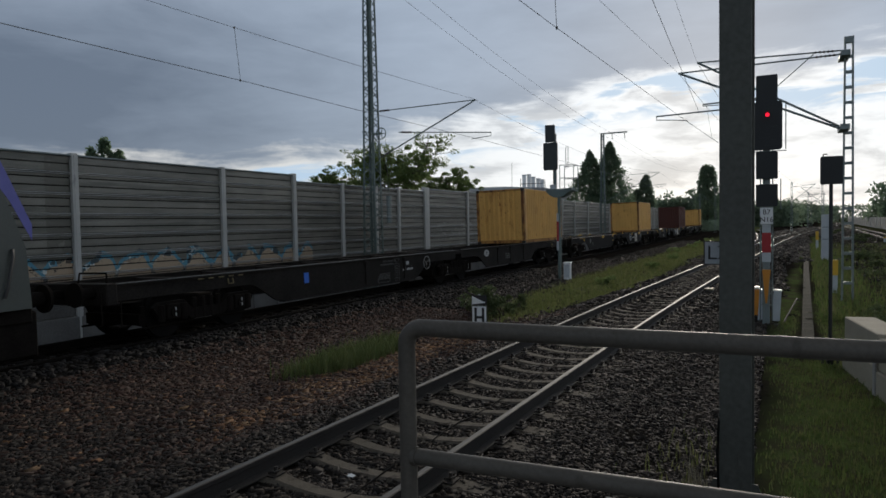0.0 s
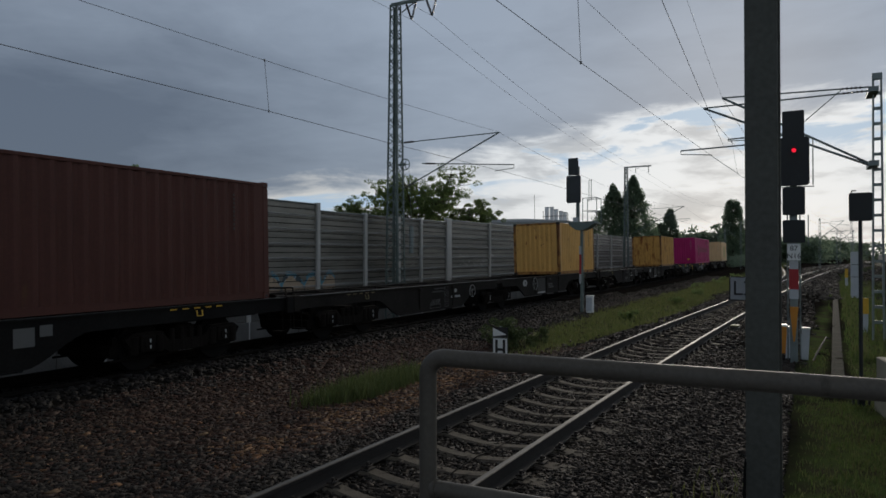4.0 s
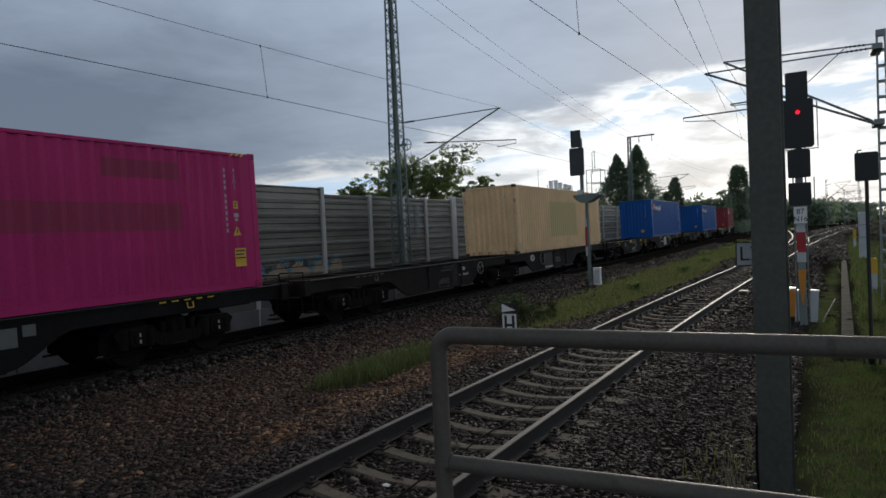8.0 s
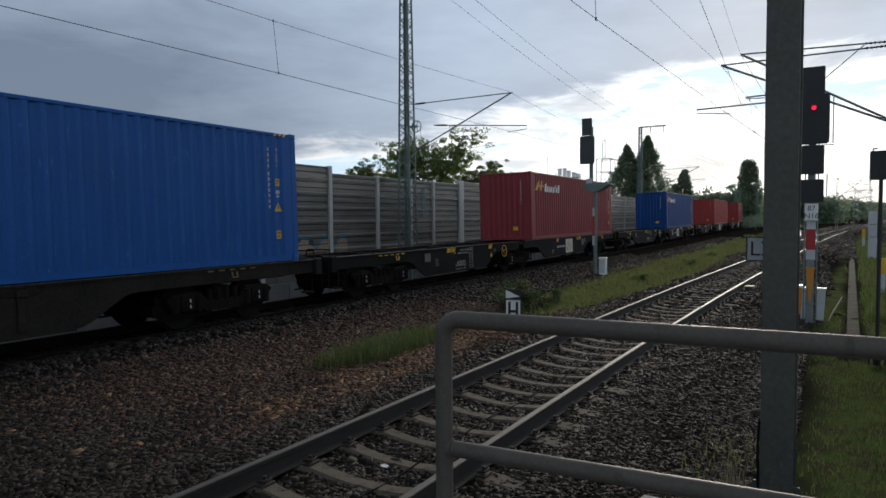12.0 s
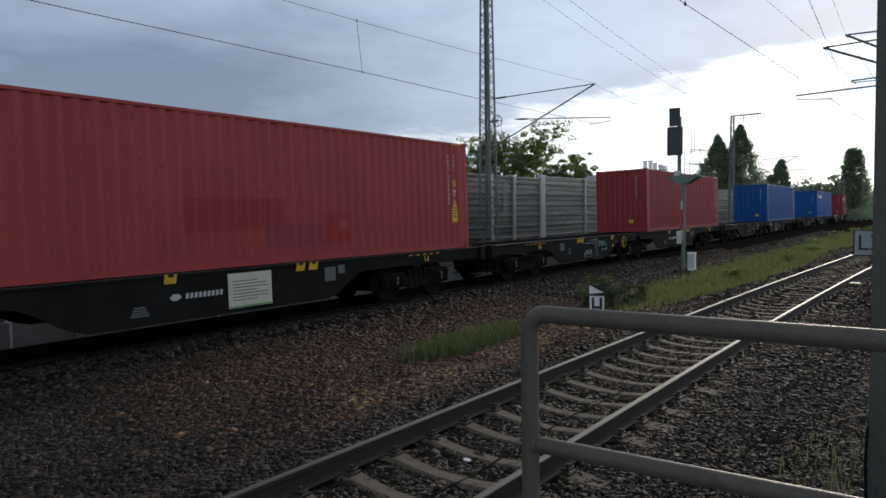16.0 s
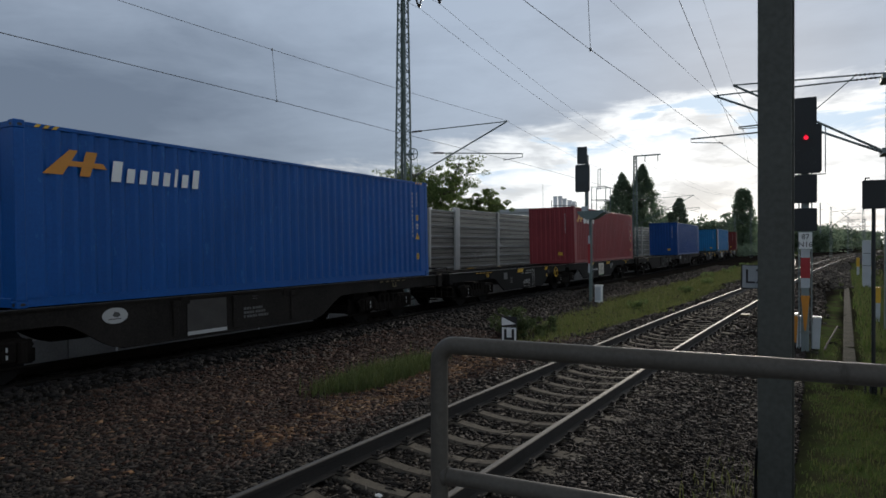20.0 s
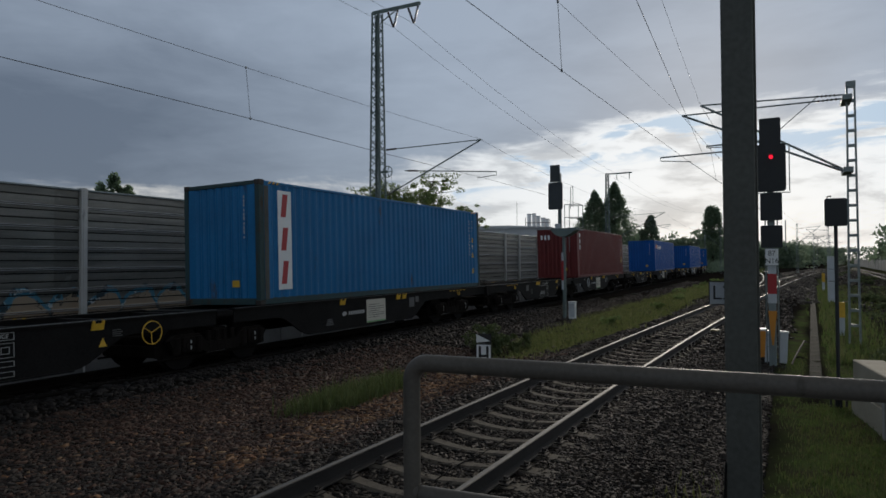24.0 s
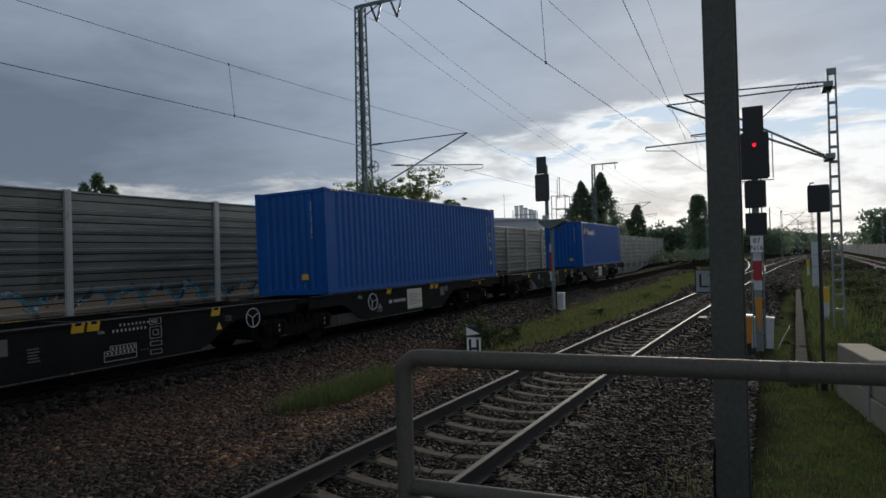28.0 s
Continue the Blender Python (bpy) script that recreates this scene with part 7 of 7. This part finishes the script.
def broad_tree(x, y, h, w, seed, mat, label, clumps=150, per=34, leaf=0.13):
    """A spreading tree: limbs that fork into sprays of fine leaves, with gaps between them."""
    r = random.Random(seed)
    t = thing("tree", label, "tree", "trees", pose(x, y, -0.35))
    part("trunk", Build().tube([(0, 0, 0), (0.1, 0.05, h * 0.3), (0.0, 0.1, h * 0.55)], 0.026 * h, 10, 0.014 * h), M["bark"], t)
    cs, rs, ns, limbs = [], [], [], Build()
    for k in range(9):
        a = 6.283 * k / 9 + r.uniform(-0.3, 0.3)
        reach, rise = w / 2 * r.uniform(0.45, 1.0), h * r.uniform(0.72, 0.98)
        rise -= 0.18 * h * (reach / (w / 2)) ** 2
        root = Vector((0, 0.05, h * r.uniform(0.32, 0.5)))
        tip = Vector((reach * math.cos(a), reach * math.sin(a), rise))
        bow = root.lerp(tip, 0.5) + Vector((0, 0, -0.05 * h))
        limbs.tube([root, bow, tip], 0.009 * h, 5, 0.003 * h)
        for j in range(clumps // 9):
            u = 0.35 + 0.65 * math.sqrt(r.random())
            p = root.lerp(bow, 2 * u) if u < 0.5 else bow.lerp(tip, 2 * u - 1)
            off = Vector((r.gauss(0, 1), r.gauss(0, 1), r.gauss(0.15, 0.6))) * (0.085 * w)
            cs.append(tuple(p + off))
            rs.append(0.042 * w * r.uniform(0.6, 1.5))
            ns.append(int(per * r.uniform(0.5, 1.4)))
            if j % 3 == 0:
                limbs.tube([p, p + off], 0.003 * h, 4, 0.001 * h)
    part("limb", limbs, M["bark"], t)
    v, f = leaf_cloud(cs, rs, ns, leaf, seed, 0.55)
    foliage("crown", v, f, mat, t)
    return t


def column_tree(x, y, h, w, seed, mat, label, low=0.10, per=22, clumps=500, leaf=0.26, point=0.7, tops=1, turn=0):
    """A conical or columnar tree with upswept sprays; tops: how many leading shoots share its crown."""
    r = random.Random(seed)
    t = thing("tree", label, "tree", "trees", pose(x, y, -0.35, 0, 0, turn))
    part("trunk", Build().tube([(0, 0, 0), (0, 0, h * 0.8)], 0.02 * h, 8, 0.006 * h), M["bark"], t)
    cs, rs, ns, limbs = [], [], [], Build()
    lead = [((k - (tops - 1) / 2) * w * 0.62 / max(tops, 1), 1.0 - 0.09 * abs(k - (tops - 1) / 2)) for k in range(tops)]
    for k in range(clumps):
        dx, tall = lead[k % tops]
        u = r.random() ** 1.15
        z = h * tall * (low + (0.98 - low) * u)
        half = w / 2 / (1 if tops == 1 else 1.9) * min(1, (1 - u) ** point) * min(1, 0.7 + 2.0 * u)
        half *= 1 + 0.35 * noise.noise(Vector((z * 0.55, k % 5, seed)))
        a, q = r.uniform(0, 6.283), 0.25 + 0.8 * math.sqrt(r.random())
        c = (dx + half * q * math.cos(a), half * q * math.sin(a), z + 0.15 * half * q)
        cs.append(c)
        rs.append(max(0.028 * h, half * 0.16) * r.uniform(0.6, 1.3))
        ns.append(per)
        if k % 12 == 0:
            limbs.tube([(dx * 0.5, 0, max(0.2, c[2] - 0.5 * half)), c], 0.004 * h, 4, 0.0015 * h)
    part("limb", limbs, M["bark"], t)
    v, f = leaf_cloud(cs, rs, ns, leaf, seed, 1.25)
    foliage("crown", v, f, mat, t)
    return t


broad_tree(-28.0, 46.5, 10.6, 8.4, 11, M["leaf"], "spreading feathery green tree behind the noise barrier", 480, 62, 0.085)
broad_tree(-33.0, 46.8, 9.2, 7.0, 13, M["leaf"], "low rounded green tree behind the noise barrier", 380, 60, 0.085)
broad_tree(-23.6, 47.5, 7.6, 5.6, 14, M["leaf"], "low feathery green tree behind the noise barrier", 260, 52, 0.085)
column_tree(-48.8, 35.2, 10.1, 4.8, 3, M["leaf_dark"], "dark conifer with three pointed tops behind the noise barrier", 0.3, 22, 330, 0.18, 0.6, 3, 54)
column_tree(-24.0, 107, 15.2, 10.6, 5, M["leaf_dark"], "tall dark green conical tree beyond the barrier", 0.05, 24, 1000, 0.17, 0.85)
column_tree(-27.0, 106, 13.9, 11.6, 6, M["leaf_dark"], "dark green conical tree beyond the barrier", 0.05, 24, 1000, 0.17, 0.9)
column_tree(-23.7, 138, 11.8, 4.6, 8, M["leaf_far"], "slim tree in the distance", 0.1, 26, 420, 0.22, 0.5)
column_tree(-25.6, 138, 9.0, 4.0, 18, M["leaf_far"], "small bushy tree in the distance", 0.1, 20, 200, 0.26, 0.5)
column_tree(-14.8, 170, 15.6, 6.0, 9, M["leaf_dark"], "tall dark columnar poplar by the bend", 0.02, 24, 900, 0.2, 0.28)


def wood(name, x0, y0, x1, y1, h, depth, count, seed, mat, label):
    """A far belt of trees: trunks and clumps of leaves with an uneven top."""
    r = random.Random(seed)
    cs, rs, ns = [], [], []
    for k in range(count):
        u = r.random()
        hh = h * (0.75 + 0.4 * noise.noise(Vector((u * 9, seed, 0)))) * r.uniform(0.75, 1.05)
        px, py = x0 + (x1 - x0) * u + r.uniform(-depth, depth) * 0.5, y0 + (y1 - y0) * u + r.uniform(-depth, depth) * 0.5
        for z in (0.2, 0.45, 0.7, 0.9):
            cs.append((px + r.uniform(-1, 1), py + r.uniform(-1, 1), hh * z - 0.3))
            rs.append(h * 0.24 * r.uniform(0.8, 1.3) * (0.7 if z > 0.8 else 1))
            ns.append(32)
    v, f = leaf_cloud(cs, rs, ns, h * 0.055, seed)
    pieces(name, v, f, mat, label, "woodland")


wood("wood", -47, 262, -18, 262, 14.5, 14, 60, 31, M["leaf_far"], "distant dark green wood beyond the bend")
wood("wood", -13, 215, 4.5, 225, 10.0, 10, 46, 32, M["leaf_far"], "distant green trees left of the straight line")
wood("wood", 24, 190, 85, 210, 13.0, 18, 150, 33, M["leaf_dark"], "distant dark trees beyond the far track")
# Carries the trees on out of view, to block low light from there.
wood("wood", 34, 178, 30, -70, 6.5, 9, 170, 37, M["leaf_dark"], "belt of dark trees along the far side of the station")
wood("wood", -18, 120, -9, 175, 3.2, 5, 40, 34, M["leaf_far"], "low bushes along the outside of the bend")
wood("wood", -200, 300, 260, 420, 13, 40, 260, 35, M["leaf_far"], "distant belt of woodland on the horizon")
wood("wood", -140, 60, -70, 240, 9, 20, 90, 36, M["leaf_far"], "trees far behind the noise barrier")


def shrub(x, y, h, w, seed, mat, leaf=0.07, per=90, clumps=14):
    r = random.Random(seed)
    t = thing("shrub", "low dark green shrub beside the track", "shrub", "shrubs", pose(x, y, -0.33))
    cs, rs, ns, st = [], [], [], Build()
    for k in range(clumps):
        c = (r.uniform(-w, w) / 2, r.uniform(-w, w) / 2, h * r.uniform(0.15, 0.85))
        cs.append(c)
        rs.append(w * 0.22 * r.uniform(0.6, 1.2))
        ns.append(per)
        st.tube([(c[0] * 0.2, c[1] * 0.2, 0), c], 0.012, 4, 0.004)
    part("stem", st, M["bark"], t)
    v, f = leaf_cloud(cs, rs, ns, leaf, seed)
    foliage("leaves", v, f, mat, t)


shrub(-7.30, 16.7, 0.95, 0.85, 41, M["weed"], 0.05, 70, 14)
shrub(-7.05, 15.9, 0.95, 0.75, 43, M["weed"], 0.05, 60, 12)
shrub(-6.45, 16.2, 0.6, 0.6, 44, M["weed"], 0.045, 60, 10)
shrub(-6.7, 17.6, 0.5, 0.7, 42, M["weed"], 0.045, 60, 10)
rs_ = random.Random(5)
for k in range(14):
    y = 15 + 34 * rs_.random() ** 1.3
    x = 1.9 + 0.06 * (y - 15) + rs_.random() * (1.2 + 0.28 * (y - 14))
    shrub(x, y, rs_.uniform(0.18, 0.38), rs_.uniform(0.7, 1.3), 50 + k, M["weed"], 0.045, 70, 12)
for k in range(7):
    y = 26 + 9 * k
    shrub(-6.4 + rs_.uniform(-0.7, 0.7), y, 0.35, rs_.uniform(0.6, 1.0), 90 + k, M["leaf"], 0.05, 50, 9)
for k in range(6):
    y = 46 + 16 * k
    shrub(6.0 + 0.05 * (y - 50) + rs_.uniform(-2, 2), y, rs_.uniform(0.3, 0.5), rs_.uniform(1.0, 1.8), 120 + k, M["weed"], 0.07, 80, 12)


def blades(name, n, spot, h, mat, label, width=0.008, seed=1):
    """Grass: bent blades of two faces each."""
    r = np.random.default_rng(seed)
    P = np.array([spot(r) for _ in range(n)])
    z = np.array([ground_z(px, py) for px, py in P])
    a = r.uniform(0, 6.283, n)
    d = np.stack([np.cos(a), np.sin(a), 0 * a], 1)
    e = np.stack([-np.sin(a), np.cos(a), 0 * a], 1)
    hh = h * r.lognormal(0, 0.35, n)[:, None]
    lean = r.uniform(0.1, 0.6, n)[:, None]
    base = np.column_stack([P, z - 0.01])
    w = width * r.uniform(0.7, 1.4, n)[:, None]
    up = np.array([0, 0, 1.0])
    mid, tip = base + up * hh * 0.6 + d * hh * lean * 0.35, base + up * hh + d * hh * lean
    v = np.stack([base - e * w, base + e * w, mid + e * w * 0.7, mid - e * w * 0.7, tip], 1).reshape(-1, 3)
    k = 5 * np.arange(n)[:, None]
    f = np.concatenate([k + [0, 1, 2], k + [0, 2, 3], k + [3, 2, 4]], 0)
    pieces(name, v, f, mat, label, "grass")


def spot_in(x0, x1, y0, y1, power=1.2):
    def pick(r):
        for _ in range(60):
            x, y = r.uniform(x0, x1), y0 + (y1 - y0) * r.random() ** power
            if r.random() < green_at(x, y) ** 2:
                return x, y
        return x0, y1
    return pick


blades("grass", 34000, spot_in(-0.5, 3.6, 5.4, 20, 1.4), 0.055, M["grass_dark"], "short mown grass beside the column and blocks", 0.006, 1)
blades("grass", 6000, spot_in(-8.3, -6.0, 7.2, 13.4, 1.0), 0.17, M["lush"], "patch of green grass in the gravel", 0.006, 2)
blades("grass", 24000, spot_in(-9.2, -4.0, 14, 75, 1.5), 0.10, M["grass"], "strip of wild grass between the tracks", 0.012, 3)
blades("grass", 9000, spot_in(1.0, 12, 18, 70, 1.4), 0.18, M["grass_dark"], "rough grass along the far side of the path", 0.014, 4)
blades("dry_grass", 60, lambda r: (-0.63 + r.normal(0, 0.05), 6.2 + r.normal(0, 0.12)), 0.26, M["straw"], "tuft of dry stalks at the edge of the ballast", 0.004, 5)
blades("grass", 160, lambda r: (-0.80 + r.normal(0, 0.22), 6.8 + r.normal(0, 0.7)), 0.11, M["grass"], "weeds at the foot of the column", 0.006, 6)


def make_works():
    """Flat-roofed works with a cluster of pale vertical silos, behind the barrier."""
    g = thing("industrial_building", "pale flat-roofed works building with a cluster of steel silos", "building", at=pose(-31.8, 88, 0, 0, 0, 6))
    part("wall", Build().box(-9.5, 2.8, 0, 22, -0.4, 6.9), M["roof"], g)
    part("roof", Build().prism([(-9.8, 6.9), (3.1, 6.9), (3.1, 7.0), (-3, 7.35), (-9.8, 7.35)], -0.3, 22.3, "y"), M["roof"], g)
    for k in range(4):
        w = part("window", Build().box(-8.2 + 2.6 * k, -6.6 + 2.6 * k, -0.06, 0.0, 3.4, 5.2), M["glass"], g)
        part("sill", Build().box(-8.3 + 2.6 * k, -6.5 + 2.6 * k, -0.16, 0.0, 3.3, 3.39), M["roof"], w)
    for k, (dx, h) in enumerate(((-0.75, 8.55), (-0.1, 8.6), (0.6, 8.2), (1.25, 7.95), (1.9, 7.75))):
        s = part("silo", Build().disc((dx, 3.0 + 0.3 * (k % 2), 7.5 + (h - 7.5) / 2), 0.30, "z", h - 6.5, 14), M["silo"], g)
        part("cap", Build().disc((dx, 3.0 + 0.3 * (k % 2), h + 0.55), 0.34, "z", 0.12, 14), M["roof"], s)
    part("frame", Build().tube([(-1.2, 2.6, 6.7), (-1.2, 2.6, 8.6)], 0.05, 6).tube([(2.4, 2.6, 6.7), (2.4, 2.6, 8.2)], 0.05, 6).tube([(-1.2, 2.6, 7.8), (2.4, 2.6, 7.8)], 0.04, 6), M["column"], g)
    part("aerial", Build().tube([(-2.6, 3, 6.7), (-2.6, 3, 11.0)], 0.03, 5), M["column"], g)


make_works()


def make_house(x, y, w, d, h, roof, label, seed):
    g = thing("house", label, "house", "distant houses", pose(x, y, -0.4, 0, 0, seed * 7 % 20 - 10))
    part("wall", Build().box(-w / 2, w / 2, 0, d, 0, h), M["render"], g)
    part("roof", Build().prism([(-w / 2 - 0.4, h), (w / 2 + 0.4, h), (0, h + roof)], -0.3, d + 0.3, "y"), M["roof"] if seed % 2 else M["wagon_old"], g)
    for k in range(3):
        for z in (1.0, 3.6):
            if z + 1.3 < h:
                p = part("window", Build().box(-w / 2 + 0.8 + k * w / 3.4, -w / 2 + 1.9 + k * w / 3.4, -0.05, 0.0, z, z + 1.3), M["glass"], g)
                part("sill", Build().box(-w / 2 + 0.7 + k * w / 3.4, -w / 2 + 2.0 + k * w / 3.4, -0.15, 0.0, z - 0.1, z), M["roof"], p)


make_house(33, 185, 11, 9, 5.0, 2.6, "distant house with a pale roof behind trees", 1)
make_house(46, 178, 12, 9, 5.2, 3.0, "distant house with a dark roof behind trees", 2)
make_house(38, 640, 18, 14, 12, 0.5, "far-off block of flats on the horizon", 5)

fence = thing("noise_wall", "low grey wall along the far side of the tracks", "wall", kind="structure")
for k in range(28):
    y = 62 + 9 * k
    x = 15.6 + 0.046 * (y - 83)
    part("panel", Build().box(-0.08, 0.08, 0.1, 8.8, -0.4, 1.95, 0.02), M["far_wall"], fence, m=pose(x, y, 0, 0, 0, -2.6))
    part("post", Build().box(-0.14, 0.14, -0.12, 0.12, -0.4, 2.1, 0.02), M["post"], fence, m=pose(x, y, 0, 0, 0, -2.6))

# ---------------------------------------------------------------- ballast stones and sleepers
make_sleepers()
cable = Build().tube([(near_x(y) + 0.13 + 0.03 * math.sin(y * 1.7), y, NEAR_Z - 0.222 + 0.012 * math.sin(y * 5)) for y in np.arange(1.5, 15.5, 0.35)], 0.008, 6)
solid("track_cable", cable, M["cable"], "thin black cable lying along the middle of the platform track", "cable")
stones("gravel", 40000, -9.9, -2.4, 1.0, 9.0, 0.0265, M["gravel"], "dark grey broken ballast stones", bare_grey, 0.75)
stones("gravel", 36000, -2.4, -0.2, 1.0, 12.0, 0.0205, M["gravel"], "small dark brown-grey ballast stones beside the platform", bare_grey, 0.55)
stones("gravel", 20000, -8.6, -0.2, 9.0, 17.0, 0.032, M["gravel"], "dark grey broken ballast stones", bare_grey)
stones("gravel", 9000, -7.4, 0.4, 17.0, 40.0, 0.050, M["gravel"], "dark grey broken ballast stones", bare_grey)
stones("brown_gravel", 15000, -9.9, -4.6, 2.5, 9.0, 0.0320, M["brown_gravel"], "reddish brown broken ballast stones", bare_brown)
stones("brown_gravel", 18000, -9.9, -4.6, 9.0, 17.0, 0.036, M["brown_gravel"], "reddish brown broken ballast stones", bare_brown)
stones("gravel", 9000, -10.0, -4.6, 17.0, 40.0, 0.050, M["gravel"], "dark grey broken ballast stones", bare_brown)
stones("gravel", 9000, -9.6, -0.5, 40.0, 80.0, 0.065, M["gravel"], "dark grey broken ballast stones", bare)
stones("dusty_gravel", 11000, -7.0, 3.4, 38.0, 95.0, 0.085, M["dusty_gravel"], "dusty grey-brown ballast along the far part of the line", lambda x, y: bare(x, y) * smooth(38, 60, y) * smooth(6.0, 3.2, abs(x - near_x(y))))
stones("dusty_gravel", 8000, -6.0, 13.0, 95.0, 190.0, 0.16, M["dusty_gravel"], "dusty grey-brown ballast along the far part of the line", lambda x, y: bare(x, y) * smooth(6.5, 3.2, abs(x - near_x(y))))
stones("dusty_gravel", 5000, 2.5, 15.0, 24.0, 130.0, 0.085, M["gravel"], "dark stones strewn over the ground by the far track", lambda x, y: 0.5 * smooth(1.2, 3.0, x - 0.62 - 0.035 * (y - 16)))
stones("rusty_gravel", 6200, -9.6, -4.9, 4.0, 15.0, 0.033, M["rust_gravel"], "orange rust-stained ballast stones", rusty)
stones("gravel", 7000, -10.0, -1.7, -9.0, 1.0, 0.032, M["gravel"], "dark grey broken ballast stones", bare)
# Darkened stones paint the train's shade along the freight track.
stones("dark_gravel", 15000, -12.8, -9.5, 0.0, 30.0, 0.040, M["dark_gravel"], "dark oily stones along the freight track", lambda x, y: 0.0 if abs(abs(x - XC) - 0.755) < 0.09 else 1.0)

motions()
